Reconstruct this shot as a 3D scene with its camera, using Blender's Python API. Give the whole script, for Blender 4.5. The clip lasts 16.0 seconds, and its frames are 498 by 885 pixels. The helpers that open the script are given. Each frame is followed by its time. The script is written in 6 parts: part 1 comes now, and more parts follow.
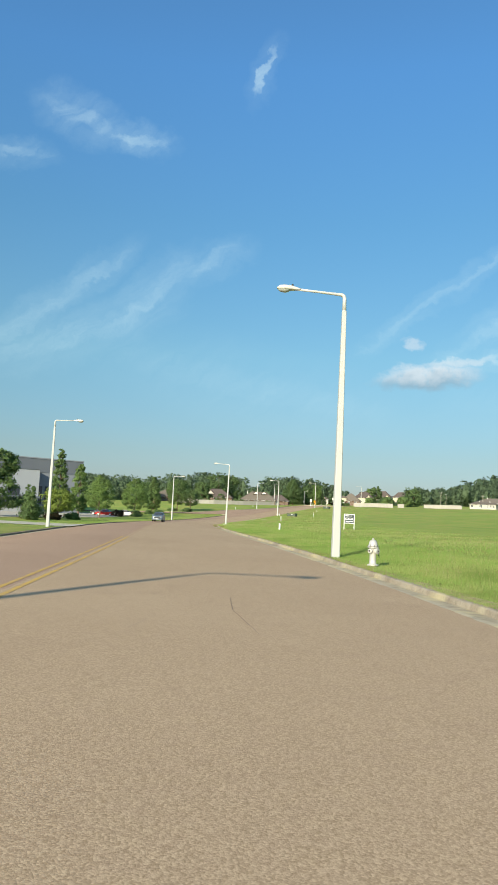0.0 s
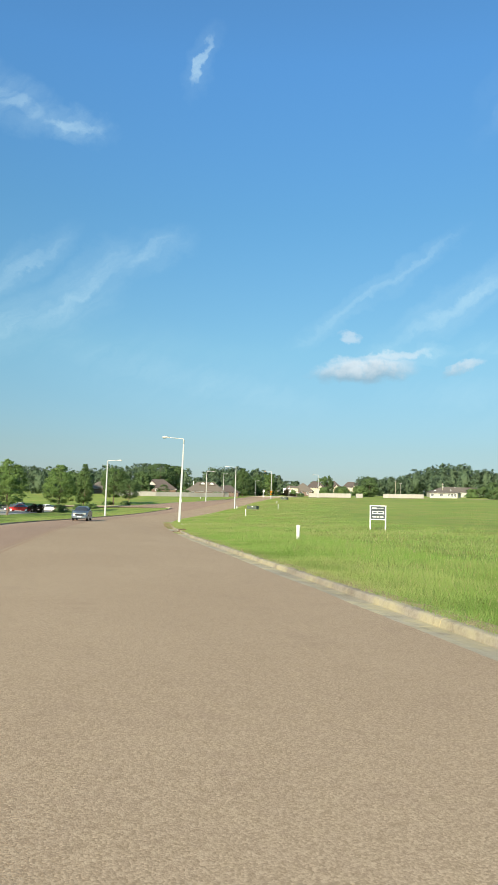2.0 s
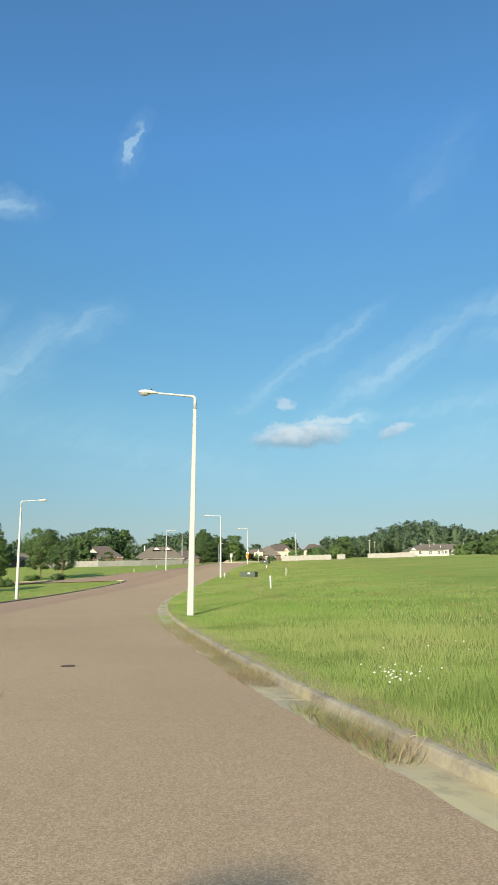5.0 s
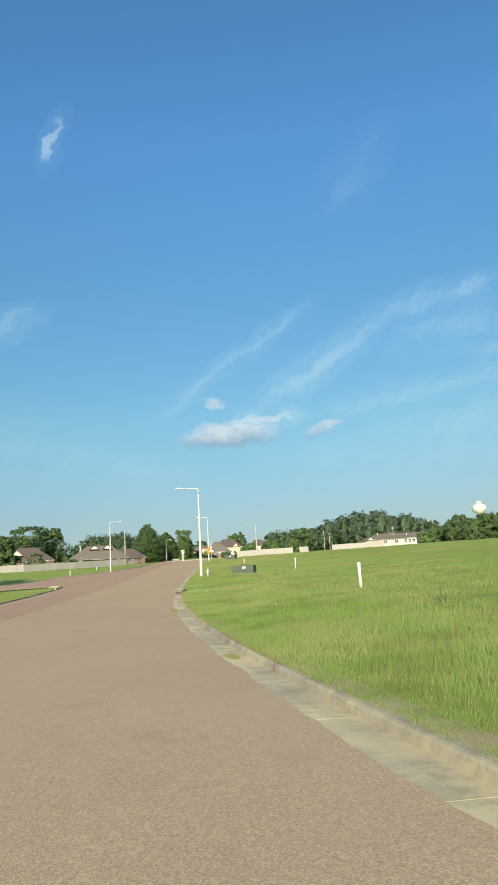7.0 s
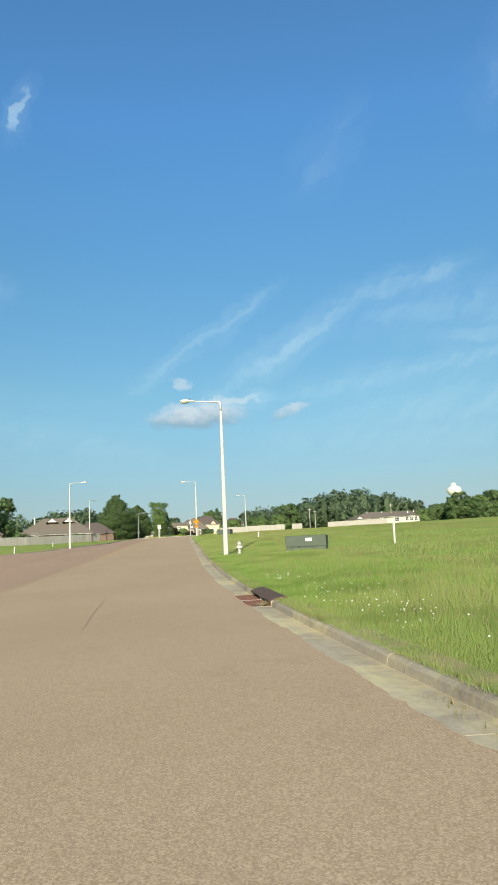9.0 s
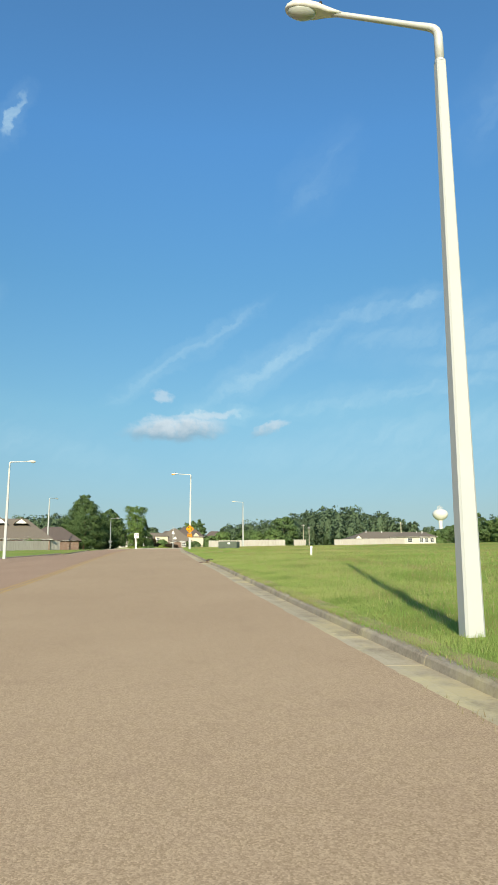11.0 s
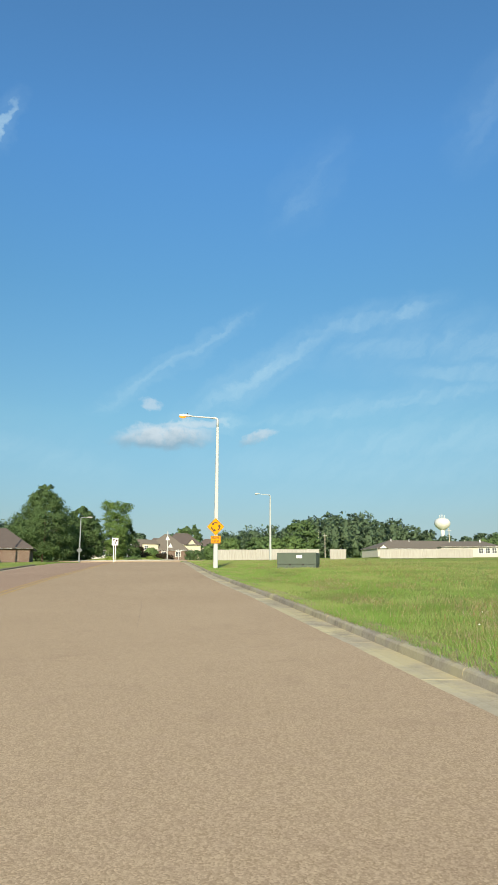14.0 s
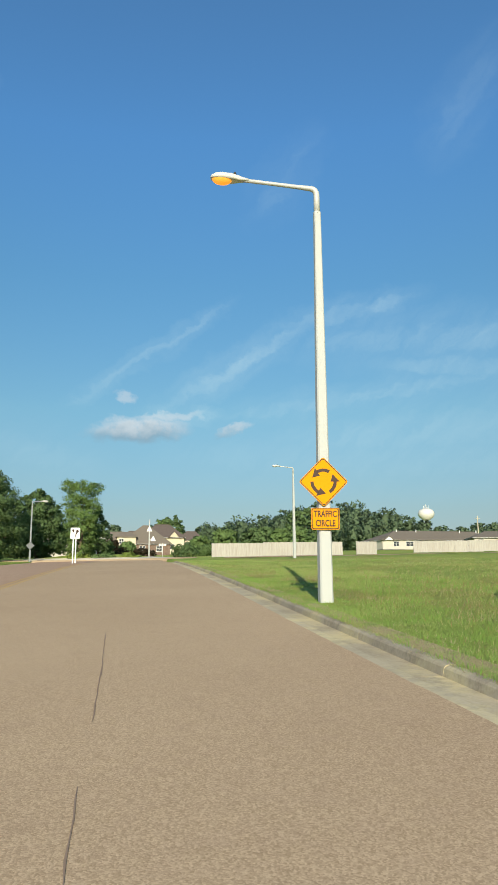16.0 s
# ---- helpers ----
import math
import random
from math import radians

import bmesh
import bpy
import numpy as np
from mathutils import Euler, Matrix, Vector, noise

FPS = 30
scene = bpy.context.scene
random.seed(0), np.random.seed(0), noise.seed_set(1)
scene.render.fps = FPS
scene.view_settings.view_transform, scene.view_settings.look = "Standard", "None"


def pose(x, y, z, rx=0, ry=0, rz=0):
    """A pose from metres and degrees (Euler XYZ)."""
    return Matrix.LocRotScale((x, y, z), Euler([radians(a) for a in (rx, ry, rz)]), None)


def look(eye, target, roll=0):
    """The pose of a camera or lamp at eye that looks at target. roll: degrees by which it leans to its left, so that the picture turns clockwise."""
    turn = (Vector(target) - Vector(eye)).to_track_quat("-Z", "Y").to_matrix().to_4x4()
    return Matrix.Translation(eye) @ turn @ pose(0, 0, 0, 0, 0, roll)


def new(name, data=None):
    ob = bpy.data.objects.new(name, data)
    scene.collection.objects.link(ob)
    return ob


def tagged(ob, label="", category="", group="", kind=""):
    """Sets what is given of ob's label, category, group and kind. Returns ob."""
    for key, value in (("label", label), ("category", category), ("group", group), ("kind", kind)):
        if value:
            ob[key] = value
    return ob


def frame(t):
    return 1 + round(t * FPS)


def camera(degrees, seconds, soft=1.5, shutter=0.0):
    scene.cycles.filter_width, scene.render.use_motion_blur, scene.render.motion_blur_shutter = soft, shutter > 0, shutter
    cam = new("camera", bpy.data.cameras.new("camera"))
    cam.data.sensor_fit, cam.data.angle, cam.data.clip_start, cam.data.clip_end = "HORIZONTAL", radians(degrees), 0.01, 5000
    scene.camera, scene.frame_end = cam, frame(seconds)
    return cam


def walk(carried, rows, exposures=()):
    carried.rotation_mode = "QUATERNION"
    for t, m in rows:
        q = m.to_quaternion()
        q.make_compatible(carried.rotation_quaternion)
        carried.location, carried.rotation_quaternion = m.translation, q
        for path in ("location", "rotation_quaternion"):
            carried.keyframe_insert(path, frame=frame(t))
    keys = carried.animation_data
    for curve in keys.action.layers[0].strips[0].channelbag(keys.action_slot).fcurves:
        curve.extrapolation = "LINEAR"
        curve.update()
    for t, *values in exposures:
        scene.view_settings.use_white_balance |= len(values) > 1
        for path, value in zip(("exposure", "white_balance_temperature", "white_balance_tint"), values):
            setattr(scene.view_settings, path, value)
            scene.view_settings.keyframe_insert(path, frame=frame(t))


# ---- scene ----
cam = camera(39.58, 16.0, soft=1.6)
# seconds, x, y, z, tilt, lean, turn
PATH = [
    (0.0, -0.000, -0.000, -0.002, 95.807, -2.622, -8.622),
    (0.5, 0.531, 8.280, -0.006, 95.570, -2.414, -9.348),
    (0.8, 0.882, 13.261, -0.003, 95.507, -2.196, -10.082),
    (1.0, 1.117, 16.594, -0.003, 95.391, -2.058, -10.608),
    (1.5, 1.684, 24.971, -0.011, 95.258, -1.868, -12.264),
    (2.0, 2.251, 33.275, -0.066, 95.363, -1.784, -13.582),
    (2.5, 2.764, 41.815, -0.138, 96.061, -1.994, -14.331),
    (3.0, 3.380, 50.578, -0.216, 97.049, -1.915, -14.540),
    (3.5, 4.274, 59.384, -0.278, 98.162, -1.390, -14.568),
    (4.0, 4.844, 68.241, -0.351, 99.256, -1.013, -15.350),
    (4.5, 5.583, 76.959, -0.404, 100.191, -0.240, -16.663),
    (5.0, 6.307, 85.531, -0.445, 100.997, 0.674, -18.347),
    (5.5, 7.099, 94.097, -0.489, 101.379, 1.430, -19.932),
    (6.0, 8.029, 102.678, -0.534, 101.419, 2.087, -21.387),
    (6.5, 9.167, 111.296, -0.579, 101.196, 2.682, -22.682),
    (7.0, 10.585, 119.974, -0.623, 100.792, 3.218, -23.787),
    (7.5, 12.354, 128.734, -0.653, 100.286, 3.658, -24.670),
    (8.0, 14.547, 137.605, -0.639, 99.761, 3.913, -25.303),
    (8.5, 16.840, 146.053, -0.606, 99.348, 3.426, -25.894),
    (9.0, 19.037, 154.463, -0.542, 99.127, 2.671, -26.667),
    (9.5, 21.542, 162.780, -0.378, 99.098, 1.824, -27.253),
    (10.0, 24.233, 171.127, -0.165, 99.379, 1.118, -27.823),
    (10.5, 27.070, 179.441, 0.090, 99.851, 0.566, -28.367),
    (11.0, 30.011, 187.658, 0.375, 100.392, 0.163, -28.875),
    (11.5, 33.016, 195.714, 0.683, 100.882, -0.106, -29.334),
    (12.0, 36.043, 203.546, 1.003, 101.197, -0.256, -29.733),
    (12.5, 39.000, 211.054, 1.357, 101.218, -0.302, -30.062),
    (13.0, 41.565, 218.084, 1.710, 101.306, -0.261, -30.407),
    (13.5, 44.120, 224.951, 2.055, 101.194, -0.293, -30.223),
    (14.0, 47.178, 232.396, 2.379, 101.120, -0.191, -29.948),
    (14.5, 50.045, 239.671, 2.731, 100.850, -0.344, -30.089),
    (15.0, 52.874, 246.802, 3.084, 100.684, -0.171, -30.596),
    (15.5, 55.564, 253.845, 3.405, 100.603, 0.421, -31.304),
    (16.0, 58.380, 260.745, 3.730, 100.512, 0.343, -31.924),
]
walk(cam, [(r[0], pose(*r[1:])) for r in PATH], exposures=((0.0, 0.65), (0.5, 0.6), (1.0, 0.7), (2.0, 0.7), (2.6, 0.68), (3.5, 0.6), (12.0, 0.57), (14.5, 0.53), (16.0, 0.43)))

# ---- sky, sun, exposure ----
SUN_AZ, SUN_EL = 212.3, 21.0       # clockwise from +y; the sun stands low behind the start of the road

world = bpy.data.worlds.new("sky")
scene.world = world
world.use_nodes = True
wn, wl = world.node_tree.nodes, world.node_tree.links
wn.clear()


def wmath(op, a, b=0.0, c=0.0):
    n = wn.new("ShaderNodeMath")
    n.operation = op
    for i, v in enumerate((a, b, c)):
        if isinstance(v, (int, float)):
            n.inputs[i].default_value = v
        else:
            wl.new(v, n.inputs[i])
    return n.outputs[0]


w_out = wn.new("ShaderNodeOutputWorld")
w_bg = wn.new("ShaderNodeBackground")
w_sky = wn.new("ShaderNodeTexSky")
w_sky.sky_type, w_sky.sun_disc = "NISHITA", False
w_sky.sun_elevation, w_sky.sun_rotation = radians(SUN_EL), radians(SUN_AZ)
w_sky.air_density, w_sky.dust_density, w_sky.ozone_density = 1.0, 0.6, 2.2
w_co = wn.new("ShaderNodeTexCoord")
w_sep = wn.new("ShaderNodeSeparateXYZ")
wl.new(w_co.outputs["Generated"], w_sep.inputs[0])
w_az = wmath("MULTIPLY", wmath("ARCTAN2", w_sep.outputs[0], w_sep.outputs[1]), 57.2958)
w_el = wmath("MULTIPLY", wmath("ARCSINE", w_sep.outputs[2]), 57.2958)


def wnoise(scale, detail=5.0, rough=0.6, stretch=(1, 1, 1), turn=(0, 0, 0)):
    mp = wn.new("ShaderNodeMapping")
    mp.inputs["Scale"].default_value, mp.inputs["Rotation"].default_value = stretch, turn
    wl.new(w_co.outputs["Generated"], mp.inputs[0])
    n = wn.new("ShaderNodeTexNoise")
    n.inputs["Scale"].default_value, n.inputs["Detail"].default_value, n.inputs["Roughness"].default_value = scale, detail, rough
    wl.new(mp.outputs[0], n.inputs["Vector"])
    return n.outputs["Fac"]


# wind-torn edges: the directions are shifted by noise before the clouds are drawn
w_n1, w_n2 = wnoise(22), wnoise(60, 6, 0.65)
w_u = wmath("ADD", w_az, wmath("ADD", wmath("MULTIPLY_ADD", w_n1, 3.4, -1.7), wmath("MULTIPLY_ADD", w_n2, 0.7, -0.35)))
w_n3, w_n4 = wnoise(26, stretch=(1, 1, 1.3), turn=(1, 0, 0)), wnoise(75, 6, 0.65, turn=(0, 1, 0))
w_v = wmath("ADD", w_el, wmath("ADD", wmath("MULTIPLY_ADD", w_n3, 2.0, -1.0), wmath("MULTIPLY_ADD", w_n4, 0.5, -0.25)))


def streak(a, b, wide, thick, sharp=1.0):
    """The density of one cloud between two directions (azimuth, height in degrees)."""
    (ax, ay), (bx, by) = a, b
    cx, cy, half = (ax + bx) / 2, (ay + by) / 2, math.hypot(bx - ax, by - ay) / 2 + wide
    c, s = (bx - ax) / (2 * (half - wide) + 1e-6), (by - ay) / (2 * (half - wide) + 1e-6)
    du, dv = wmath("SUBTRACT", w_u, cx), wmath("SUBTRACT", w_v, cy)
    p = wmath("DIVIDE", wmath("ADD", wmath("MULTIPLY", du, c), wmath("MULTIPLY", dv, s)), half)
    q = wmath("DIVIDE", wmath("SUBTRACT", wmath("MULTIPLY", dv, c), wmath("MULTIPLY", du, s)), wide)
    r = wmath("ADD", wmath("POWER", wmath("ABSOLUTE", p), 2.2), wmath("MULTIPLY", q, q))
    m = wn.new("ShaderNodeMapRange")
    m.interpolation_type = "SMOOTHSTEP"
    wl.new(r, m.inputs[0])
    m.inputs[1].default_value, m.inputs[2].default_value = 2.6 - 1.2 * sharp, 0.25 * sharp
    m.inputs[3].default_value, m.inputs[4].default_value = 0.0, thick
    return m.outputs[0]


CLOUDS = [
    ((8.7, 35.2), (7.8, 32.9), 0.47, 0.50, 0.3),
    ((-9.0, 29.9), (-5.4, 29.2), 0.79, 0.22, 0.0),
    ((-3.7, 28.6), (-0.6, 28.6), 0.54, 0.30, 0.0),
    ((-13.5, 26.2), (-10.2, 26.4), 0.50, 0.18, 0.0),
    ((-2.9, 20.2), (-7.2, 16.9), 0.58, 0.17, 0.0),
    ((-6.6, 17.0), (-13.1, 11.9), 0.72, 0.17, 0.0),
    ((6.3, 21.1), (0.9, 18.6), 0.65, 0.17, 0.0),
    ((1.6, 19.0), (-2.6, 15.1), 0.94, 0.22, 0.0),
    ((-1.8, 15.3), (-11, 11.8), 1.08, 0.17, 0.0),
    ((0, 12), (16, 9), 1.58, 0.08, 0.0),
    ((28.2, 20.6), (19.0, 14.6), 0.43, 0.19, 0.0),
    ((36, 19.6), (26.4, 14.1), 0.72, 0.21, 0.0),
    ((44.5, 21.4), (36.6, 20.2), 0.65, 0.19, 0.0),
    ((50, 15.0), (33, 13.0), 0.65, 0.17, 0.0),
    ((55, 18.0), (40, 18.6), 1.30, 0.15, 0.0),
    ((55, 15.5), (44, 16.5), 0.86, 0.15, 0.0),
    ((56, 11.4), (38, 11.0), 1.73, 0.13, 0.0),
    ((36.8, 32.6), (34.0, 30.0), 1.00, 0.07, 0.0),
    ((50, 33.7), (53, 36.5), 1.20, 0.07, 0.0),
    ((30, 9.5), (56, 8.5), 1.80, 0.09, 0.0),
    ((24, 12.7), (28.6, 12.8), 0.40, 0.30, 0.2),
    ((70, 22), (95, 16), 1.44, 0.19, 0.0),
    ((-40, 20), (-70, 26), 1.58, 0.19, 0.0),
    ((120, 25), (150, 32), 2.16, 0.16, 0.0),
]
w_d = None
for c_a, c_b, c_w, c_t, c_s in CLOUDS:
    w_one = wmath("ADD", streak(c_a, c_b, c_w * 0.6, c_t * 0.75, c_s), streak(c_a, c_b, c_w * 1.8, c_t * (0.6 if c_s < 0.25 else 0.15), 0.0))
    w_d = w_one if w_d is None else wmath("MAXIMUM", w_d, w_one)
# fine threads that run with the wind
w_cm = wn.new("ShaderNodeCombineXYZ")
w_s1 = wmath("ADD", wmath("MULTIPLY", w_u, 0.80), wmath("MULTIPLY", w_v, 0.60))
w_s2 = wmath("SUBTRACT", wmath("MULTIPLY", w_v, 0.80), wmath("MULTIPLY", w_u, 0.60))
wl.new(wmath("MULTIPLY", w_s1, 0.16), w_cm.inputs[0])
wl.new(wmath("MULTIPLY", w_s2, 0.75), w_cm.inputs[1])
w_th = wn.new("ShaderNodeTexNoise")
w_th.inputs["Scale"].default_value, w_th.inputs["Detail"].default_value, w_th.inputs["Roughness"].default_value = 1.0, 6.0, 0.62
wl.new(w_cm.outputs[0], w_th.inputs["Vector"])
w_d = wmath("MULTIPLY", w_d, wmath("MAXIMUM", wmath("MULTIPLY_ADD", w_th.outputs["Fac"], 2.5, -0.5), 0.08))
# the small heaped clouds, bright above and grey below
w_heap = None
for cl in (((20.2, 11.3), (25.2, 11.5), 0.85, 0.85, 0.1), ((22.5, 12.3), (26.8, 12.7), 0.35, 0.5, 0.05), ((21.0, 14.1), (22.0, 14.0), 0.32, 0.42, 0.05), ((29.9, 11.3), (31.8, 11.8), 0.4, 0.6, 0.05)):
    w_one = streak(*cl)
    w_heap = w_one if w_heap is None else wmath("MAXIMUM", w_heap, w_one)
w_rag = wmath("ADD", wmath("MULTIPLY", w_n4, 1.5), wmath("MULTIPLY", w_n2, 1.5))
w_heap = wmath("MULTIPLY", w_heap, wmath("MINIMUM", wmath("MAXIMUM", wmath("SUBTRACT", w_rag, 0.55), 0.15), 1.0))


def wmix(fac, a, b):
    n = wn.new("ShaderNodeMix")
    n.data_type = "RGBA"
    for v, i in ((fac, 0), (a, 6), (b, 7)):
        if isinstance(v, (int, float, tuple)):
            n.inputs[i].default_value = v
        else:
            wl.new(v, n.inputs[i])
    return n.outputs[2]


SKY = 0.09
white = (0.52 / SKY, 0.56 / SKY, 0.58 / SKY, 1)
ice = (0.43 / SKY, 0.585 / SKY, 0.63 / SKY, 1)
under = (0.20 / SKY, 0.30 / SKY, 0.37 / SKY, 1)
w_low = wn.new("ShaderNodeMapRange")
wl.new(w_v, w_low.inputs[0])
w_low.inputs[1].default_value, w_low.inputs[2].default_value = 10.8, 12.1
w_tint = wn.new("ShaderNodeMix")
w_tint.data_type, w_tint.blend_type = "RGBA", "MULTIPLY"
w_tint.inputs[0].default_value = 1.0
wl.new(w_sky.outputs[0], w_tint.inputs[6])
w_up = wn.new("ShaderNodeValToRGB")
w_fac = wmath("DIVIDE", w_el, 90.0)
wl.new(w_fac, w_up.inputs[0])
# above the deep blue the unseen sky is tinted warm to neutralise fill light
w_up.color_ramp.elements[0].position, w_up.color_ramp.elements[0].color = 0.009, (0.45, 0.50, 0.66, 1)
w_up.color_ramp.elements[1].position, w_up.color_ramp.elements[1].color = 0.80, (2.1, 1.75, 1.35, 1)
for w_at, w_c in ((0.053, (0.53, 0.60, 0.63, 1)), (0.142, (0.66, 0.90, 0.85, 1)), (0.26, (0.655, 1.08, 1.15, 1)), (0.378, (0.74, 1.30, 1.56, 1)), (0.50, (0.80, 1.32, 1.56, 1))):
    w_e = w_up.color_ramp.elements.new(w_at)
    w_e.color = w_c
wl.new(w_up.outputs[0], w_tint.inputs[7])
w_col = wmix(w_d, w_tint.outputs[2], ice)
w_col = wmix(w_heap, w_col, wmix(w_low.outputs[0], under, white))
wl.new(w_col, w_bg.inputs[0])
w_bg.inputs[1].default_value = SKY
wl.new(w_bg.outputs[0], w_out.inputs[0])

sun = new("sun", bpy.data.lights.new("sun", "SUN"))
sun.data.energy, sun.data.angle, sun.data.color = 4.6, radians(0.6), (1.0, 0.87, 0.66)
s_az, s_el = radians(SUN_AZ), radians(SUN_EL)
sun.matrix_world = look((math.sin(s_az) * math.cos(s_el) * 300, math.cos(s_az) * math.cos(s_el) * 300, math.sin(s_el) * 300), (0, 0, 0))

# ---- materials ----


class Mat:
    """A small builder for node materials."""

    def __init__(self, name, rough=0.8, metal=0.0, spec=0.3):
        self.m = bpy.data.materials.new(name)
        self.m.use_nodes = True
        self.n, self.l = self.m.node_tree.nodes, self.m.node_tree.links
        self.b = self.n["Principled BSDF"]
        self.b.inputs["Roughness"].default_value = rough
        self.b.inputs["Metallic"].default_value = metal
        self.b.inputs["Specular IOR Level"].default_value = spec
        co = self.n.new("ShaderNodeTexCoord")
        self.co = co.outputs["Object"]
        geo = self.n.new("ShaderNodeNewGeometry")
        self.pos, self.island = geo.outputs["Position"], geo.outputs["Random Per Island"]
        self.rand = self.n.new("ShaderNodeObjectInfo").outputs["Random"]

    def put(self, sock, v):
        if isinstance(v, (int, float)):
            sock.default_value = v
        elif isinstance(v, tuple):
            sock.default_value = v if len(v) == 4 or sock.type == "VECTOR" else (*v, 1)
        else:
            self.l.new(v, sock)

    def noise(self, scale, detail=4.0, rough=0.55, vec=None, stretch=None):
        n = self.n.new("ShaderNodeTexNoise")
        n.inputs["Scale"].default_value, n.inputs["Detail"].default_value, n.inputs["Roughness"].default_value = scale, detail, rough
        vec = self.pos if vec is None else vec
        if stretch:
            mp = self.n.new("ShaderNodeMapping")
            mp.inputs["Scale"].default_value = stretch
            self.l.new(vec, mp.inputs[0])
            vec = mp.outputs[0]
        self.l.new(vec, n.inputs["Vector"])
        return n.outputs["Fac"]

    def voro(self, scale, feature="F1"):
        n = self.n.new("ShaderNodeTexVoronoi")
        n.feature = feature
        n.inputs["Scale"].default_value = scale
        self.l.new(self.pos, n.inputs["Vector"])
        return n.outputs["Distance"], n.outputs.get("Color")

    def ramp(self, fac, lo, hi, a=0.0, b=1.0):
        n = self.n.new("ShaderNodeMapRange")
        self.l.new(fac, n.inputs[0])
        for i, v in enumerate((lo, hi, a, b)):
            n.inputs[i + 1].default_value = v
        return n.outputs[0]

    def math(self, op, a, b=0.0):
        n = self.n.new("ShaderNodeMath")
        n.operation = op
        self.put(n.inputs[0], a), self.put(n.inputs[1], b)
        return n.outputs[0]

    def mix(self, fac, a, b, blend="MIX"):
        n = self.n.new("ShaderNodeMix")
        n.data_type, n.blend_type = "RGBA", blend
        self.put(n.inputs[0], fac), self.put(n.inputs[6], a), self.put(n.inputs[7], b)
        return n.outputs[2]

    def color(self, c):
        self.put(self.b.inputs["Base Color"], c)
        return self

    def bump(self, h, strength=0.3, dist=0.01):
        n = self.n.new("ShaderNodeBump")
        n.inputs["Strength"].default_value, n.inputs["Distance"].default_value = strength, dist
        self.put(n.inputs["Height"], h)
        self.l.new(n.outputs[0], self.b.inputs["Normal"])
        return self


def plain(name, c, rough=0.6, metal=0.0, var=0.12, scale=3.0, spec=0.3):
    m = Mat(name, rough, metal, spec)
    d = tuple(v * (1 - var) for v in c)
    e = tuple(min(1, v * (1 + var)) for v in c)
    m.color(m.mix(m.noise(scale, 5), d, e))
    m.bump(m.noise(scale * 14, 3), 0.12, 0.004)
    return m.m


def make_asphalt(name, lo, hi):
    m = Mat(name, 0.95, spec=0.03)
    base = m.mix(m.ramp(m.noise(0.16, 5), 0.3, 0.7), lo, hi)
    d, col = m.voro(85)
    grey = m.n.new("ShaderNodeRGBToBW")
    m.l.new(col, grey.inputs[0])
    base = m.mix(m.ramp(grey.outputs[0], 0.2, 0.85), m.mix(0.42, base, (0.13, 0.09, 0.065), "MIX"), m.mix(0.36, base, (0.60, 0.47, 0.34)))
    base = m.mix(m.ramp(m.noise(1.1, 6, 0.7), 0.56, 0.76, 0, 0.25), base, (0.24, 0.16, 0.115))
    base = m.mix(m.ramp(m.noise(5.5, 4), 0.35, 0.75, 0, 0.18), base, (0.40, 0.285, 0.21))
    m.color(base)
    m.bump(m.math("ADD", m.math("MULTIPLY", d, -1.0), m.noise(140, 2)), 0.28, 0.004)
    return m.m


def make_concrete(name, a, b, stain=(0.16, 0.13, 0.09)):
    m = Mat(name, 0.9, spec=0.2)
    c = m.mix(m.noise(2.2, 6, 0.65), a, b)
    c = m.mix(m.ramp(m.noise(1.3, 6, 0.65), 0.46, 0.68, 0, 0.7), c, stain)
    c = m.mix(m.ramp(m.noise(0.45, 5, 0.7), 0.48, 0.6, 0, 0.75), c, tuple(1.25 * v for v in b[:2]) + (b[2] * 0.95,))
    c = m.mix(m.ramp(m.noise(0.8, 7, 0.75), 0.52, 0.62, 0, 0.6), c, stain)
    c = m.mix(m.ramp(m.noise(26, 3), 0.35, 0.8, 0, 0.3), c, (0.61, 0.545, 0.43))
    c = m.mix(m.ramp(m.rand, 0, 0.6, 0.3, 0.0), c, tuple(0.8 * v for v in a))
    c = m.mix(m.ramp(m.rand, 0.8, 0.9, 0, 0.3), c, (0.43, 0.37, 0.26))
    m.color(c)
    m.bump(m.noise(60, 5), 0.35, 0.008)
    return m.m


def make_ground():
    m = Mat("meadow_soil", 0.95, spec=0.1)
    g = m.mix(m.ramp(m.noise(0.035, 5), 0.35, 0.65), (0.235, 0.335, 0.07), (0.315, 0.39, 0.088))
    g = m.mix(m.ramp(m.noise(0.16, 5), 0.46, 0.66, 0, 0.8), g, (0.41, 0.37, 0.115))
    g = m.mix(m.ramp(m.noise(0.5, 5, 0.65), 0.5, 0.75, 0, 0.4), g, (0.165, 0.25, 0.045))
    g = m.mix(m.ramp(m.noise(6, 5, 0.7), 0.3, 0.7, 0, 0.35), g, (0.16, 0.23, 0.042))
    m.color(g)
    m.bump(m.noise(9, 6, 0.75), 0.9, 0.12)
    return m.m


def make_turf():
    m = Mat("matted_turf", 0.95, spec=0.08)
    g = m.mix(m.noise(9, 5, 0.7), (0.33, 0.27, 0.14), (0.52, 0.44, 0.25))
    g = m.mix(m.ramp(m.noise(1.3, 4, 0.65), 0.42, 0.6, 0, 0.85), g, (0.26, 0.34, 0.085))
    g = m.mix(m.ramp(m.noise(34, 4, 0.7), 0.5, 0.7, 0, 0.5), g, (0.15, 0.115, 0.06))
    m.color(g)
    m.bump(m.noise(45, 5, 0.75), 0.8, 0.03)
    return m.m


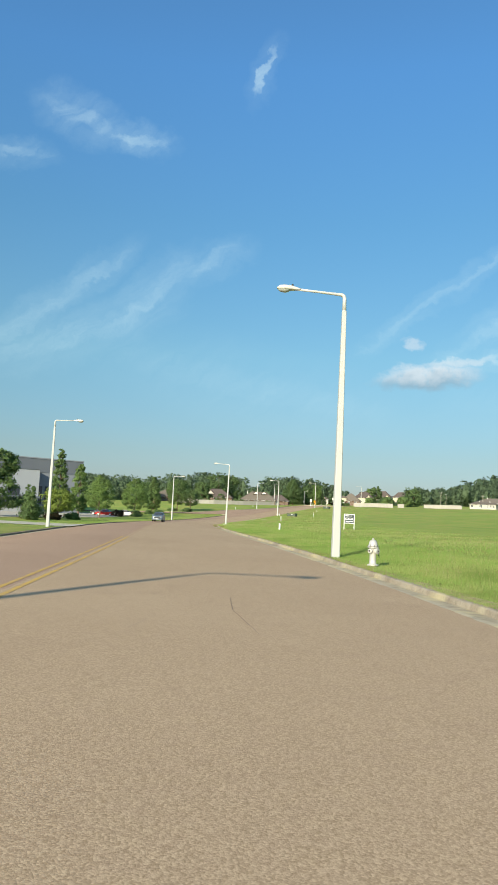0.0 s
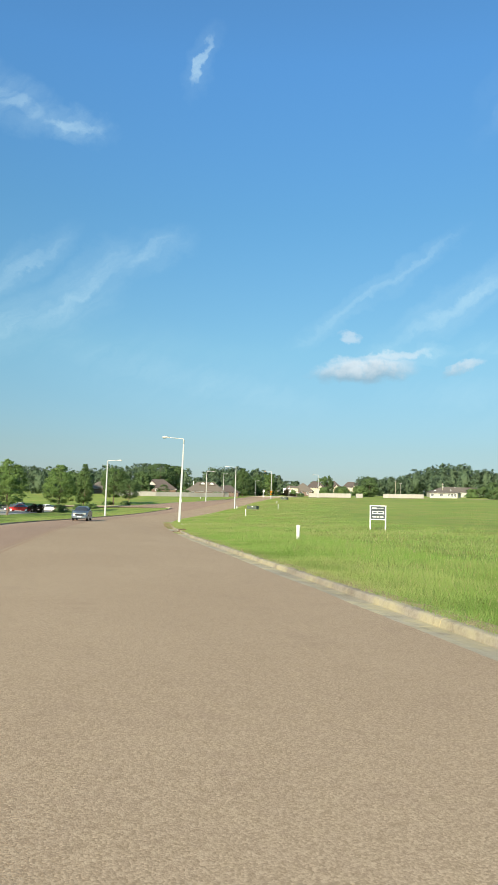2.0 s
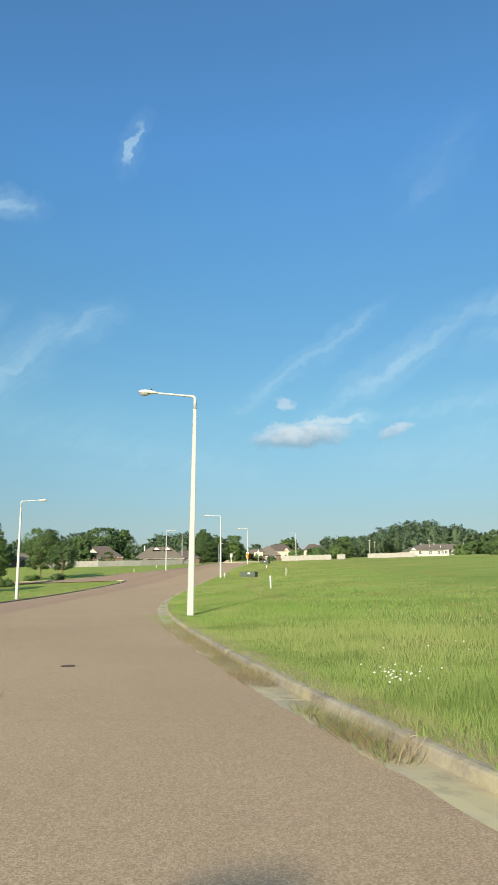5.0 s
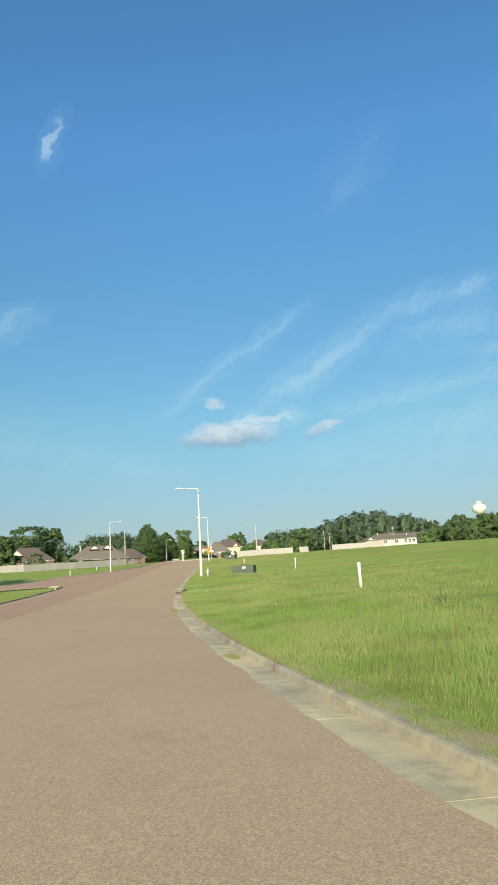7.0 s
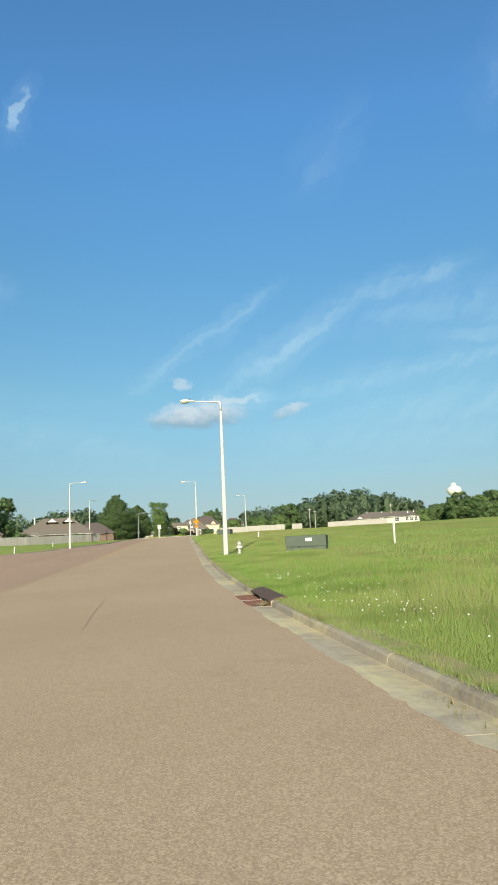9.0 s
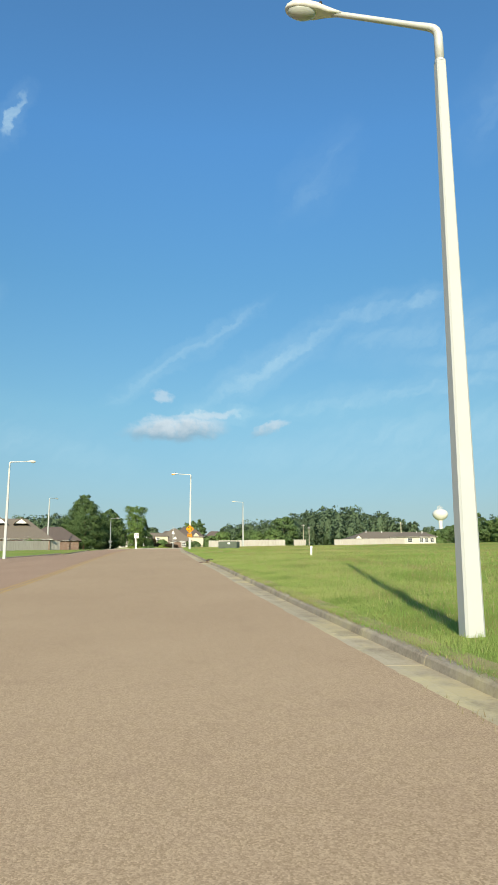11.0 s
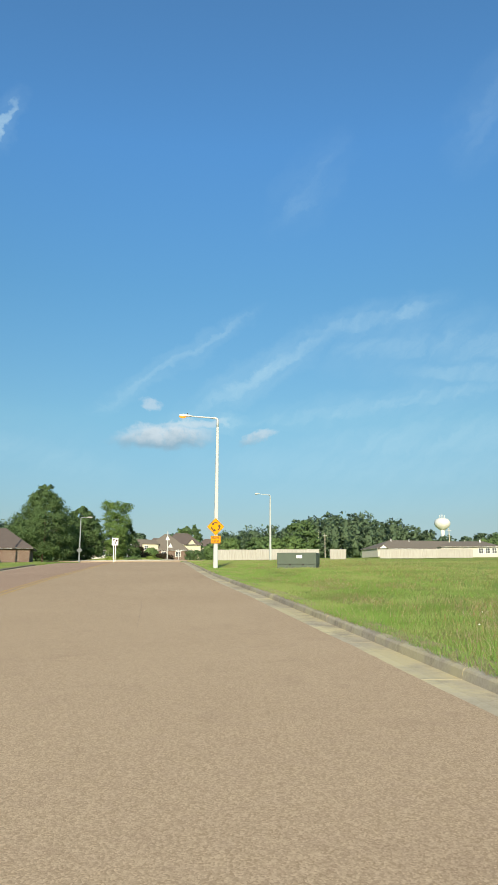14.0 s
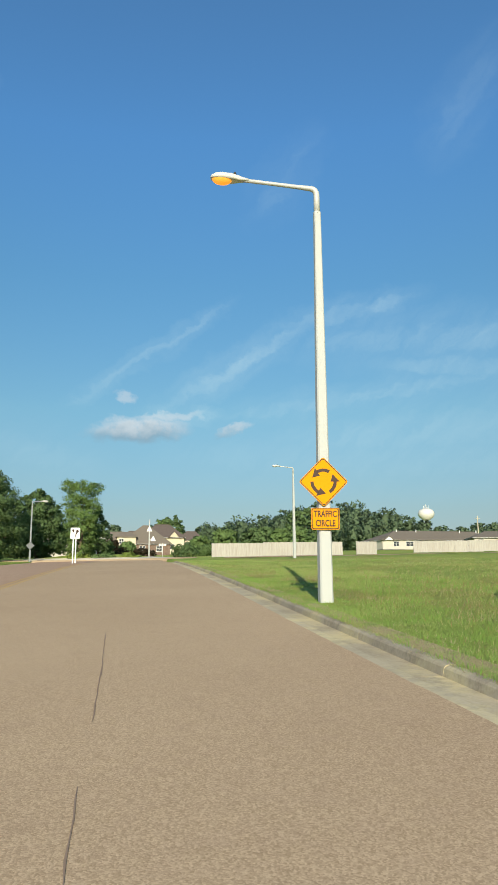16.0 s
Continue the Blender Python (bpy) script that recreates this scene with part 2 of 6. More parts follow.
def soften(m, vec, keep):
    """Lets the light fall on a mass of small blades or leaves as on the body that they make up: vec is that body's normal."""
    geo = m.n.new("ShaderNodeNewGeometry")
    own = m.n.new("ShaderNodeVectorMath")
    own.operation = "SCALE"
    own.inputs["Scale"].default_value = keep
    m.l.new(geo.outputs["Normal"], own.inputs[0])
    both = m.n.new("ShaderNodeVectorMath")
    m.put(both.inputs[0], vec)
    m.l.new(own.outputs[0], both.inputs[1])
    unit = m.n.new("ShaderNodeVectorMath")
    unit.operation = "NORMALIZE"
    m.l.new(both.outputs[0], unit.inputs[0])
    return unit.outputs[0]


def thin(m, c, share, normal):
    """A thin body that lets part of the light through."""
    m.color(c)
    tr = m.n.new("ShaderNodeBsdfTranslucent")
    m.l.new(c, tr.inputs[0])
    m.l.new(normal, m.b.inputs["Normal"])
    mx = m.n.new("ShaderNodeMixShader")
    mx.inputs[0].default_value = share
    m.l.new(m.b.outputs[0], mx.inputs[1]), m.l.new(tr.outputs[0], mx.inputs[2])
    m.l.new(mx.outputs[0], m.n["Material Output"].inputs[0])
    return m.m


def make_blade(name, a, b, dry, share=0.2):
    m = Mat(name, 0.8, spec=0.08)
    c = m.mix(m.island, a, b)
    c = m.mix(m.ramp(m.noise(0.055, 4), 0.42, 0.62, 0, 0.8), c, tuple(0.5 * p + 0.5 * q for p, q in zip(b, dry)))
    c = m.mix(m.ramp(m.noise(0.3, 4), 0.5, 0.68, 0, 0.6), c, tuple(0.3 * p + 0.7 * q for p, q in zip(b, dry)))
    c = m.mix(m.ramp(m.noise(0.42, 5, 0.6, stretch=(1, 1.1, 1)), 0.5, 0.62, 0, 0.65), c, tuple(0.66 * p for p in a))
    c = m.mix(m.ramp(m.noise(1.1, 4, 0.6), 0.54, 0.68, 0, 0.45), c, tuple(0.4 * p + 0.6 * q for p, q in zip(b, dry)))
    c = m.mix(m.math("GREATER_THAN", m.math("FRACT", m.math("MULTIPLY", m.island, 37.7)), 1 - share), c, dry)
    return thin(m, c, 0.35, soften(m, (0.0, 0.0, 0.75), 0.5))


def make_leaf(name, a, b, c):
    m = Mat(name, 0.7, spec=0.12)
    k = m.mix(m.island, a, b)
    k = m.mix(m.ramp(m.noise(0.5, 3), 0.4, 0.7), k, c)
    k = m.mix(m.ramp(m.rand, 0, 1, 0, 0.3), k, a)
    body = m.n.new("ShaderNodeAttribute")
    body.attribute_name = "body_normal"
    return thin(m, k, 0.42, soften(m, body.outputs["Vector"], 0.3))


def make_line(name, lo, hi, paint):
    m = Mat(name, 0.9, spec=0.05)
    worn = m.ramp(m.noise(2.4, 6, 0.75), 0.42, 0.66, lo, hi)
    m.color(m.mix(worn, paint, (0.40, 0.27, 0.185)))
    m.bump(m.noise(90, 3), 0.3, 0.004)
    return m.m


def make_shingle(name, a, b):
    m = Mat(name, 0.9, spec=0.15)
    w = m.n.new("ShaderNodeTexWave")
    w.bands_direction = "Z"
    w.inputs["Scale"].default_value, w.inputs["Distortion"].default_value = 3.2, 1.0
    m.l.new(m.pos, w.inputs["Vector"])
    c = m.mix(m.noise(1.1, 6, 0.7), a, b)
    c = m.mix(m.math("MULTIPLY", w.outputs["Fac"], 0.25), c, tuple(v * 0.6 for v in a))
    m.color(c)
    m.bump(w.outputs["Fac"], 0.4, 0.02)
    return m.m


def make_brick(name, a, b):
    m = Mat(name, 0.9, spec=0.15)
    t = m.n.new("ShaderNodeTexBrick")
    t.inputs["Scale"].default_value = 2.2
    t.inputs["Color1"].default_value, t.inputs["Color2"].default_value = (*a, 1), (*b, 1)
    t.inputs["Mortar"].default_value = (0.28, 0.25, 0.21, 1)
    mp = m.n.new("ShaderNodeMapping")
    mp.inputs["Rotation"].default_value = (radians(90), 0, radians(35))
    m.l.new(m.pos, mp.inputs[0])
    m.l.new(mp.outputs[0], t.inputs["Vector"])
    m.color(m.mix(m.ramp(m.noise(0.8, 5), 0.4, 0.8, 0, 0.4), t.outputs["Color"], tuple(v * 0.7 for v in a)))
    return m.m


def make_wood_fence():
    m = Mat("weathered_fence_boards", 0.9, spec=0.12)
    c = m.mix(m.noise(1.6, 5, 0.7), (0.37, 0.36, 0.325), (0.47, 0.455, 0.415))
    c = m.mix(m.ramp(m.noise(1, 5, vec=m.pos, stretch=(6, 6, 0.5)), 0.42, 0.66, 0, 0.5), c, (0.26, 0.24, 0.205))
    c = m.mix(m.ramp(m.rand, 0, 1, 0, 0.35), c, (0.33, 0.31, 0.27))
    m.color(c)
    return m.m


def make_rust(name, a, b, dark):
    m = Mat(name, 0.9, metal=0.05, spec=0.15)
    c = m.mix(m.noise(7, 6, 0.7), a, b)
    c = m.mix(m.ramp(m.noise(1.8, 4), 0.5, 0.75, 0, 0.5), c, dark)
    m.color(c)
    m.bump(m.noise(70, 4), 0.4, 0.006)
    return m.m


def make_glow():
    m = Mat("lit_amber_lens", 0.25)
    m.color((0.55, 0.22, 0.04))
    m.put(m.b.inputs["Emission Color"], (1.0, 0.33, 0.03, 1))
    m.put(m.b.inputs["Emission Strength"], 0.75)
    return m.m


def make_glass(name, tint, rough=0.05):
    m = Mat(name, rough, spec=0.7)
    m.color(m.mix(m.noise(0.7), tint, tuple(v * 1.5 for v in tint)))
    return m.m


ASPHALT, ASPHALT_RED = make_asphalt("asphalt_red", (0.485, 0.352, 0.21), (0.565, 0.422, 0.257)), make_asphalt("asphalt_deep_red", (0.405, 0.268, 0.18), (0.475, 0.322, 0.22))
TURF = make_turf()
GROUND, LINE, RUST, GLOW = make_ground(), make_line("yellow_line_paint", 0.1, 0.75, (0.60, 0.40, 0.10)), make_rust("rusted_cast_iron", (0.15, 0.075, 0.052), (0.215, 0.115, 0.082), (0.11, 0.06, 0.045)), make_glow()
RUST_DULL = make_rust("dull_weathered_iron", (0.085, 0.06, 0.046), (0.15, 0.11, 0.085), (0.06, 0.045, 0.038))
LINE_WORN = make_line("worn_yellow_line", 0.8, 1.0, (0.52, 0.37, 0.16))
KERB = make_concrete("gutter_concrete", (0.39, 0.33, 0.215), (0.505, 0.43, 0.29), (0.24, 0.20, 0.135))
KERB_LIGHT = make_concrete("pale_gutter_edge", (0.42, 0.36, 0.24), (0.53, 0.46, 0.315), (0.30, 0.255, 0.175))
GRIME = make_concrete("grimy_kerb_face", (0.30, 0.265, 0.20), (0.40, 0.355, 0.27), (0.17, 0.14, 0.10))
# stained concrete for the left kerb, its shade put into the colour
KERB_SHADED = make_concrete("stained_kerb_shaded", (0.17, 0.13, 0.085), (0.24, 0.185, 0.12), (0.10, 0.08, 0.05))
TAR = plain("dark_crack_filler", (0.265, 0.19, 0.135), 0.9, var=0.3, scale=6)
SKID = plain("tyre_rubber_trace", (0.45, 0.325, 0.208), 0.95, var=0.12, scale=5, spec=0.03)
PALE = make_concrete("pale_concrete", (0.44, 0.41, 0.35), (0.54, 0.51, 0.44), (0.3, 0.27, 0.22))
BLADE = make_blade("grass_blades", (0.225, 0.388, 0.075), (0.295, 0.458, 0.1), (0.53, 0.49, 0.22), 0.06)
STRAW = make_blade("dry_straw", (0.40, 0.32, 0.16), (0.60, 0.52, 0.31), (0.30, 0.27, 0.09), 0.25)
SEED = make_blade("reddish_seed_heads", (0.30, 0.205, 0.08), (0.42, 0.31, 0.13), (0.5, 0.42, 0.2), 0.2)
LITTER = make_blade("dry_leaf_litter", (0.42, 0.33, 0.17), (0.66, 0.55, 0.32), (0.30, 0.23, 0.12), 0.2)
THATCH = make_blade("brown_thatch", (0.27, 0.205, 0.115), (0.40, 0.32, 0.19), (0.50, 0.42, 0.24), 0.2)
LEAF = make_leaf("leaves_green", (0.142, 0.227, 0.081), (0.209, 0.317, 0.111), (0.169, 0.257, 0.092))
LEAF_YOUNG = make_leaf("leaves_fresh", (0.169, 0.27, 0.084), (0.25, 0.371, 0.115), (0.203, 0.317, 0.095))
LEAF_LIME = make_leaf("leaves_lime", (0.196, 0.28, 0.063), (0.308, 0.385, 0.091), (0.252, 0.329, 0.07))
LEAF_DARK = make_leaf("leaves_dark", (0.119, 0.193, 0.078), (0.179, 0.274, 0.104), (0.146, 0.227, 0.09))
# far leaves are bluer: distance haze mixed into the leaf colour
LEAF_FAR = make_leaf("leaves_wood_hazed", (0.124, 0.189, 0.108), (0.186, 0.263, 0.146), (0.151, 0.223, 0.124))
LEAF_RED = make_leaf("leaves_plum", (0.035, 0.03, 0.018), (0.07, 0.05, 0.03), (0.05, 0.045, 0.02))
BARK = plain("bark", (0.16, 0.12, 0.085), 0.95, var=0.35, scale=5)
POLE_WHITE = plain("painted_concrete_pole", (0.44, 0.465, 0.45), 0.65, var=0.06, scale=1.2)
POLE_GREY = plain("grey_metal_pole", (0.34, 0.37, 0.38), 0.5, 0.4, var=0.1)
ARM_GREY = plain("painted_arm_metal", (0.50, 0.52, 0.50), 0.5, 0.1, var=0.08)
HEAD = plain("painted_lamp_housing", (0.60, 0.60, 0.55), 0.5, 0.05, var=0.06)
ALU = plain("brushed_aluminium", (0.66, 0.67, 0.66), 0.4, 0.5, var=0.06)
LENS = make_glass("lamp_lens_dull", (0.30, 0.32, 0.29), 0.25)
WHITE = plain("white_paint", (0.74, 0.76, 0.74), 0.55, var=0.06)
SILVER = plain("silver_hydrant_paint", (0.52, 0.52, 0.48), 0.45, 0.25, var=0.1, scale=9)
IRON = plain("dark_iron", (0.05, 0.045, 0.04), 0.7, 0.4, var=0.3, scale=12)
YELLOW = plain("sign_yellow", (0.70, 0.285, 0.004), 0.7, var=0.03, scale=2, spec=0.08)
BLACK = plain("sign_black", (0.045, 0.022, 0.012), 0.55, var=0.1)
SIGN_GREY = plain("sign_back_grey", (0.13, 0.145, 0.15), 0.6, 0.2, var=0.1)
SIGN_DARK = plain("sign_charcoal", (0.06, 0.075, 0.08), 0.5, var=0.1)
BOX_GREEN = plain("cabinet_green_enamel", (0.085, 0.108, 0.082), 0.7, var=0.15, scale=1.8)
ROOF = make_shingle("shingle_brown_grey", (0.155, 0.135, 0.11), (0.205, 0.18, 0.145))
ROOF_DARK = make_shingle("shingle_dark", (0.105, 0.085, 0.075), (0.15, 0.125, 0.11))
BRICK = make_brick("brick_warm", (0.175, 0.115, 0.088), (0.13, 0.085, 0.065))
CREAM = plain("cream_siding", (0.55, 0.50, 0.375), 0.8, var=0.08)
OFFWHITE = plain("offwhite_siding", (0.50, 0.48, 0.42), 0.8, var=0.1, scale=0.8)
BOARDS = make_wood_fence()
# office walls bluish and lowered: the facade's shade is put into their colours
TILT_LIGHT = plain("office_wall_light_shaded", (0.29, 0.32, 0.35), 0.8, var=0.05, scale=0.4)
TILT_UP = plain("office_wall_grey_shaded", (0.18, 0.205, 0.235), 0.8, var=0.05, scale=0.4)
TILT_DARK = plain("office_wall_band", (0.11, 0.128, 0.152), 0.8, var=0.06, scale=0.4)
GLASS = make_glass("window_glass", (0.035, 0.042, 0.05))
TYRE = plain("tyre_rubber", (0.025, 0.025, 0.025), 0.85)
RED = plain("car_red", (0.45, 0.015, 0.012), 0.25, var=0.04, spec=0.6)
CAR_WHITE = plain("car_white", (0.75, 0.75, 0.74), 0.25, var=0.03, spec=0.6)
CAR_DARK = plain("car_dark", (0.025, 0.028, 0.035), 0.25, var=0.05, spec=0.6)
CAR_SILVER = plain("car_silver", (0.15, 0.19, 0.22), 0.3, 0.5, var=0.04, spec=0.6)
FLOWER = plain("white_petals", (0.8, 0.8, 0.7), 0.8)
TOWER = plain("tower_white", (0.62, 0.62, 0.58), 0.5, var=0.05, scale=0.1)

# ---- the lie of the land ----
# heights against u = y + 1.3 x, joined smoothly
LAND_U = [-3000, -400, -40, 40, 100, 150, 200, 250, 300, 350, 400, 460, 560, 700, 850, 1000, 1200, 1600, 6000]
LAND_Z = [-2.5, -1.2, -1.35, -1.6, -1.97, -2.17, -1.74, -0.49, 1.1, 2.62, 3.98, 5.05, 7.0, 9.8, 12.5, 15, 17, 19, 21]
CENTRE = [1.3738, -10.7087, 27.7605, -23.377, 4.6264, 5.7709, -2.9485]


def smooth(a, b, t):
    t = np.clip((t - a) / (b - a), 0, 1)
    return t * t * (3 - 2 * t)


def hermite(xs, ys, x):
    xs, ys = np.array(xs, float), np.array(ys, float)
    d = np.diff(ys) / np.diff(xs)
    m = np.concatenate([[d[0]], (d[1:] * np.diff(xs)[:-1] + d[:-1] * np.diff(xs)[1:]) / (xs[2:] - xs[:-2]), [d[-1]]])
    x = np.clip(x, xs[0], xs[-1])
    i = np.clip(np.searchsorted(xs, x) - 1, 0, len(xs) - 2)
    h = xs[i + 1] - xs[i]
    t = (x - xs[i]) / h
    return (2 * t**3 - 3 * t**2 + 1) * ys[i] + (t**3 - 2 * t**2 + t) * h * m[i] + (3 * t**2 - 2 * t**3) * ys[i + 1] + (t**3 - t**2) * h * m[i + 1]


def centre_x(y):
    y = np.asarray(y, float)
    d = np.polyder(CENTRE)
    return np.polyval(CENTRE, np.clip(y, 0, 270) / 100) + np.where(y < 0, y * np.polyval(d, 0) / 100, 0) + np.where(y > 270, (y - 270) * np.polyval(d, 2.7) / 100, 0)


ROAD_Y = np.arange(-4500, 5500, 0.5)
ROAD_X = centre_x(ROAD_Y)
ROAD_S = np.concatenate([[0], np.cumsum(np.hypot(np.diff(ROAD_X), np.diff(ROAD_Y)))])
ROAD_S -= np.interp(0, ROAD_Y, ROAD_S)


def along(s):
    """The point of the road's centre at station s, and the unit vector to its right."""
    x, y = np.interp(s, ROAD_S, ROAD_X), np.interp(s, ROAD_S, ROAD_Y)
    dx, dy = np.interp(s + 1, ROAD_S, ROAD_X) - np.interp(s - 1, ROAD_S, ROAD_X), np.interp(s + 1, ROAD_S, ROAD_Y) - np.interp(s - 1, ROAD_S, ROAD_Y)
    n = np.hypot(dx, dy)
    return x, y, dy / n, -dx / n


def station(x, y):
    i = int(np.argmin((ROAD_X - x) ** 2 + (ROAD_Y - y) ** 2))
    px, py, nx, ny = along(ROAD_S[i])
    return float(ROAD_S[i]), float((x - px) * nx + (y - py) * ny)


def height(x, y, lat):
    """The land without kerbs: x, y in the plan, lat metres to the right of the road's centre."""
    g = hermite(LAND_U, LAND_Z, y + 1.3 * x)
    g = g - np.interp(y, [60, 260], [0.55, 0.25]) * smooth(2, 9, -lat) * (1 - smooth(280, 330, y))
    g = g + 1.2 * smooth(16, 50, -lat) * smooth(235, 290, y) * (1 - smooth(330, 420, y))
    return g + 0.03 * np.clip(lat - 9, 0, 30) * (1 - smooth(150, 210, y)) * smooth(-60, 20, y)


KERB_TOP = 0.066


def bow(s):
    """How far the right-hand kerb stands outside its mean line at station s."""
    return np.interp(s, [0, 35, 76, 85, 96, 130, 148, 160, 177, 228, 236, 242, 255, 262, 280, 300], [0.15, 0.08, 0.07, 0.14, 0.05, 0.1, 0.22, 0.27, 0.23, 0.2, 0.05, 0.04, 0.14, 0.18, 0.0, 0.0])


def lift(x, y):
    """Low swells of the meadow."""
    return 0.06 * np.sin(x * 0.31 + 1.7 * np.sin(y * 0.11)) * np.sin(y * 0.27 + 0.5)


def ground_z(x, y):
    s, lat = station(x, y)
    return float(height(x, y, lat) + (KERB_TOP + lift(x, y) * smooth(9, 14, abs(lat)) if abs(lat) > 8.1 else 0))


def on_road(s, lat, up=0.0):
    x, y, nx, ny = along(s)
    x, y = x + nx * lat, y + ny * lat
    return x, y, height(x, y, lat) + 0.07 * (1 - (lat / 7.6) ** 2) - 0.05 + up


# ---- builders ----


def mesh_ob(name, verts, faces, mats, parent=None, label="", smooth_shade=False, kind="", category="", group=""):
    me = bpy.data.meshes.new(name)
    me.from_pydata([tuple(map(float, v)) for v in verts], [], faces)
    for mt in mats if isinstance(mats, (list, tuple)) else [mats]:
        me.materials.append(mt)
    if smooth_shade:
        me.polygons.foreach_set("use_smooth", [True] * len(me.polygons))
    me.update()
    ob = new(name, me)
    if parent:
        ob.parent = parent
    return tagged(ob, label, category, group, kind)


def part(name, bm, mat, parent=None, label="", smooth_shade=False):
    me = bpy.data.meshes.new(name)
    bm.normal_update()
    bm.to_mesh(me)
    bm.free()
    me.materials.append(mat)
    if smooth_shade:
        me.polygons.foreach_set("use_smooth", [True] * len(me.polygons))
    ob = new(name, me)
    if parent:
        ob.parent = parent
    return tagged(ob, label)


def thing(name, m, label, category, group="", kind=""):
    e = new(name)
    e.empty_display_size = 0.2
    e.matrix_world = m
    return tagged(e, label, category, group, kind)


def box(bm, x0, x1, y0, y1, z0, z1, bevel=0.0):
    r = bmesh.ops.create_cube(bm, size=1.0)["verts"]
    for v in r:
        v.co = ((x0 + x1) / 2 + v.co.x * (x1 - x0), (y0 + y1) / 2 + v.co.y * (y1 - y0), (z0 + z1) / 2 + v.co.z * (z1 - z0))
    if bevel:
        es = list({e for v in r for e in v.link_edges})
        bmesh.ops.bevel(bm, geom=es, offset=bevel, segments=1, affect="EDGES", profile=0.5)
    return bm


def boxed(*a, bevel=0.0):
    return box(bmesh.new(), *a, bevel=bevel)


def lathe(bm, prof, seg=16, base=Matrix()):
    """A turned body from (radius, height) pairs round the z axis of base."""
    rings = []
    for r, z in prof:
        rings.append([bm.verts.new(base @ Vector((r * math.cos(2 * math.pi * i / seg), r * math.sin(2 * math.pi * i / seg), z))) for i in range(seg)])
    for a, b in zip(rings, rings[1:]):
        for i in range(seg):
            bm.faces.new((a[i], a[(i + 1) % seg], b[(i + 1) % seg], b[i]))
    bm.faces.new(rings[0][::-1]), bm.faces.new(rings[-1])
    return bm


def tube(bm, pts, radii, seg=8, side=None):
    """A tapering tube along points."""
    rings, up = [], Vector((0.13, 0.21, 1)).normalized()
    pts = [Vector(p) for p in pts]
    for i, p in enumerate(pts):
        d = (pts[min(i + 1, len(pts) - 1)] - pts[max(i - 1, 0)]).normalized()
        a = d.cross(up if abs(d.dot(up)) < 0.95 else Vector((1, 0, 0))).normalized()
        a = Vector(side) if side else a
        b = d.cross(a)
        rings.append([bm.verts.new(p + radii[i] * (a * math.cos(2 * math.pi * k / seg) + b * math.sin(2 * math.pi * k / seg))) for k in range(seg)])
    for a, b in zip(rings, rings[1:]):
        for k in range(seg):
            bm.faces.new((a[k], a[(k + 1) % seg], b[(k + 1) % seg], b[k]))
    bm.faces.new(rings[0][::-1]), bm.faces.new(rings[-1])
    bmesh.ops.recalc_face_normals(bm, faces=bm.faces)
    return bm


def poly(bm, pts, thick, m=Matrix()):
    """A flat plate from outline points in its xz plane, thick along y."""
    f = [bm.verts.new(m @ Vector((x, 0, z))) for x, z in pts]
    b = [bm.verts.new(m @ Vector((x, thick, z))) for x, z in pts]
    bm.faces.new(f), bm.faces.new(b[::-1])
    for i in range(len(pts)):
        j = (i + 1) % len(pts)
        bm.faces.new((f[j], f[i], b[i], b[j]))
    bmesh.ops.recalc_face_normals(bm, faces=bm.faces)
    return bm



def fast_mesh(name, co, faces, mat, parent=None, label="", kind="", category="", smooth_shade=False, body=None):
    """A mesh from numpy arrays: co (n, 3), faces (m, k)."""
    me = bpy.data.meshes.new(name)
    k = faces.shape[1]
    me.vertices.add(len(co))
    me.vertices.foreach_set("co", np.ascontiguousarray(co, dtype=np.float32).ravel())
    me.loops.add(faces.size)
    me.loops.foreach_set("vertex_index", np.ascontiguousarray(faces, dtype=np.int32).ravel())
    me.polygons.add(len(faces))
    me.polygons.foreach_set("loop_start", np.arange(0, faces.size, k, dtype=np.int32))
    if smooth_shade:
        me.polygons.foreach_set("use_smooth", np.ones(len(faces), dtype=bool))
    if body is not None:
        me.attributes.new("body_normal", "FLOAT_VECTOR", "POINT").data.foreach_set("vector", np.ascontiguousarray(body, dtype=np.float32).ravel())
    me.materials.append(mat)
    me.update(calc_edges=True)
    ob = new(name, me)
    if parent:
        ob.parent = parent
    return tagged(ob, label, category, "", kind)


# ---- ground, one sheet to the horizon ----
side_l = [8.5, 8.75, 9.2, 10, 11, 12, 13.5, 15, 17, 19, 22, 25, 29, 33, 38, 44, 52, 60, 72, 86, 100, 120, 145, 180, 230, 300, 420, 600, 900, 1400, 2200, 3400]
cols = np.array([-v for v in side_l[::-1]] + [-8.2, 8.2] + side_l)
rows = np.concatenate([[-3600, -2400, -1500, -900, -500, -300, -200, -140, -100, -70, -50, -35], np.arange(-24, 440, 2.5), [450, 465, 485, 510, 550, 600, 680, 800, 1000, 1400, 2000, 2800, 3800]])
S, Lg = np.meshgrid(rows, cols, indexing="ij")
gx, gy, gnx, gny = along(S)
core = np.clip(Lg, -60, 60)
GX, GY = gx + gnx * core + 0.96 * (Lg - core), gy + gny * core - 0.28 * (Lg - core)
GZ = height(GX, GY, Lg) + np.where(np.abs(Lg) < 8.3, -0.4, KERB_TOP) + lift(GX, GY) * smooth(9, 14, np.abs(Lg)) * (1 - smooth(150, 400, np.abs(Lg)))
nr, nc = S.shape
idx = np.arange(nr * nc).reshape(nr, nc)
gf = np.stack([idx[:-1, :-1], idx[:-1, 1:], idx[1:, 1:], idx[1:, :-1]], -1).reshape(-1, 4)
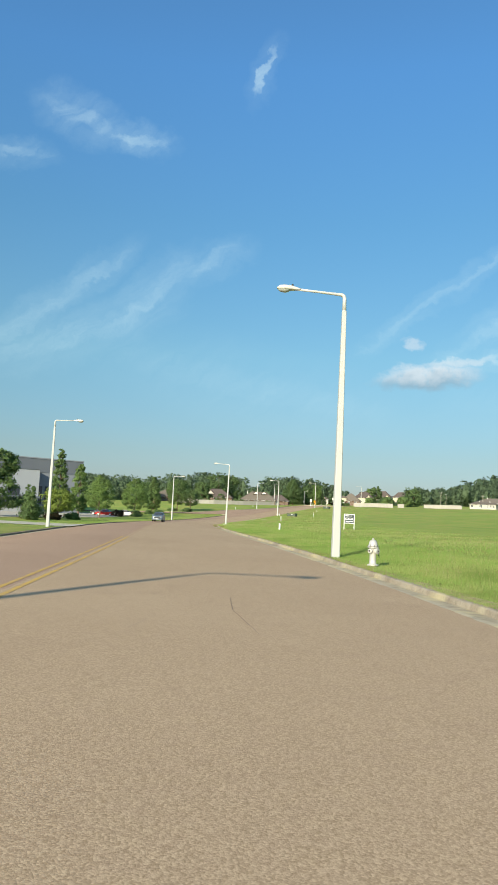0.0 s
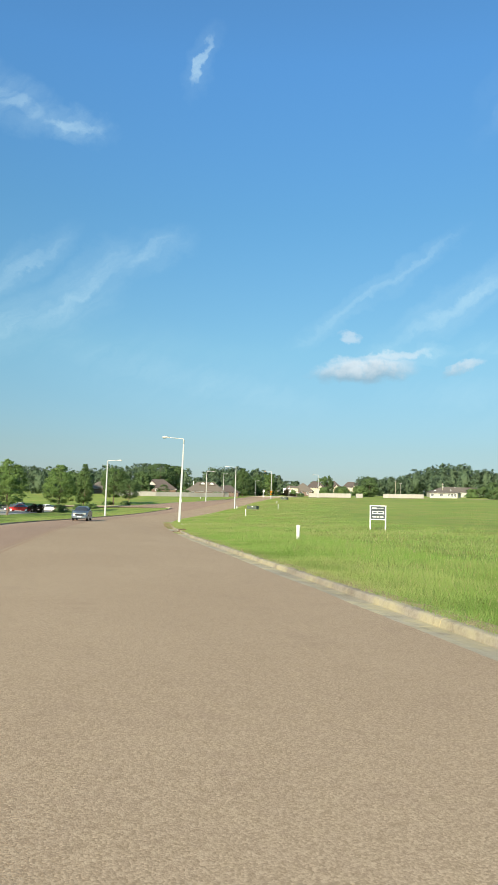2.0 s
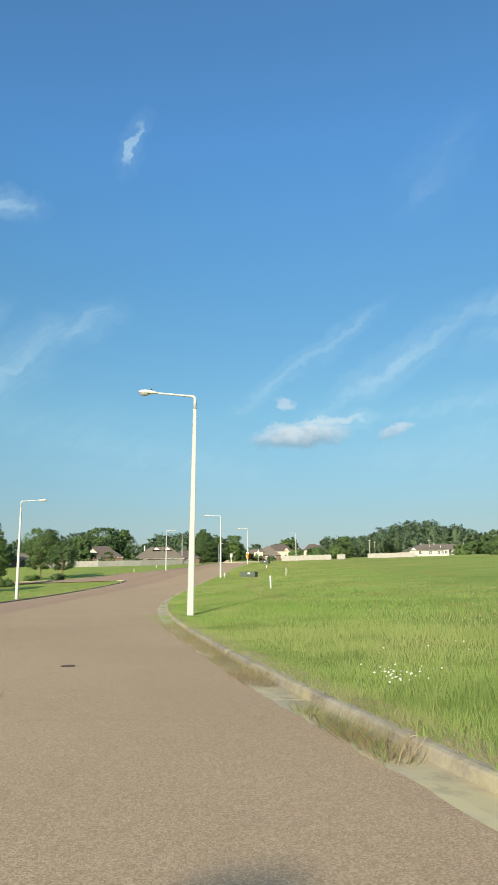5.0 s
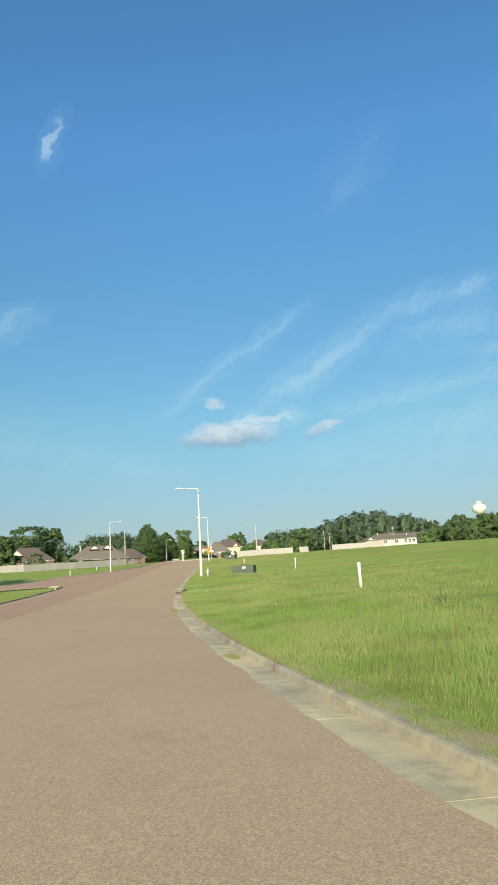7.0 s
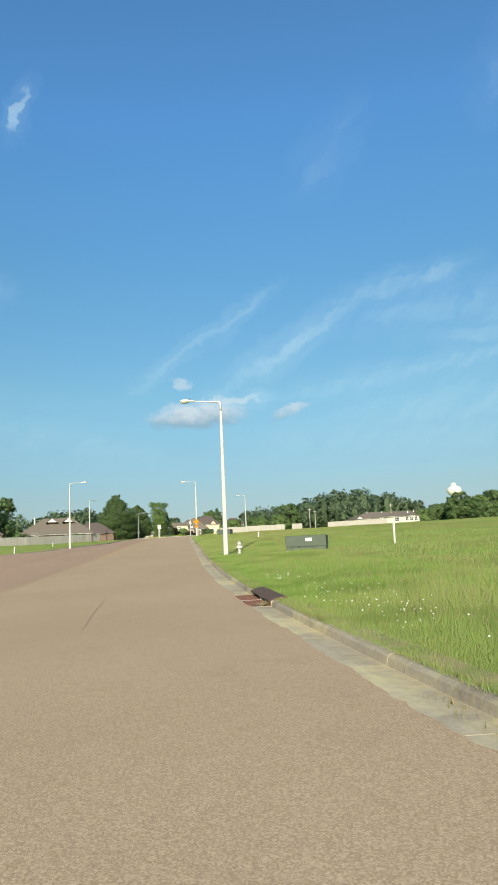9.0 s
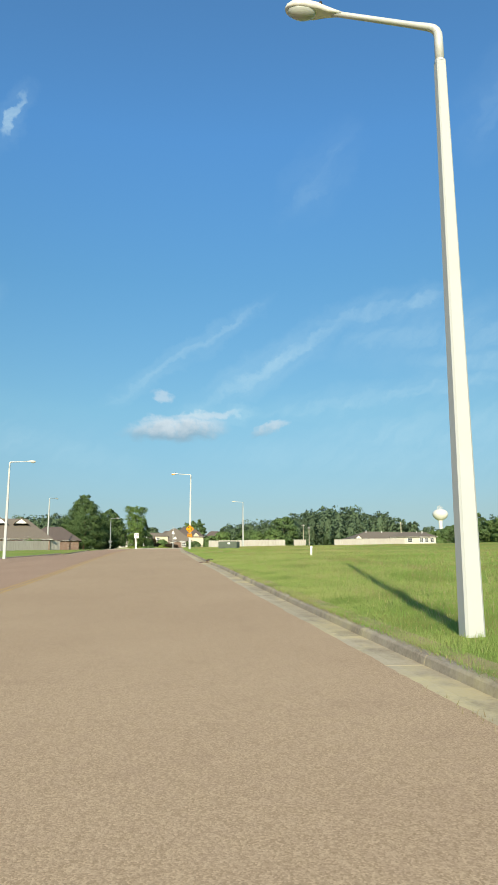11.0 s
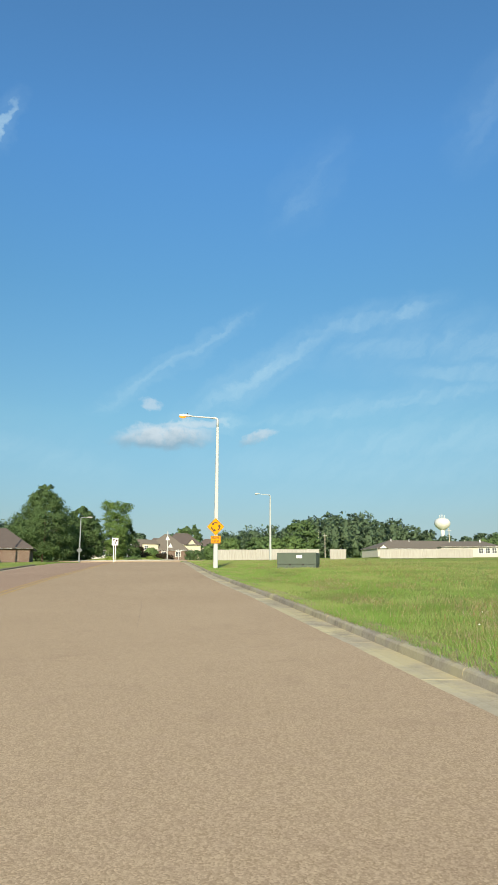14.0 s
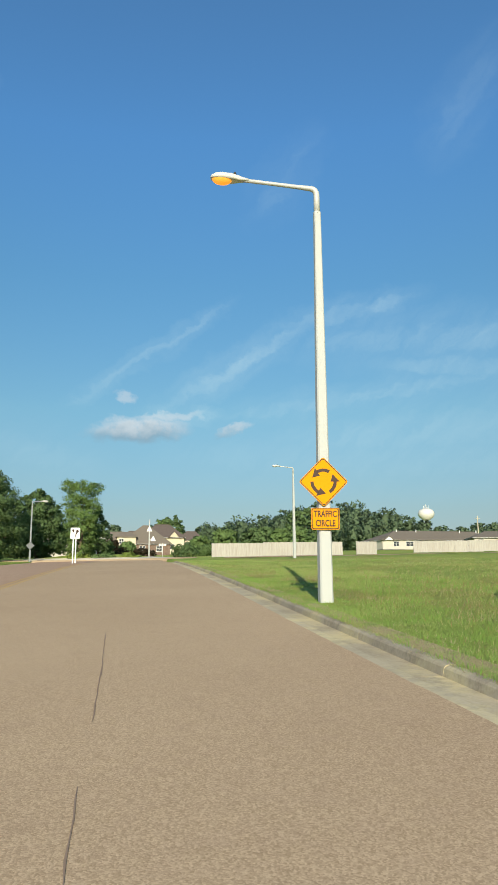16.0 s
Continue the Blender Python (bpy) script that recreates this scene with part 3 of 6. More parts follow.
fast_mesh("ground", np.stack([GX, GY, GZ], -1).reshape(-1, 3), gf, GROUND, None, "uneven green meadow with dry yellow patches", "structure", "ground", True)


def strip(name, ss, lats, zf, mat, label="", category="", kind="structure", bowed=False, ragged=False):
    A, B = np.meshgrid(ss, lats, indexing="ij")
    if bowed:
        B = B + np.where(B > 7.4, bow(A), 0)
    if ragged:
        r = np.random.default_rng(17)
        wave = np.convolve(r.normal(0, 1, len(ss) + 10), np.ones(11) / 11, "valid") * 0.11 + r.normal(0, 0.016, len(ss))
        B[:, -1] += np.clip(wave, -0.1, 0.13) * np.interp(ss, [0, 60, 100, 140, 150, 182, 200, 260], [0.6, 0.5, 0.8, 0.8, 1.0, 1.0, 0.35, 0.2])
    x, y, nx, ny = along(A)
    x, y = x + nx * B, y + ny * B
    z = zf(x, y, B)
    n, k = A.shape
    i = np.arange(n * k).reshape(n, k)
    f = np.stack([i[:-1, :-1], i[:-1, 1:], i[1:, 1:], i[1:, :-1]], -1).reshape(-1, 4)
    return fast_mesh(name, np.stack([x, y, z], -1).reshape(-1, 3), f, mat, None, label, kind, category, True)


def road_z(x, y, l):
    return height(x, y, l) + 0.07 * (1 - (l / 7.6) ** 2) - 0.04


road = strip("road", np.concatenate([np.arange(-60, 0, 1.0), np.arange(0, 290, 0.2), np.arange(290, 362, 1.0)]), [-7.57, -6.3, -5, -3.75, -2.5, -1.25, 0, 1.25, 2.5, 3.75, 5, 6.3, 7.44, 7.57], road_z, ASPHALT, "worn reddish-brown asphalt road with exposed aggregate", "road", bowed=True, ragged=True)
road.data.materials.append(ASPHALT_RED)
road.data.polygons.foreach_set("material_index", (np.arange(len(road.data.polygons)) % 13 < 6).astype(np.int32))
for a, b in ((-0.2, -0.1), (0.1, 0.2)):
    for s0, s1, paint in ((-40, 38, LINE), (38, 213.5, LINE_WORN), (213.5, 334, LINE)):
        strip("trim_yellow_line", np.arange(s0, s1 + 0.1, 1.5), [a, b], lambda x, y, l: road_z(x, y, l) + 0.004, paint, "faded double yellow centre line on asphalt" if paint == LINE else "yellow centre line worn almost away", "road marking")

# matted turf that has crept over the back of the right-hand kerb, broken at the inlets
for s0, s1 in ((-20, 84.4), (86.5, 173.4), (177.1, 237.2), (239.4, 337)):
    strip("trim_turf_edge", np.arange(s0, s1, 0.15), [8.8, 8.5, 8.32, 8.23], lambda x, y, l: height(x, y, l) + np.array([0.04, 0.085, 0.082, 0.05]), TURF, "matted straw and soil grown over the kerb", "verge", bowed=True, ragged=True)


def sheet(name, pts, mat, up, label, category, kind="structure", step=4.0):
    """A paved patch that follows the land, from four corners."""
    a, b, c, d = (np.array(p, float) for p in pts)
    n, m = max(2, int(np.linalg.norm(b - a) / step)), max(2, int(np.linalg.norm(d - a) / step))
    u, v = np.meshgrid(np.linspace(0, 1, n), np.linspace(0, 1, m), indexing="ij")
    p = (1 - u)[..., None] * ((1 - v)[..., None] * a + v[..., None] * d) + u[..., None] * ((1 - v)[..., None] * b + v[..., None] * c)
    z = np.array([[ground_z(*q) for q in r] for r in p]) + up
    i = np.arange(n * m).reshape(n, m)
    f = np.stack([i[:-1, :-1], i[1:, :-1], i[1:, 1:], i[:-1, 1:]], -1).reshape(-1, 4)
    return fast_mesh(name, np.concatenate([p.reshape(-1, 2), z.reshape(-1, 1)], 1), f, mat, None, label, kind, category, True)


def rp(s, l):
    x, y, nx, ny = along(s)
    return x + nx * l, y + ny * l


# the mouth of the side street: a tight nose on the near side, a wide sweep on the far side
NOSE = [(208.5, -8.1), (211.5, -8.15), (213.8, -8.5), (215.2, -9.3), (215.6, -10.6), (215.3, -13)]
SWEEP = [(288, -8.1), (282, -8.6), (275, -9.8), (268, -11.5), (261, -13.5), (254, -15.8), (247.6, -18.4), (240, -19.8), (233, -21.6), (228, -25), (225.5, -32), (224, -45), (223, -60), (222, -90)]


def street_mouth():
    ss = np.concatenate([np.arange(208.5, 216, 0.5), np.arange(216, 288.6, 1.25)])
    near = np.interp(ss, [p[0] for p in NOSE[:5]], [p[1] for p in NOSE[:5]])
    far = np.interp(ss, [p[0] for p in SWEEP[::-1]], [p[1] for p in SWEEP[::-1]])
    out = np.where(ss < 215.6, near, np.where(ss < 222, -90, far))
    A, K = np.meshgrid(ss, np.array([7.5, 7.55, 7.9, 8.2, 8.5, 8.75, 9.2, 10, 11, 12, 13.5, 15, 17, 19, 22, 25, 29, 33, 38, 44, 52, 60, 72, 86, 90]), indexing="ij")
    B = np.maximum(out[:, None], -K)
    x, y, nx, ny = along(A)
    x, y = x + nx * B, y + ny * B
    z = height(x, y, B) + np.where(B > -7.56, -0.047, KERB_TOP + 0.035) + lift(x, y) * smooth(9, 14, np.abs(B))
    z = np.where((B <= -7.56) & (B > -8.6), height(x, y, B) + np.interp(-B, [7.56, 8.2, 8.6], [-0.046, 0.06, 0.101]), z)
    n, m = A.shape
    i = np.arange(n * m).reshape(n, m)
    f = np.stack([i[:-1, :-1], i[1:, :-1], i[1:, 1:], i[:-1, 1:]], -1).reshape(-1, 4)
    fast_mesh("road_side_street", np.stack([x, y, z], -1).reshape(-1, 3), f, ASPHALT_RED, None, "side street of deep reddish-brown asphalt", "structure", "road", True)


street_mouth()
sheet("road_driveway", [rp(71.5, -7.7), rp(83.5, -7.7), rp(82, -26), rp(73, -26)], PALE, 0.05, "pale concrete driveway apron", "driveway")
sheet("pavement_car_park", [(-52, 112), (-19, 108), (0, 205), (-30, 212)], PALE, 0.06, "pale concrete car park beside the office", "car park", step=6)
sheet("pavement_lot_strip", [rp(52, -22), rp(150, -30), rp(150, -36), rp(52, -30)], PALE, 0.08, "pale concrete lane to the car park", "car park", step=4)

# traffic circle at the top of the rise
CX, CY = 93.0, 358.0
ring = []
for r in (8.4, 10, 12, 14.5, 14.9):
    for k in range(48):
        x, y = CX + r * math.cos(k * math.pi / 24), CY + r * math.sin(k * math.pi / 24)
        ring.append((x, y, float(height(x, y, station(x, y)[1])) + (0.17 if r < 14.7 else -0.3)))
rf = [(j * 48 + k, j * 48 + (k + 1) % 48, (j + 1) * 48 + (k + 1) % 48, (j + 1) * 48 + k) for j in range(4) for k in range(48)]
mesh_ob("road_traffic_circle", ring, rf, ASPHALT, kind="structure", label="reddish-brown asphalt ring of the traffic circle", category="road", smooth_shade=True)
apron, af = [], []
for r, up in ((8.4, 0.32), (9.6, 0.27), (11.2, 0.21), (11.24, -0.1)):
    for k in range(48):
        x, y = CX + r * math.cos(k * math.pi / 24), CY + r * math.sin(k * math.pi / 24)
        apron.append((x, y, float(height(x, y, station(x, y)[1])) + up))
af = [(j * 48 + k, j * 48 + (k + 1) % 48, (j + 1) * 48 + (k + 1) % 48, (j + 1) * 48 + k) for j in range(3) for k in range(48)]
mesh_ob("pavement_circle_apron", apron, af, PALE, kind="structure", label="pale concrete truck apron round the island", category="pavement", smooth_shade=True)
sheet("road_exit_street", [(104, 340), (108, 347), (230, 292), (226, 285)], ASPHALT, 0.05, "side street of reddish-brown asphalt leaving the circle", "road", step=6)

# ---- kerbs with gutters, cast in lengths ----
KERB_PROFILE = [(7.53, -0.046), (7.74, -0.054), (8.07, -0.066), (8.092, 0.024), (8.112, 0.046), (8.15, 0.057), (8.42, 0.056), (8.46, -0.3), (7.5, -0.3)]
INLETS = [(85.45, 0.85), (175.25, 1.62), (238.3, 0.9)]
GAPS_R = [(s - h - 0.08, s + h + 0.08) for s, h in INLETS]
GAPS_L = [(71.5, 83.5), (208.5, 288)]


def kerb_piece(s0, s1, sign, parent, prof=KERB_PROFILE):
    vs, n = [], len(prof)
    mid = along((s0 + s1) / 2)
    oz = height(mid[0], mid[1], 8 * sign)
    tip = random.uniform(-0.006, 0.006)
    for s in (s0 + 0.006, (s0 + s1) / 2, s1 - 0.006):
        x, y, nx, ny = along(s)
        out = float(bow(s)) if sign > 0 else 0.0
        for l, z in prof:
            l = l + out
            px, py = x + nx * l * sign, y + ny * l * sign
            vs.append((px - mid[0], py - mid[1], height(px, py, l * sign) + z + (tip if z > 0 else 0) - oz))
    fs = []
    for r in range(2):
        for k in range(n):
            a, b = r * n + k, r * n + (k + 1) % n
            fs.append((a, b, b + n, a + n) if sign < 0 else (b, a, a + n, b + n))
    fs.append(tuple(range(n)) if sign > 0 else tuple(range(n))[::-1])
    fs.append(tuple(range(2 * n, 3 * n))[::-1] if sign > 0 else tuple(range(2 * n, 3 * n)))
    # the left kerb's upper faces take the concrete with painted-in shade
    ob = mesh_ob("kerb_segment", vs, fs, [KERB, GRIME if sign > 0 else KERB_SHADED, KERB_LIGHT], parent)
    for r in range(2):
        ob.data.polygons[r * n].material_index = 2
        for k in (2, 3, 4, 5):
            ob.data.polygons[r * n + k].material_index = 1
    ob.location = (mid[0], mid[1], oz)


def kerb_run(parent, s0, s1, sign, gaps, step=3.05):
    s = s0
    while s < s1:
        e = min(s + step, s1)
        g = next(((a, b) for a, b in gaps if a < e and b > s), None)
        if g and s >= g[0] - 0.01:
            s = g[1]
            continue
        if g:
            e = g[0]
        if e - s > 0.2:
            kerb_piece(s, e, sign, parent)
        s = e


def build_kerbs():
    right = tagged(new("trim_kerb_right"), "stained concrete kerb and gutter cast in lengths", "kerb", "", "structure")
    kerb_run(right, -24, 338, 1, GAPS_R)
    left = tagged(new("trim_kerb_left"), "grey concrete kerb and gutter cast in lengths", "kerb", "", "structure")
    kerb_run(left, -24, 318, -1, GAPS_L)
    mouth = tagged(new("trim_kerb_street_mouth"), "grey concrete kerb sweeping into the side street", "kerb", "", "structure")
    for line in (NOSE, SWEEP):
        pts = []
        for (s0, l0), (s1, l1) in zip(line, line[1:]):
            n = max(2, int(math.hypot(s1 - s0, l1 - l0) / 1.2))
            pts += [(s0 + (s1 - s0) * k / n, l0 + (l1 - l0) * k / n) for k in range(n)]
        side = -1 if line is NOSE else 1
        for i in range(0, len(pts) - 2, 2):
            vs = []
            for s, l in pts[i:i + 3]:
                j = min(max(pts.index((s, l)), 1), len(pts) - 2)
                a, b = np.array(rp(*pts[j - 1])), np.array(rp(*pts[j + 1]))
                d = (b - a) / np.linalg.norm(b - a) * side
                c = np.array(rp(s, l))
                g = float(height(c[0], c[1], l)) + KERB_TOP + float(lift(*c)) * float(smooth(9, 14, abs(l)))
                for w, up in ((-0.02, -0.2), (0.0, 0.10), (0.05, 0.135), (0.2, 0.135), (0.24, -0.2)):
                    vs.append((c[0] + d[1] * w, c[1] - d[0] * w, g + up))
            fs = [(r * 5 + q, r * 5 + (q + 1) % 5, r * 5 + 5 + (q + 1) % 5, r * 5 + 5 + q) for r in range(2) for q in range(5)] + [(4, 3, 2, 1, 0), (10, 11, 12, 13, 14)]
            mesh_ob("kerb_segment", vs, fs, GRIME, mouth)
    isl = tagged(new("trim_kerb_circle"), "pale concrete kerb round the central island", "kerb", "", "structure")
    for k in range(20):
        a0, a1 = k * math.pi / 10 + 0.004, (k + 1) * math.pi / 10 - 0.004
        vs, fs = [], []
        for a in (a0, (a0 + a1) / 2, a1):
            for r, z in ((8.0, 0.05), (8.0, 0.36), (8.35, 0.36), (8.45, 0.05)):
                x, y = CX + r * math.cos(a), CY + r * math.sin(a)
                vs.append((x, y, float(height(x, y, station(x, y)[1])) + z))
        for r in range(2):
            for q in range(4):
                fs.append((r * 4 + q, r * 4 + (q + 1) % 4, r * 4 + 4 + (q + 1) % 4, r * 4 + 4 + q))
        fs += [(3, 2, 1, 0), (8, 9, 10, 11)]
        mesh_ob("kerb_segment", vs, fs, PALE, isl)
    vs, fs = [], []
    for r in (0.02, 4.0, 8.02):
        for k in range(32):
            x, y = CX + r * math.cos(k * math.pi / 16), CY + r * math.sin(k * math.pi / 16)
            vs.append((x, y, float(height(x, y, station(x, y)[1])) + 0.34 + 0.5 * (1 - (r / 8.02) ** 2)))
    for j in range(2):
        for k in range(32):
            fs.append((j * 32 + k, j * 32 + (k + 1) % 32, j * 32 + 32 + (k + 1) % 32, j * 32 + 32 + k))
    mesh_ob("ground_circle_island", vs, fs, GROUND, kind="structure", label="grassy mound inside the traffic circle", category="ground", smooth_shade=True)


def storm_inlet(s, half, twin):
    """A cast-iron hood over a kerb opening, with grates in the gutter."""
    x, y, nx, ny = along(s)
    z = float(height(x + nx * 8, y + ny * 8, 8.0))
    z1 = float(height(*rp(s + 1, 8), 8.0))
    m = Matrix(((nx, -ny, 0, x), (ny, nx, 0, y), (0, 0, 1, z), (0, 0, 0, 1))) @ pose(0.06 + float(bow(s)), 0, 0, math.degrees(math.atan(z1 - z)))
    t = thing("storm_drain_inlet", m, "rusted cast-iron storm drain inlet with hood and grates", "storm drain", "storm drains along the kerb")
    wd = 0.5 if s < 100 else 0.4
    prof = [(7.99, 0.03), (7.99, 0.058), (8.02, 0.078), (8.0 + wd * 0.2, 0.1), (8.0 + wd * 0.5, 0.13), (8.0 + wd * 0.82, 0.148), (8.0 + wd * 0.95, 0.14), (8.0 + wd, 0.11), (8.0 + wd, 0.0), (8.2, 0.03)]
    halves = ((-half, -0.02), (0.02, half)) if twin else ((-half, half),)
    for a, b in halves:
        bm = bmesh.new()
        r0, r1 = [bm.verts.new((l, a, h)) for l, h in prof], [bm.verts.new((l, b, h)) for l, h in prof]
        bm.faces.new(r0), bm.faces.new(r1[::-1])
        for i in range(len(prof)):
            j = (i + 1) % len(prof)
            bm.faces.new((r0[j], r0[i], r1[i], r1[j]))
        bmesh.ops.recalc_face_normals(bm, faces=bm.faces)
        part("hood", bm, RUST_DULL if s > 100 else RUST, t, "weathered iron hood" if s > 100 else "rusted brown iron hood")
    # solid dark block in place of the shaded hollow under the hood
    bm = boxed(8.12, 8.38, -half, half, -0.5, 0.035)
    part("chamber", bm, IRON, t, "dark block for the shaded drain opening")
    for a in ((-half - 0.06, half - 0.06) if not twin else (-half - 0.06, -0.06, half - 0.06)):
        part("cheek", boxed(8.01, 8.4, a - (0.0 if twin else 0.06), a + (0.12 if twin else 0.18), -0.3, 0.066, bevel=0.03), KERB, t, "stained concrete cheek")
    for a, b in (((-half + 0.1, -0.08), (0.08, half - 0.1)) if twin else ((-half + 0.15, half - 0.15),)):
        bm = bmesh.new()
        box(bm, 7.5, 8.06, a, a + 0.04, -0.12, -0.05), box(bm, 7.5, 8.06, b - 0.04, b, -0.12, -0.05)
        n = int((b - a) / 0.075)
        for k in range(n):
            box(bm, 7.5, 8.06, a + 0.05 + k * 0.075, a + 0.09 + k * 0.075, -0.12, -0.055)
        box(bm, 7.5, 7.54, a, b, -0.12, -0.05), box(bm, 8.03, 8.07, a, b, -0.12, -0.05)
        part("grate", bm, RUST, t, "rusted slotted iron grate")
    for a in (-half - 0.08, half - (0.09 if twin else 0.14)):
        part("gutter_end", boxed(7.49, 8.06, a, a + (0.17 if twin else 0.22), -0.3, -0.053, bevel=0.01), KERB, t, "concrete gutter end")
    if twin:
        part("gutter_rib", boxed(7.49, 8.1, -0.075, 0.075, -0.3, -0.048, bevel=0.012), PALE, t, "pale concrete rib between the grates")
    part("apron", boxed(7.48, 8.12, -half - 0.08, half + 0.08, -0.4, -0.125), KERB, t, "concrete gutter under the grates")
    bm = bmesh.new()
    r = random.Random(int(s))
    for k in range(520):
        px, py = 8.03 - abs(r.gauss(0, 0.13)), -half + 0.04 + abs(r.gauss(0.2, 0.26))
        a, l = r.uniform(0, 3.1), r.uniform(0.025, 0.09)
        p = Vector((px, py, -0.045 + r.uniform(0, 0.09) * max(0.1, 1 - (8.08 - px) / 0.3)))
        d = Vector((math.cos(a) * l, math.sin(a) * l, r.uniform(-0.02, 0.03)))
        w = Vector((-math.sin(a), math.cos(a), 0)) * 0.012
        bm.faces.new([bm.verts.new(p + w), bm.verts.new(p - w), bm.verts.new(p + d)])
    tagged(part("debris", bm, LITTER, None), "heap of dry leaves and straw on the grate", "debris", "", "stuff").matrix_world = m


build_kerbs()
for i, (s, hf) in enumerate(INLETS):
    storm_inlet(s, hf, i == 1)


# ---- street lamps ----
def street_lamp(x, y, toward, lit=False, dark=False, lean=0.0, reach=2.45, h=10.0):
    z = ground_z(x, y) - 0.05
    t = thing("street_lamp", pose(x, y, z, 0, lean, 0) @ pose(0, 0, 0, 0, 0, toward),
              ("grey metal street lamp with a curved arm" if dark else "tall white square street lamp" + (" with a lit amber lens" if lit else " with a cobra head")), "street lamp", "street lamps along the road")
    mat = POLE_GREY if dark else POLE_WHITE
    a, b, c = (0.10, 0.07, 0.02) if dark else (0.15, 0.08, 0.036)
    bm = bmesh.new()
    rings = []
    for q, zz in ((a, 0.0), (a * 0.97, 0.6), ((a + b) / 2, h * 0.5), (b, h - 0.55)):
        k = q * c / a
        o = [(q, -q + k), (q, q - k), (q - k, q), (-q + k, q), (-q, q - k), (-q, -q + k), (-q + k, -q), (q - k, -q)]
        rings.append([bm.verts.new((u, v, zz)) for u, v in o])
    for p, q in zip(rings, rings[1:]):
        for i in range(8):
            bm.faces.new((p[i], p[(i + 1) % 8], q[(i + 1) % 8], q[i]))
    bm.faces.new(rings[-1])
    part("pole", bm, mat, t)
    part("collar", lathe(bmesh.new(), [(b * 1.1, h - 0.57), (b * 1.1, h - 0.53), (b * 1.0, h - 0.525)], 14), ARM_GREY, t)
    bm = tube(bmesh.new(), [(0, 0, h - 0.56), (0, 0, h - 0.1), (0.006, 0, h - 0.02), (0.035, 0, h + 0.045), (0.09, 0, h + 0.085), (0.17, 0, h + 0.1), (0.5, 0, h + 0.112), (1.1, 0, h + 0.14), (reach - 0.6, 0, h + 0.17)],
              [b * 0.98, b * 0.94, b * 0.94, b * 0.92, b * 0.88, b * 0.8, 0.052, 0.048, 0.046], 14, (0, 1, 0))
    part("arm", bm, mat if dark else ARM_GREY, t, "" if dark else "pale painted metal arm", True)
    head = bmesh.new()
    hz = h + 0.17
    prof = [(reach - 0.74, 0.05, 0.05), (reach - 0.6, 0.075, 0.075), (reach - 0.5, 0.085, 0.11), (reach - 0.32, 0.15, 0.14), (reach - 0.08, 0.185, 0.145), (reach + 0.08, 0.16, 0.12), (reach + 0.17, 0.09, 0.07), (reach + 0.2, 0.03, 0.02)]
    rings = []
    for px, w, ht in prof:
        rings.append([head.verts.new((px, w * math.cos(q * math.pi / 6), hz + ht * max(-0.35, math.sin(q * math.pi / 6)))) for q in range(12)])
    for p, q in zip(rings, rings[1:]):
        for i in range(12):
            head.faces.new((p[i], p[(i + 1) % 12], q[(i + 1) % 12], q[i]))
    head.faces.new(rings[0][::-1]), head.faces.new(rings[-1])
    bmesh.ops.recalc_face_normals(head, faces=head.faces)
    hd = part("lamp_head", head, HEAD, t, "pale cobra-head housing", True)
    lens = bmesh.new()
    bmesh.ops.create_uvsphere(lens, u_segments=16, v_segments=8, radius=1.0, matrix=Matrix.Translation((reach - 0.08, 0, hz - 0.02)) @ Matrix.Diagonal((0.25, 0.155, 0.14, 1)))
    part("lens", lens, GLOW if lit else LENS, hd, "glowing amber glass lens" if lit else "dull glass lens", True)
    part("photocell", lathe(bmesh.new(), [(0.035, hz + 0.09), (0.035, hz + 0.18), (0.02, hz + 0.2)], 8, Matrix.Translation((reach - 0.4, 0, 0))), IRON, hd)
    return t


def facing(x, y):
    """The heading, in degrees, from beside the road towards its centre."""
    s, l = station(x, y)
    _, _, nx, ny = along(s)
    k = -1 if l > 0 else 1
    return math.degrees(math.atan2(ny * k, nx * k))


for x, y in ((7.15, 25.26), (13.76, 116.36), (37.83, 195.16), (68.18, 273.25)):
    street_lamp(x, y, facing(x, y), lit=y > 250, lean=1.1 if 100 < y < 150 else 0.2)
street_lamp(103.54, 323.71, 175)
for x, y in ((-11.8, -4.3), (-8.78, 67.16), (6.53, 161.77), (42.72, 262.56), (60.97, 323.99)):
    street_lamp(x, y, facing(x, y) if y < 300 else 40)
street_lamp(81.2, 348.6, 0, dark=True, reach=1.8, h=7.4)


# ---- signs ----
def text_mesh(words, size, mat, parent, m):
    cu = bpy.data.curves.new("lettering", "FONT")
    cu.body, cu.size, cu.align_x, cu.align_y, cu.extrude, cu.offset = words, size, "CENTER", "CENTER", 0.0015, 0.004
    tmp = bpy.data.objects.new("lettering", cu)
    scene.collection.objects.link(tmp)
    me = bpy.data.meshes.new_from_object(tmp.evaluated_get(bpy.context.evaluated_depsgraph_get()))
    bpy.data.objects.remove(tmp)
    me.materials.clear()
    me.materials.append(mat)
    ob = new("lettering", me)
    ob.parent = parent
    ob.matrix_local = m
    return ob


def rounded(w, h, r, n=4):
    pts = []
    for cx, cz, a in ((w - r, h - r, 0), (-w + r, h - r, 90), (-w + r, -h + r, 180), (w - r, -h + r, 270)):
        pts += [(cx + r * math.cos(radians(a + 90 * k / n)), cz + r * math.sin(radians(a + 90 * k / n))) for k in range(n + 1)]
    return pts


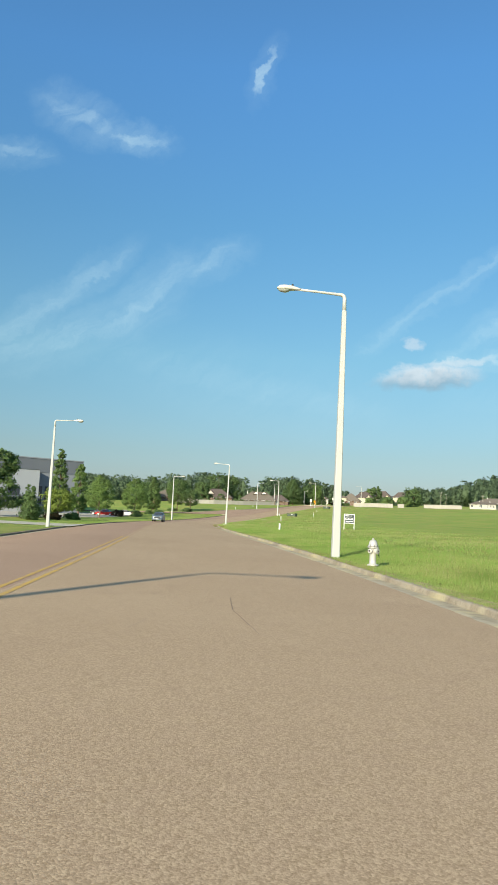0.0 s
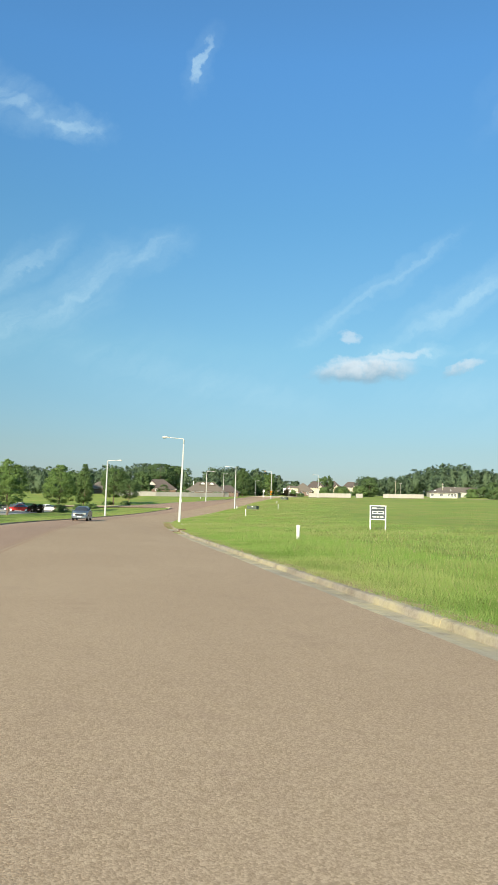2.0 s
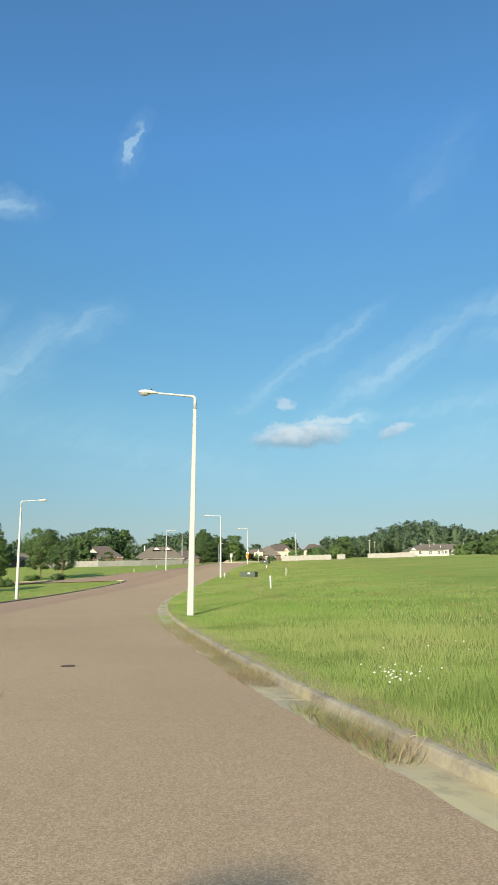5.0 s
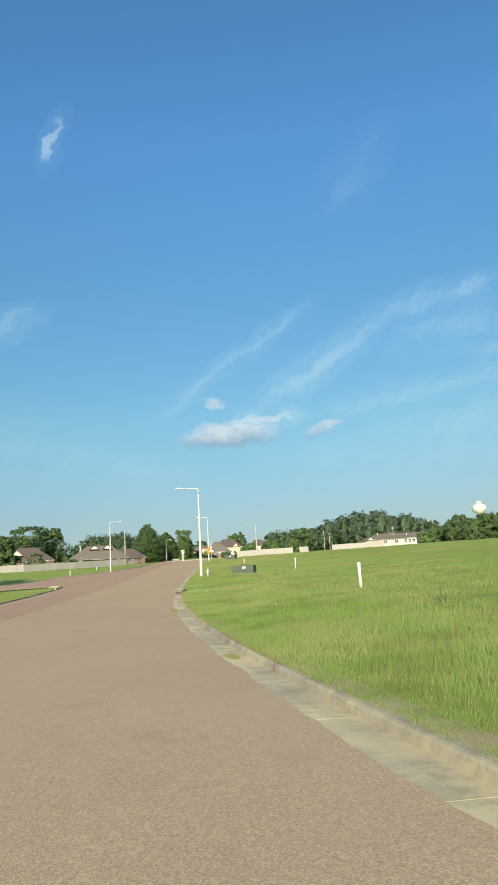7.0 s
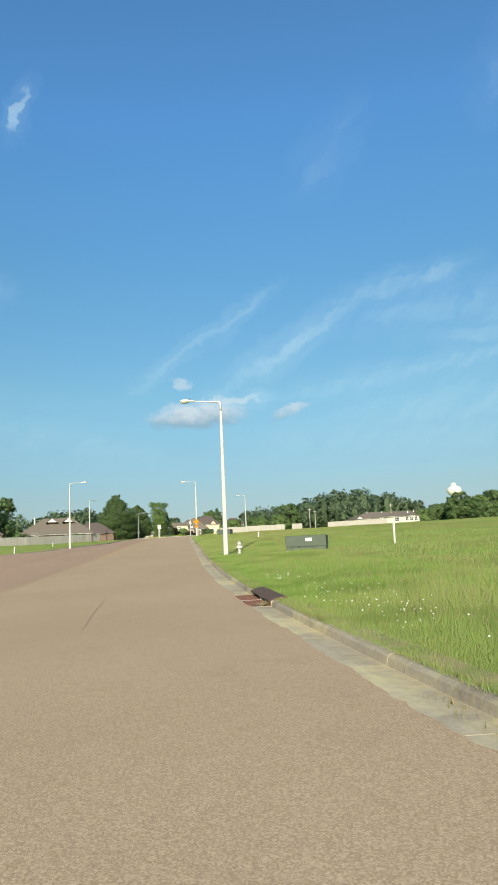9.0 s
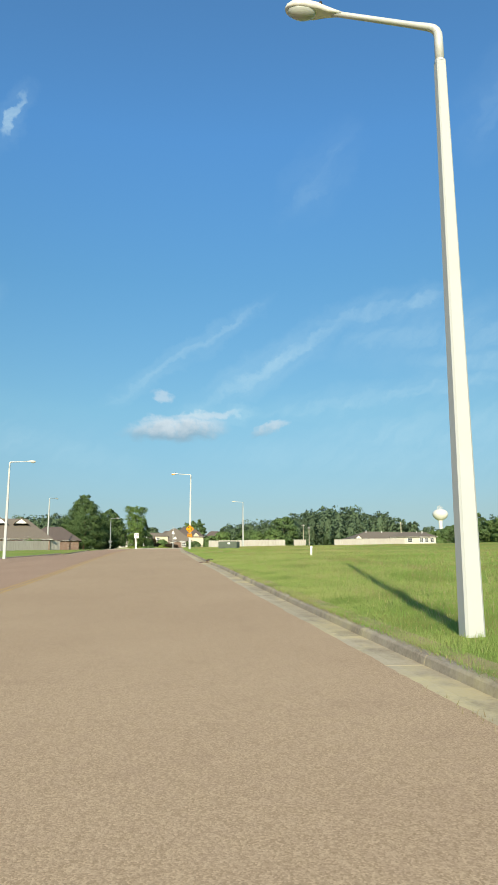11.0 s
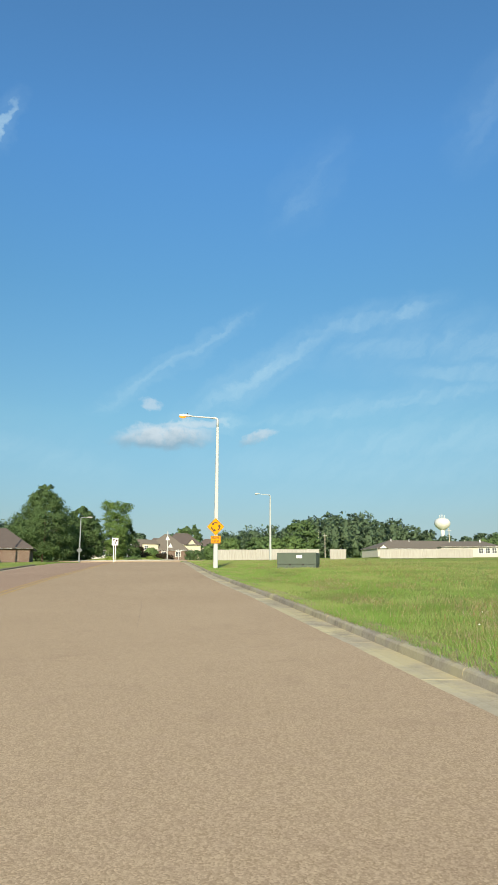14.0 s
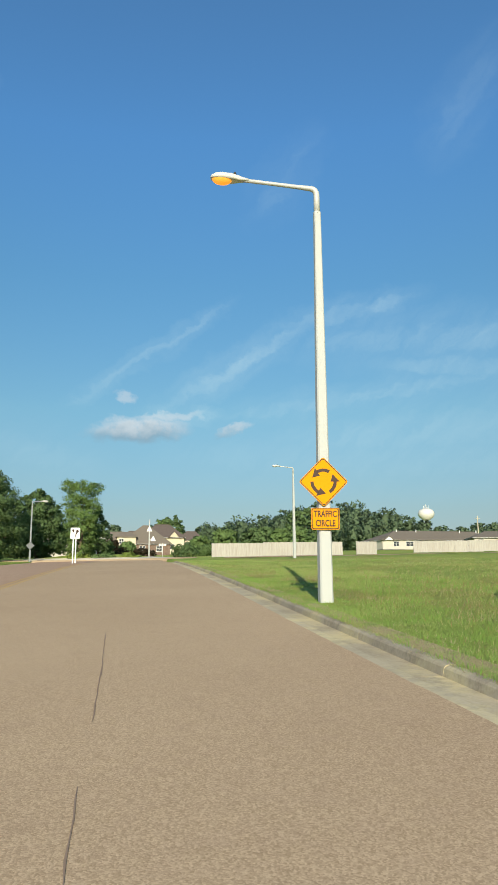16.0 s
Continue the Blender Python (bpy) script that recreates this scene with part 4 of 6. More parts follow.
def frame_ring(bm, outer, inner, y0, y1):
    n = len(outer)
    o = [bm.verts.new((x, y0, z)) for x, z in outer]
    i = [bm.verts.new((x, y0, z)) for x, z in inner]
    o2, i2 = [bm.verts.new((x, y1, z)) for x, z in outer], [bm.verts.new((x, y1, z)) for x, z in inner]
    for k in range(n):
        j = (k + 1) % n
        bm.faces.new((o[k], o[j], i[j], i[k])), bm.faces.new((o2[j], o2[k], i2[k], i2[j]))
        bm.faces.new((o[j], o[k], o2[k], o2[j])), bm.faces.new((i[k], i[j], i2[j], i2[k]))
    bmesh.ops.recalc_face_normals(bm, faces=bm.faces)
    return bm


def traffic_circle_signs():
    px, py = 68.18, 273.25
    s, _ = station(px, py)
    _, _, nx, ny = along(s)
    yaw = math.degrees(math.atan2(ny, nx)) - 4      # the plate's right-hand side lies along the road's right
    z = ground_z(px, py)
    q = 0.2
    m = pose(px, py, z, 0, 0, yaw) @ pose(-0.02, -q, 2.68) @ Matrix.Scale(1.06, 4)
    t = thing("traffic_circle_sign", m, "yellow diamond sign with three circling arrows bolted on pole", "traffic sign")
    d = rounded(0.381, 0.381, 0.05)
    c = math.sqrt(0.5)
    rot = [((x - y) * c, (x + y) * c) for x, y in d]
    part("plate", poly(bmesh.new(), rot, 0.006), YELLOW, t)
    inner, inner2 = [(x * 0.965, y * 0.965) for x, y in rot], [(x * 0.925, y * 0.925) for x, y in rot]
    part("border", frame_ring(bmesh.new(), inner, inner2, -0.003, 0.001), BLACK, t, "thin black border")
    for k in range(3):
        bm = bmesh.new()
        base = 152 + 120 * k
        arc = [radians(base - 92 + 8 * j) for j in range(9)]
        ro, ri = 0.285, 0.215
        pts = [(ro * math.cos(a), ro * math.sin(a)) for a in arc] + [(ri * math.cos(a), ri * math.sin(a)) for a in arc[::-1]]
        e = arc[-1]
        for u in range(len(arc) - 1):
            quad = [pts[u], pts[u + 1], pts[len(pts) - 2 - u], pts[len(pts) - 1 - u]]
            poly(bm, quad, 0.003)
        tip = radians(base + 8)
        rm = (ro + ri) / 2
        poly(bm, [((rm + 0.098) * math.cos(e - 0.05), (rm + 0.098) * math.sin(e - 0.05)), (rm * 1.03 * math.cos(tip), rm * 1.03 * math.sin(tip)), ((rm - 0.098) * math.cos(e - 0.05), (rm - 0.098) * math.sin(e - 0.05))], 0.003)
        ob = part("arrow", bm, BLACK, t, "black curved arrow")
        ob.location = (0, -0.003, 0)
    part("bracket", boxed(-0.16, 0.16, 0.006, 0.05, 0.27, 0.31), ALU, t)
    part("bracket", boxed(-0.16, 0.16, 0.006, 0.05, -0.31, -0.27), ALU, t)
    t2 = thing("plaque_sign", m @ pose(0.02, 0, -0.79), "small yellow plaque under the diamond sign", "traffic sign")
    part("plate", poly(bmesh.new(), rounded(0.305, 0.23, 0.04), 0.006), YELLOW, t2)
    part("border", frame_ring(bmesh.new(), rounded(0.293, 0.218, 0.035), rounded(0.275, 0.2, 0.03), -0.003, 0.001), BLACK, t2, "thin black border")
    for w, zz in (("TRAFFIC", 0.095), ("CIRCLE", -0.1)):
        text_mesh(w, 0.16, BLACK, t2, pose(0, -0.004, zz, 90, 0, 0) @ Matrix.Diagonal((0.82, 1.2, 1, 1)))
    part("bracket", boxed(-0.14, 0.14, 0.006, 0.05, -0.03, 0.01), ALU, t2)


def land_sign():
    x, y = 26.4, 87.28
    m = pose(x, y, ground_z(x, y), 0, 0, -14)
    t = thing("land_sale_sign", m, "white wooden land sign with dark panel on two posts", "sign")
    for u in (-0.64, 0.64):
        part("post", boxed(u - 0.05, u + 0.05, -0.05, 0.05, -0.3, 2.05, bevel=0.01), WHITE, t)
    part("board", boxed(-0.59, 0.59, -0.015, 0.02, 0.9, 1.98), SIGN_DARK, t, "dark sign panel")
    part("top_rail", boxed(-0.64, 0.64, -0.035, 0.035, 1.97, 2.05, bevel=0.008), WHITE, t)
    part("bottom_rail", boxed(-0.64, 0.64, -0.035, 0.035, 0.83, 0.91, bevel=0.008), WHITE, t)
    part("panel_strip", boxed(-0.5, 0.5, -0.022, -0.014, 1.32, 1.56), ALU, t, "pale strip across the panel")
    for a, b, z, h in ((-0.5, -0.08, 1.75, 0.11), (-0.04, 0.46, 1.78, 0.03), (-0.46, -0.14, 1.03, 0.11), (-0.1, 0.12, 1.03, 0.11), (0.16, 0.46, 1.03, 0.11)):
        part("lettering_bar", boxed(a, b, -0.021, -0.014, z, z + h), ALU, t)
    for a, b in ((-0.44, -0.1), (0.0, 0.42)):
        part("lettering_bar", boxed(a, b, -0.027, -0.021, 1.4, 1.5), SIGN_DARK, t)


def small_sign(name, x, y, yaw, label, w, h, zc, post_h, mat, marks=None, posts=1, post_mat=None):
    t = thing(name, pose(x, y, ground_z(x, y), 0, 0, yaw), label, "traffic sign")
    for k in range(posts):
        u = 0 if posts == 1 else -0.16 + 0.24 * k
        part("post", boxed(u - 0.05, u + 0.05, 0.02, 0.1, -0.2, post_h - (0.7 if k == 0 and posts == 2 else 0), bevel=0.01), post_mat or WHITE, t)
    part("plate", poly(bmesh.new(), rounded(w, h, 0.04), 0.01, Matrix.Translation((0, 0, zc))), mat, t)
    for pts in marks or []:
        part("mark", poly(bmesh.new(), pts, 0.004, Matrix.Translation((0, -0.005, zc))), BLACK, t)
    return t


traffic_circle_signs()
land_sign()
small_sign("traffic_sign", 78.7, 323.5, -22, "white traffic sign with two black arrows on posts", 0.42, 0.5, 2.75, 3.2, WHITE,
           [[(0.02, -0.38), (0.1, -0.38), (0.12, -0.1), (0.26, 0.1), (0.34, 0.08), (0.24, 0.36), (0.02, 0.2), (0.1, 0.18), (0.02, -0.05)],
            [(-0.28, 0.36), (-0.08, 0.36), (-0.08, 0.22), (-0.18, 0.02), (-0.28, 0.22)]], 2)


def sign_pole():
    x, y = 99.0, 352.8
    t = thing("yield_sign_pole", pose(x, y, ground_z(x, y), 0, 0, -24), "tall white pole carrying two pale triangular signs", "traffic sign")
    part("pole", lathe(bmesh.new(), [(0.11, -0.2), (0.1, 2.5), (0.07, 5.6)], 10), POLE_WHITE, t)
    part("plate", poly(bmesh.new(), [(-0.4, 3.9), (0.4, 3.9), (0, 4.75)], 0.02, Matrix.Translation((0, -0.13, 0))), WHITE, t)
    part("plate", poly(bmesh.new(), [(0.15, 2.55), (0.95, 2.55), (0.55, 3.3)], 0.02, Matrix.Translation((0, -0.13, 0))), WHITE, t)
    part("bracket", boxed(0.0, 0.6, -0.1, -0.05, 2.75, 2.82), ALU, t)
    x, y = 107.5, 366.6
    t = thing("street_name_sign", pose(x, y, ground_z(x, y), 0, 0, -20), "street name blade on a slim grey post", "traffic sign")
    part("post", lathe(bmesh.new(), [(0.05, -0.2), (0.045, 2.3)], 8), ALU, t)
    part("plate", boxed(-0.6, 0.6, -0.02, 0.0, 1.9, 2.2), ALU, t)
    part("lettering_bar", boxed(-0.45, 0.45, -0.026, -0.02, 1.98, 2.1), SIGN_DARK, t)


sign_pole()


def sign_back():
    t = thing("sign_back", pose(81.14, 348.38, ground_z(81.2, 348.6) + 1.95, 0, 0, -24), "grey back of a diamond sign on the lamp post", "traffic sign")
    part("plate", poly(bmesh.new(), [(0, -0.5), (0.5, 0), (0, 0.5), (-0.5, 0)], 0.01), SIGN_GREY, t)
    part("bracket", boxed(-0.12, 0.12, 0.01, 0.15, -0.03, 0.03), ALU, t)


sign_back()


# ---- hydrants, marker posts, cabinets ----
def fire_hydrant(x, y, yaw):
    t = thing("fire_hydrant", pose(x, y, ground_z(x, y), 0, 0, yaw), "silver-white fire hydrant with side nozzles in grass", "fire hydrant", "fire hydrants along the kerb")
    part("barrel", lathe(bmesh.new(), [(0.14, -0.1), (0.14, 0.05), (0.175, 0.05), (0.175, 0.09), (0.11, 0.1), (0.10, 0.2), (0.10, 0.55), (0.12, 0.58), (0.165, 0.6), (0.165, 0.63), (0.14, 0.64)], 24), SILVER, t, "", True)
    part("bonnet", lathe(bmesh.new(), [(0.16, 0.645), (0.16, 0.675), (0.13, 0.69), (0.122, 0.75), (0.1, 0.8), (0.065, 0.83), (0.03, 0.842), (0.026, 0.89), (0.015, 0.895)], 24), SILVER, t, "", True)
    for a, r in ((0, 0.062), (180, 0.062), (270, 0.082)):
        m = pose(0, 0, 0.5, 0, 0, a) @ pose(0.085, 0, 0, 0, 90, 0) @ Matrix.Diagonal((1, 1, 0.85, 1))
        n = part("nozzle", lathe(bmesh.new(), [(r * 0.9, 0), (r * 0.9, 0.06), (r * 1.15, 0.06), (r * 1.15, 0.11), (r * 0.8, 0.12)], 14, m), SILVER, t)
        part("cap_nut", lathe(bmesh.new(), [(0.024, 0.12), (0.022, 0.15)], 5, m), IRON, n)
    for k in range(8):
        part("flange_bolt", lathe(bmesh.new(), [(0.014, 0.59), (0.014, 0.685)], 6, Matrix.Translation((0.15 * math.cos(k * math.pi / 4), 0.15 * math.sin(k * math.pi / 4), 0))), IRON, t)
    part("chain", tube(bmesh.new(), [(0.2, -0.02, 0.47), (0.18, -0.1, 0.33), (0.1, -0.17, 0.31), (0.03, -0.19, 0.44)], [0.009] * 4, 6), IRON, t)


fire_hydrant(7.03, 20.65, 38)
fire_hydrant(38.05, 193.6, -25)


def marker_post(x, y, h, lean, r=0.05):
    z = ground_z(x, y)
    t = thing("marker_post", pose(x, y, z, random.uniform(-2, 2), lean, random.uniform(0, 90)), "white plastic marker post standing in tall grass", "marker post", "white marker posts")
    part("tube", lathe(bmesh.new(), [(r, -0.2), (r, h - 0.03), (r * 0.9, h)], 14), WHITE, t, "", True)
    part("cap", lathe(bmesh.new(), [(r * 1.12, h - 0.12), (r * 1.12, h), (r * 0.6, h + 0.025)], 14), WHITE, t)


for x, y, h, lean in ((13.66, 69.1, 0.76, 1), (29.95, 150.1, 1.25, -5), (47.05, 189.7, 1.25, -1), (57.9, 229.1, 0.66, 4), (34.4, 261.4, 0.9, 2), (45.5, 290, 0.8, -12)):
    marker_post(x, y, h, lean, (0.06 if 180 < y < 200 else 0.08) if y > 140 else 0.095)


def utility_cabinet(x, y, yaw, w, d, h):
    t = thing("utility_cabinet", pose(x, y, ground_z(x, y) - 0.1, 0, 0, yaw), "dull green metal transformer cabinet on a concrete pad", "utility box", "transformer cabinets")
    part("pad", boxed(-w / 2 - 0.08, w / 2 + 0.08, -d / 2 - 0.08, d / 2 + 0.08, -0.25, 0.09, bevel=0.015), PALE, t, "concrete pad")
    part("body", boxed(-w / 2, w / 2, -d / 2, d / 2, 0.09, h * 0.32, bevel=0.01), BOX_GREEN, t)
    hood = part("hood", boxed(-w / 2 - 0.018, w / 2 + 0.018, -d / 2 - 0.022, d / 2 + 0.01, h * 0.33, h, bevel=0.025), BOX_GREEN, t, "lifting hood with a drip edge")
    part("drip_edge", boxed(-w / 2 - 0.026, w / 2 + 0.026, -d / 2 - 0.034, -d / 2 - 0.02, h * 0.325, h * 0.345, bevel=0.004), BOX_GREEN, hood)
    for k in (-1, 1):
        part("latch", boxed(k * w * 0.17 - 0.06, k * w * 0.17 + 0.06, -d / 2 - 0.045, -d / 2 - 0.001, h * 0.27, h * 0.34, bevel=0.008), IRON, t, "dark padlock latch")
    part("notice", boxed(0.0, 0.36, -d / 2 - 0.03, -d / 2 - 0.021, h - 0.34, h - 0.15), WHITE, hood, "white notice plate")


utility_cabinet(72.05, 269.3, -44, 2.45, 1.4, 1.06)
utility_cabinet(41.2, 190.7, -38, 2.4, 1.4, 0.97)


# ---- cracks and stains in the asphalt ----
def crack(pts, wide, seed):
    r = random.Random(seed)
    vs, fs = [], []
    fine = []
    for (x0, y0), (x1, y1) in zip(pts, pts[1:]):
        n = max(2, int(math.hypot(x1 - x0, y1 - y0) / 0.25))
        fine += [(x0 + (x1 - x0) * k / n + r.uniform(-0.007, 0.007), y0 + (y1 - y0) * k / n) for k in range(n)]
    for i, (x, y) in enumerate(fine):
        s, l = station(x, y)
        _, _, nx, ny = along(s)
        w = 0.42 * wide * r.uniform(0.25, 1.0) * (0.3 if i in (0, len(fine) - 1) else 1)
        for k in (-1, 1):
            px, py = x + nx * w * k, y + ny * w * k
            vs.append((px, py, float(road_z(px, py, l + w * k)) + 0.005))
        if i:
            fs.append((2 * i - 2, 2 * i - 1, 2 * i + 1, 2 * i))
    mesh_ob("road_crack", vs, fs, TAR, kind="structure", label="dark ragged crack in the asphalt", category="road crack")


for i, (pts, w) in enumerate((([(43.4, 222.6), (42.3, 219.6), (41.3, 216.9)], 0.022), ([(62.6, 272.0), (61.4, 268.9), (60.4, 266.4)], 0.024), ([(24.4, 174.4), (23.1, 170.6), (22.0, 167.2)], 0.022), ([(59.9, 265.2), (57.7, 259.5)], 0.018), ([(54.3, 250.6), (53.3, 248.1), (51.8, 244.4)], 0.014),
                            ([(6.25, 96.6), (5.95, 92.6), (5.6, 89.2), (5.3, 85.4)], 0.016), ([(1.6, 12.3), (1.42, 10.6), (1.5, 8.2)], 0.02), ([(-0.1, 8.7), (0.2, 9.7)], 0.015))):
    crack(pts, w, 60 + i)


def tyre_mark(pts, wide):
    """A faint curved tyre mark through stations and offsets of the road."""
    vs, fs = [], []
    fine = []
    for i in range(len(pts) - 1):
        p0, p1, p2, p3 = (np.array(pts[min(max(i + k, 0), len(pts) - 1)]) for k in (-1, 0, 1, 2))
        for t in np.arange(0, 1, 0.1):
            fine.append(0.5 * (2 * p1 + (p2 - p0) * t + (2 * p0 - 5 * p1 + 4 * p2 - p3) * t * t + (3 * p1 - p0 - 3 * p2 + p3) * t**3))
    for i, (s, l) in enumerate(fine):
        d = fine[min(i + 1, len(fine) - 1)] - fine[max(i - 1, 0)]
        d = d / (np.linalg.norm(d) + 1e-9) * wide / 2
        for k in (-1, 1):
            x, y = rp(s - d[1] * k, l + d[0] * k)
            vs.append((x, y, float(road_z(x, y, l + d[0] * k)) + 0.004))
        if i:
            fs.append((2 * i - 2, 2 * i - 1, 2 * i + 1, 2 * i))
    mesh_ob("road_tyre_mark", vs, fs, SKID, kind="structure", label="faint curved tyre mark on the asphalt", category="tyre mark")


tyre_mark([(231.5, 0.2), (235.3, 1.66), (239.0, 1.5), (245.5, 0.34), (250, -1.2)], 0.1)
tyre_mark([(231, 0.4), (232.6, 2.11), (234.2, 2.76), (236.4, 3.19), (239.6, 3.1), (243, 2.4)], 0.1)
tyre_mark([(233.5, 2.6), (231.5, 3.89), (230.4, 4.69), (228.8, 5.53), (226, 6.4)], 0.08)
valve = thing("valve_cover", pose(*[float(v) for v in (7.31, 99.2, road_z(7.31, 99.2, station(7.31, 99.2)[1]))]), "small dark iron valve cover set in asphalt", "valve cover")
part("ring", lathe(bmesh.new(), [(0.135, -0.05), (0.135, 0.008), (0.105, 0.008), (0.105, -0.05)], 20), IRON, valve)
part("lid", lathe(bmesh.new(), [(0.1, -0.05), (0.1, 0.004), (0.02, 0.006)], 20), RUST, valve)


# ---- fences and walls ----
def board_fence(name, pts, label, h=1.95, panel=2.44, wood=BOARDS):
    t = thing(name, pose(0, 0, 0), label, "fence")
    for (x0, y0), (x1, y1) in zip(pts, pts[1:]):
        ln = math.hypot(x1 - x0, y1 - y0)
        n = max(1, round(ln / panel))
        yaw = math.degrees(math.atan2(y1 - y0, x1 - x0))
        w = ln / n
        shared = None
        for k in range(n):
            mx, my = x0 + (x1 - x0) * (k + 0.5) / n, y0 + (y1 - y0) * (k + 0.5) / n
            z = ground_z(mx, my)
            if shared is None:
                bm = bmesh.new()
                nb = int(w / 0.2)
                front, back = [], []
                for q in range(nb):
                    for e in (0.04, 0.96):
                        px, py, pz = -w / 2 + 0.05 + (q + e) * (w - 0.1) / nb, -0.014 - 0.014 * (q % 2), h - 0.014 * (q % 3)
                        front.append((bm.verts.new((px, py, 0.03)), bm.verts.new((px, py, pz))))
                        back.append((bm.verts.new((px, 0.02, 0.03)), bm.verts.new((px, 0.02, pz))))
                for u in range(len(front) - 1):
                    (a0, a1), (b0, b1), (c0, c1), (d0, d1) = front[u], front[u + 1], back[u], back[u + 1]
                    bm.faces.new((a0, b0, b1, a1)), bm.faces.new((d0, c0, c1, d1)), bm.faces.new((a1, b1, d1, c1)), bm.faces.new((b0, a0, c0, d0))
                bm.faces.new((front[0][0], front[0][1], back[0][1], back[0][0])), bm.faces.new((front[-1][1], front[-1][0], back[-1][0], back[-1][1]))
                ob = part("panel", bm, wood, t)
                shared = ob.data
            else:
                ob = new("panel", shared)
                ob.parent = t
            ob.matrix_basis = pose(mx, my, z + random.uniform(-0.03, 0.03), random.uniform(-1.5, 1.5), 0, yaw)
            px, py = x0 + (x1 - x0) * k / n, y0 + (y1 - y0) * k / n
            part("post", boxed(-0.05, 0.05, -0.02, 0.08, -0.2, h + 0.06, bevel=0.008), wood, t).matrix_basis = pose(px, py, ground_z(px, py), 0, 0, yaw)
    return t


board_fence("board_fence", [(108.5, 351.5), (118, 347.5), (127.2, 344.0)], "weathered pale board fence along the field edge", 2.05)
board_fence("board_fence", [(129.6, 343.6), (132.6, 342.3)], "short pale board fence panel beside the gap", 2.0)
board_fence("board_fence", [(145.2, 347.0), (152.5, 341.6), (161.2, 336.2)], "weathered pale board fence before a house", 1.95)
board_fence("board_fence", [(14, 300), (30, 302), (44, 310), (63.5, 324.3)], "long pale board fence behind a meadow", 1.75)


# ---- houses ----
def hip_roof(w, d, z0, rise, over=0.5, ridge=0.5, thick=0.22):
    """A hipped roof over a w x d plan; ridge: the part of w that the ridge spans."""
    bm = bmesh.new()
    a, b, r = w / 2 + over, d / 2 + over, w * ridge / 2
    lo = [bm.verts.new((x, y, z0 - thick)) for x, y in ((-a, -b), (a, -b), (a, b), (-a, b))]
    e = [bm.verts.new((x, y, z0)) for x, y in ((-a, -b), (a, -b), (a, b), (-a, b))]
    p, q = bm.verts.new((-r, 0, z0 + rise)), bm.verts.new((r, 0, z0 + rise))
    bm.faces.new((e[0], e[1], q, p)), bm.faces.new((e[2], e[3], p, q)), bm.faces.new((e[1], e[2], q)), bm.faces.new((e[3], e[0], p))
    for i in range(4):
        bm.faces.new((lo[i], lo[(i + 1) % 4], e[(i + 1) % 4], e[i]))
    bm.faces.new(lo[::-1])
    bmesh.ops.recalc_face_normals(bm, faces=bm.faces)
    return bm


def window_in(parent, x, y, z, w, h, side=-1):
    f = bmesh.new()
    k = 0.09
    for a in ((x - w / 2 - k, x - w / 2, z, z + h), (x + w / 2, x + w / 2 + k, z, z + h), (x - w / 2 - k, x + w / 2 + k, z - k, z), (x - w / 2 - k, x + w / 2 + k, z + h, z + h + k), (x - 0.03, x + 0.03, z, z + h), (x - w / 2, x + w / 2, z + h / 2 - 0.03, z + h / 2 + 0.03)):
        box(f, a[0], a[1], y - 0.06, y + 0.04, a[2], a[3])
    win = part("window", f, WHITE, parent, "white window frame")
    part("pane", boxed(x - w / 2, x + w / 2, y - 0.012, y + 0.02, z, z + h), GLASS, win, "dark glass pane")


def gable(parent, x, y0, y1, z0, w, rise, wall, roof, label=""):
    """A small gabled front that stands out of the roof towards -y."""
    bm = bmesh.new()
    f = [bm.verts.new(v) for v in ((x - w / 2, y0, z0), (x + w / 2, y0, z0), (x, y0, z0 + rise))]
    b = [bm.verts.new(v) for v in ((x - w / 2, y1, z0), (x + w / 2, y1, z0), (x, y1, z0 + rise))]
    bm.faces.new(f), bm.faces.new(b[::-1])
    for i in range(3):
        bm.faces.new((f[(i + 1) % 3], f[i], b[i], b[(i + 1) % 3]))
    bmesh.ops.recalc_face_normals(bm, faces=bm.faces)
    g = part("gable", bm, wall, parent, label)
    for k in (-1, 1):
        r = bmesh.new()
        o = 0.3
        ex, ez = x + k * (w / 2 + o), z0 - o * rise / (w / 2)
        q = [r.verts.new(v) for v in ((x, y0 - 0.3, z0 + rise + 0.05), (ex, y0 - 0.3, ez + 0.05), (ex, y1, ez + 0.05), (x, y1, z0 + rise + 0.05))]
        u = [r.verts.new((v.co.x, v.co.y, v.co.z + 0.16)) for v in q]
        r.faces.new(q[::-1]), r.faces.new(u)
        for i in range(4):
            r.faces.new((q[i], q[(i + 1) % 4], u[(i + 1) % 4], u[i]))
        bmesh.ops.recalc_face_normals(r, faces=r.faces)
        part("gable_roof", r, roof, g)


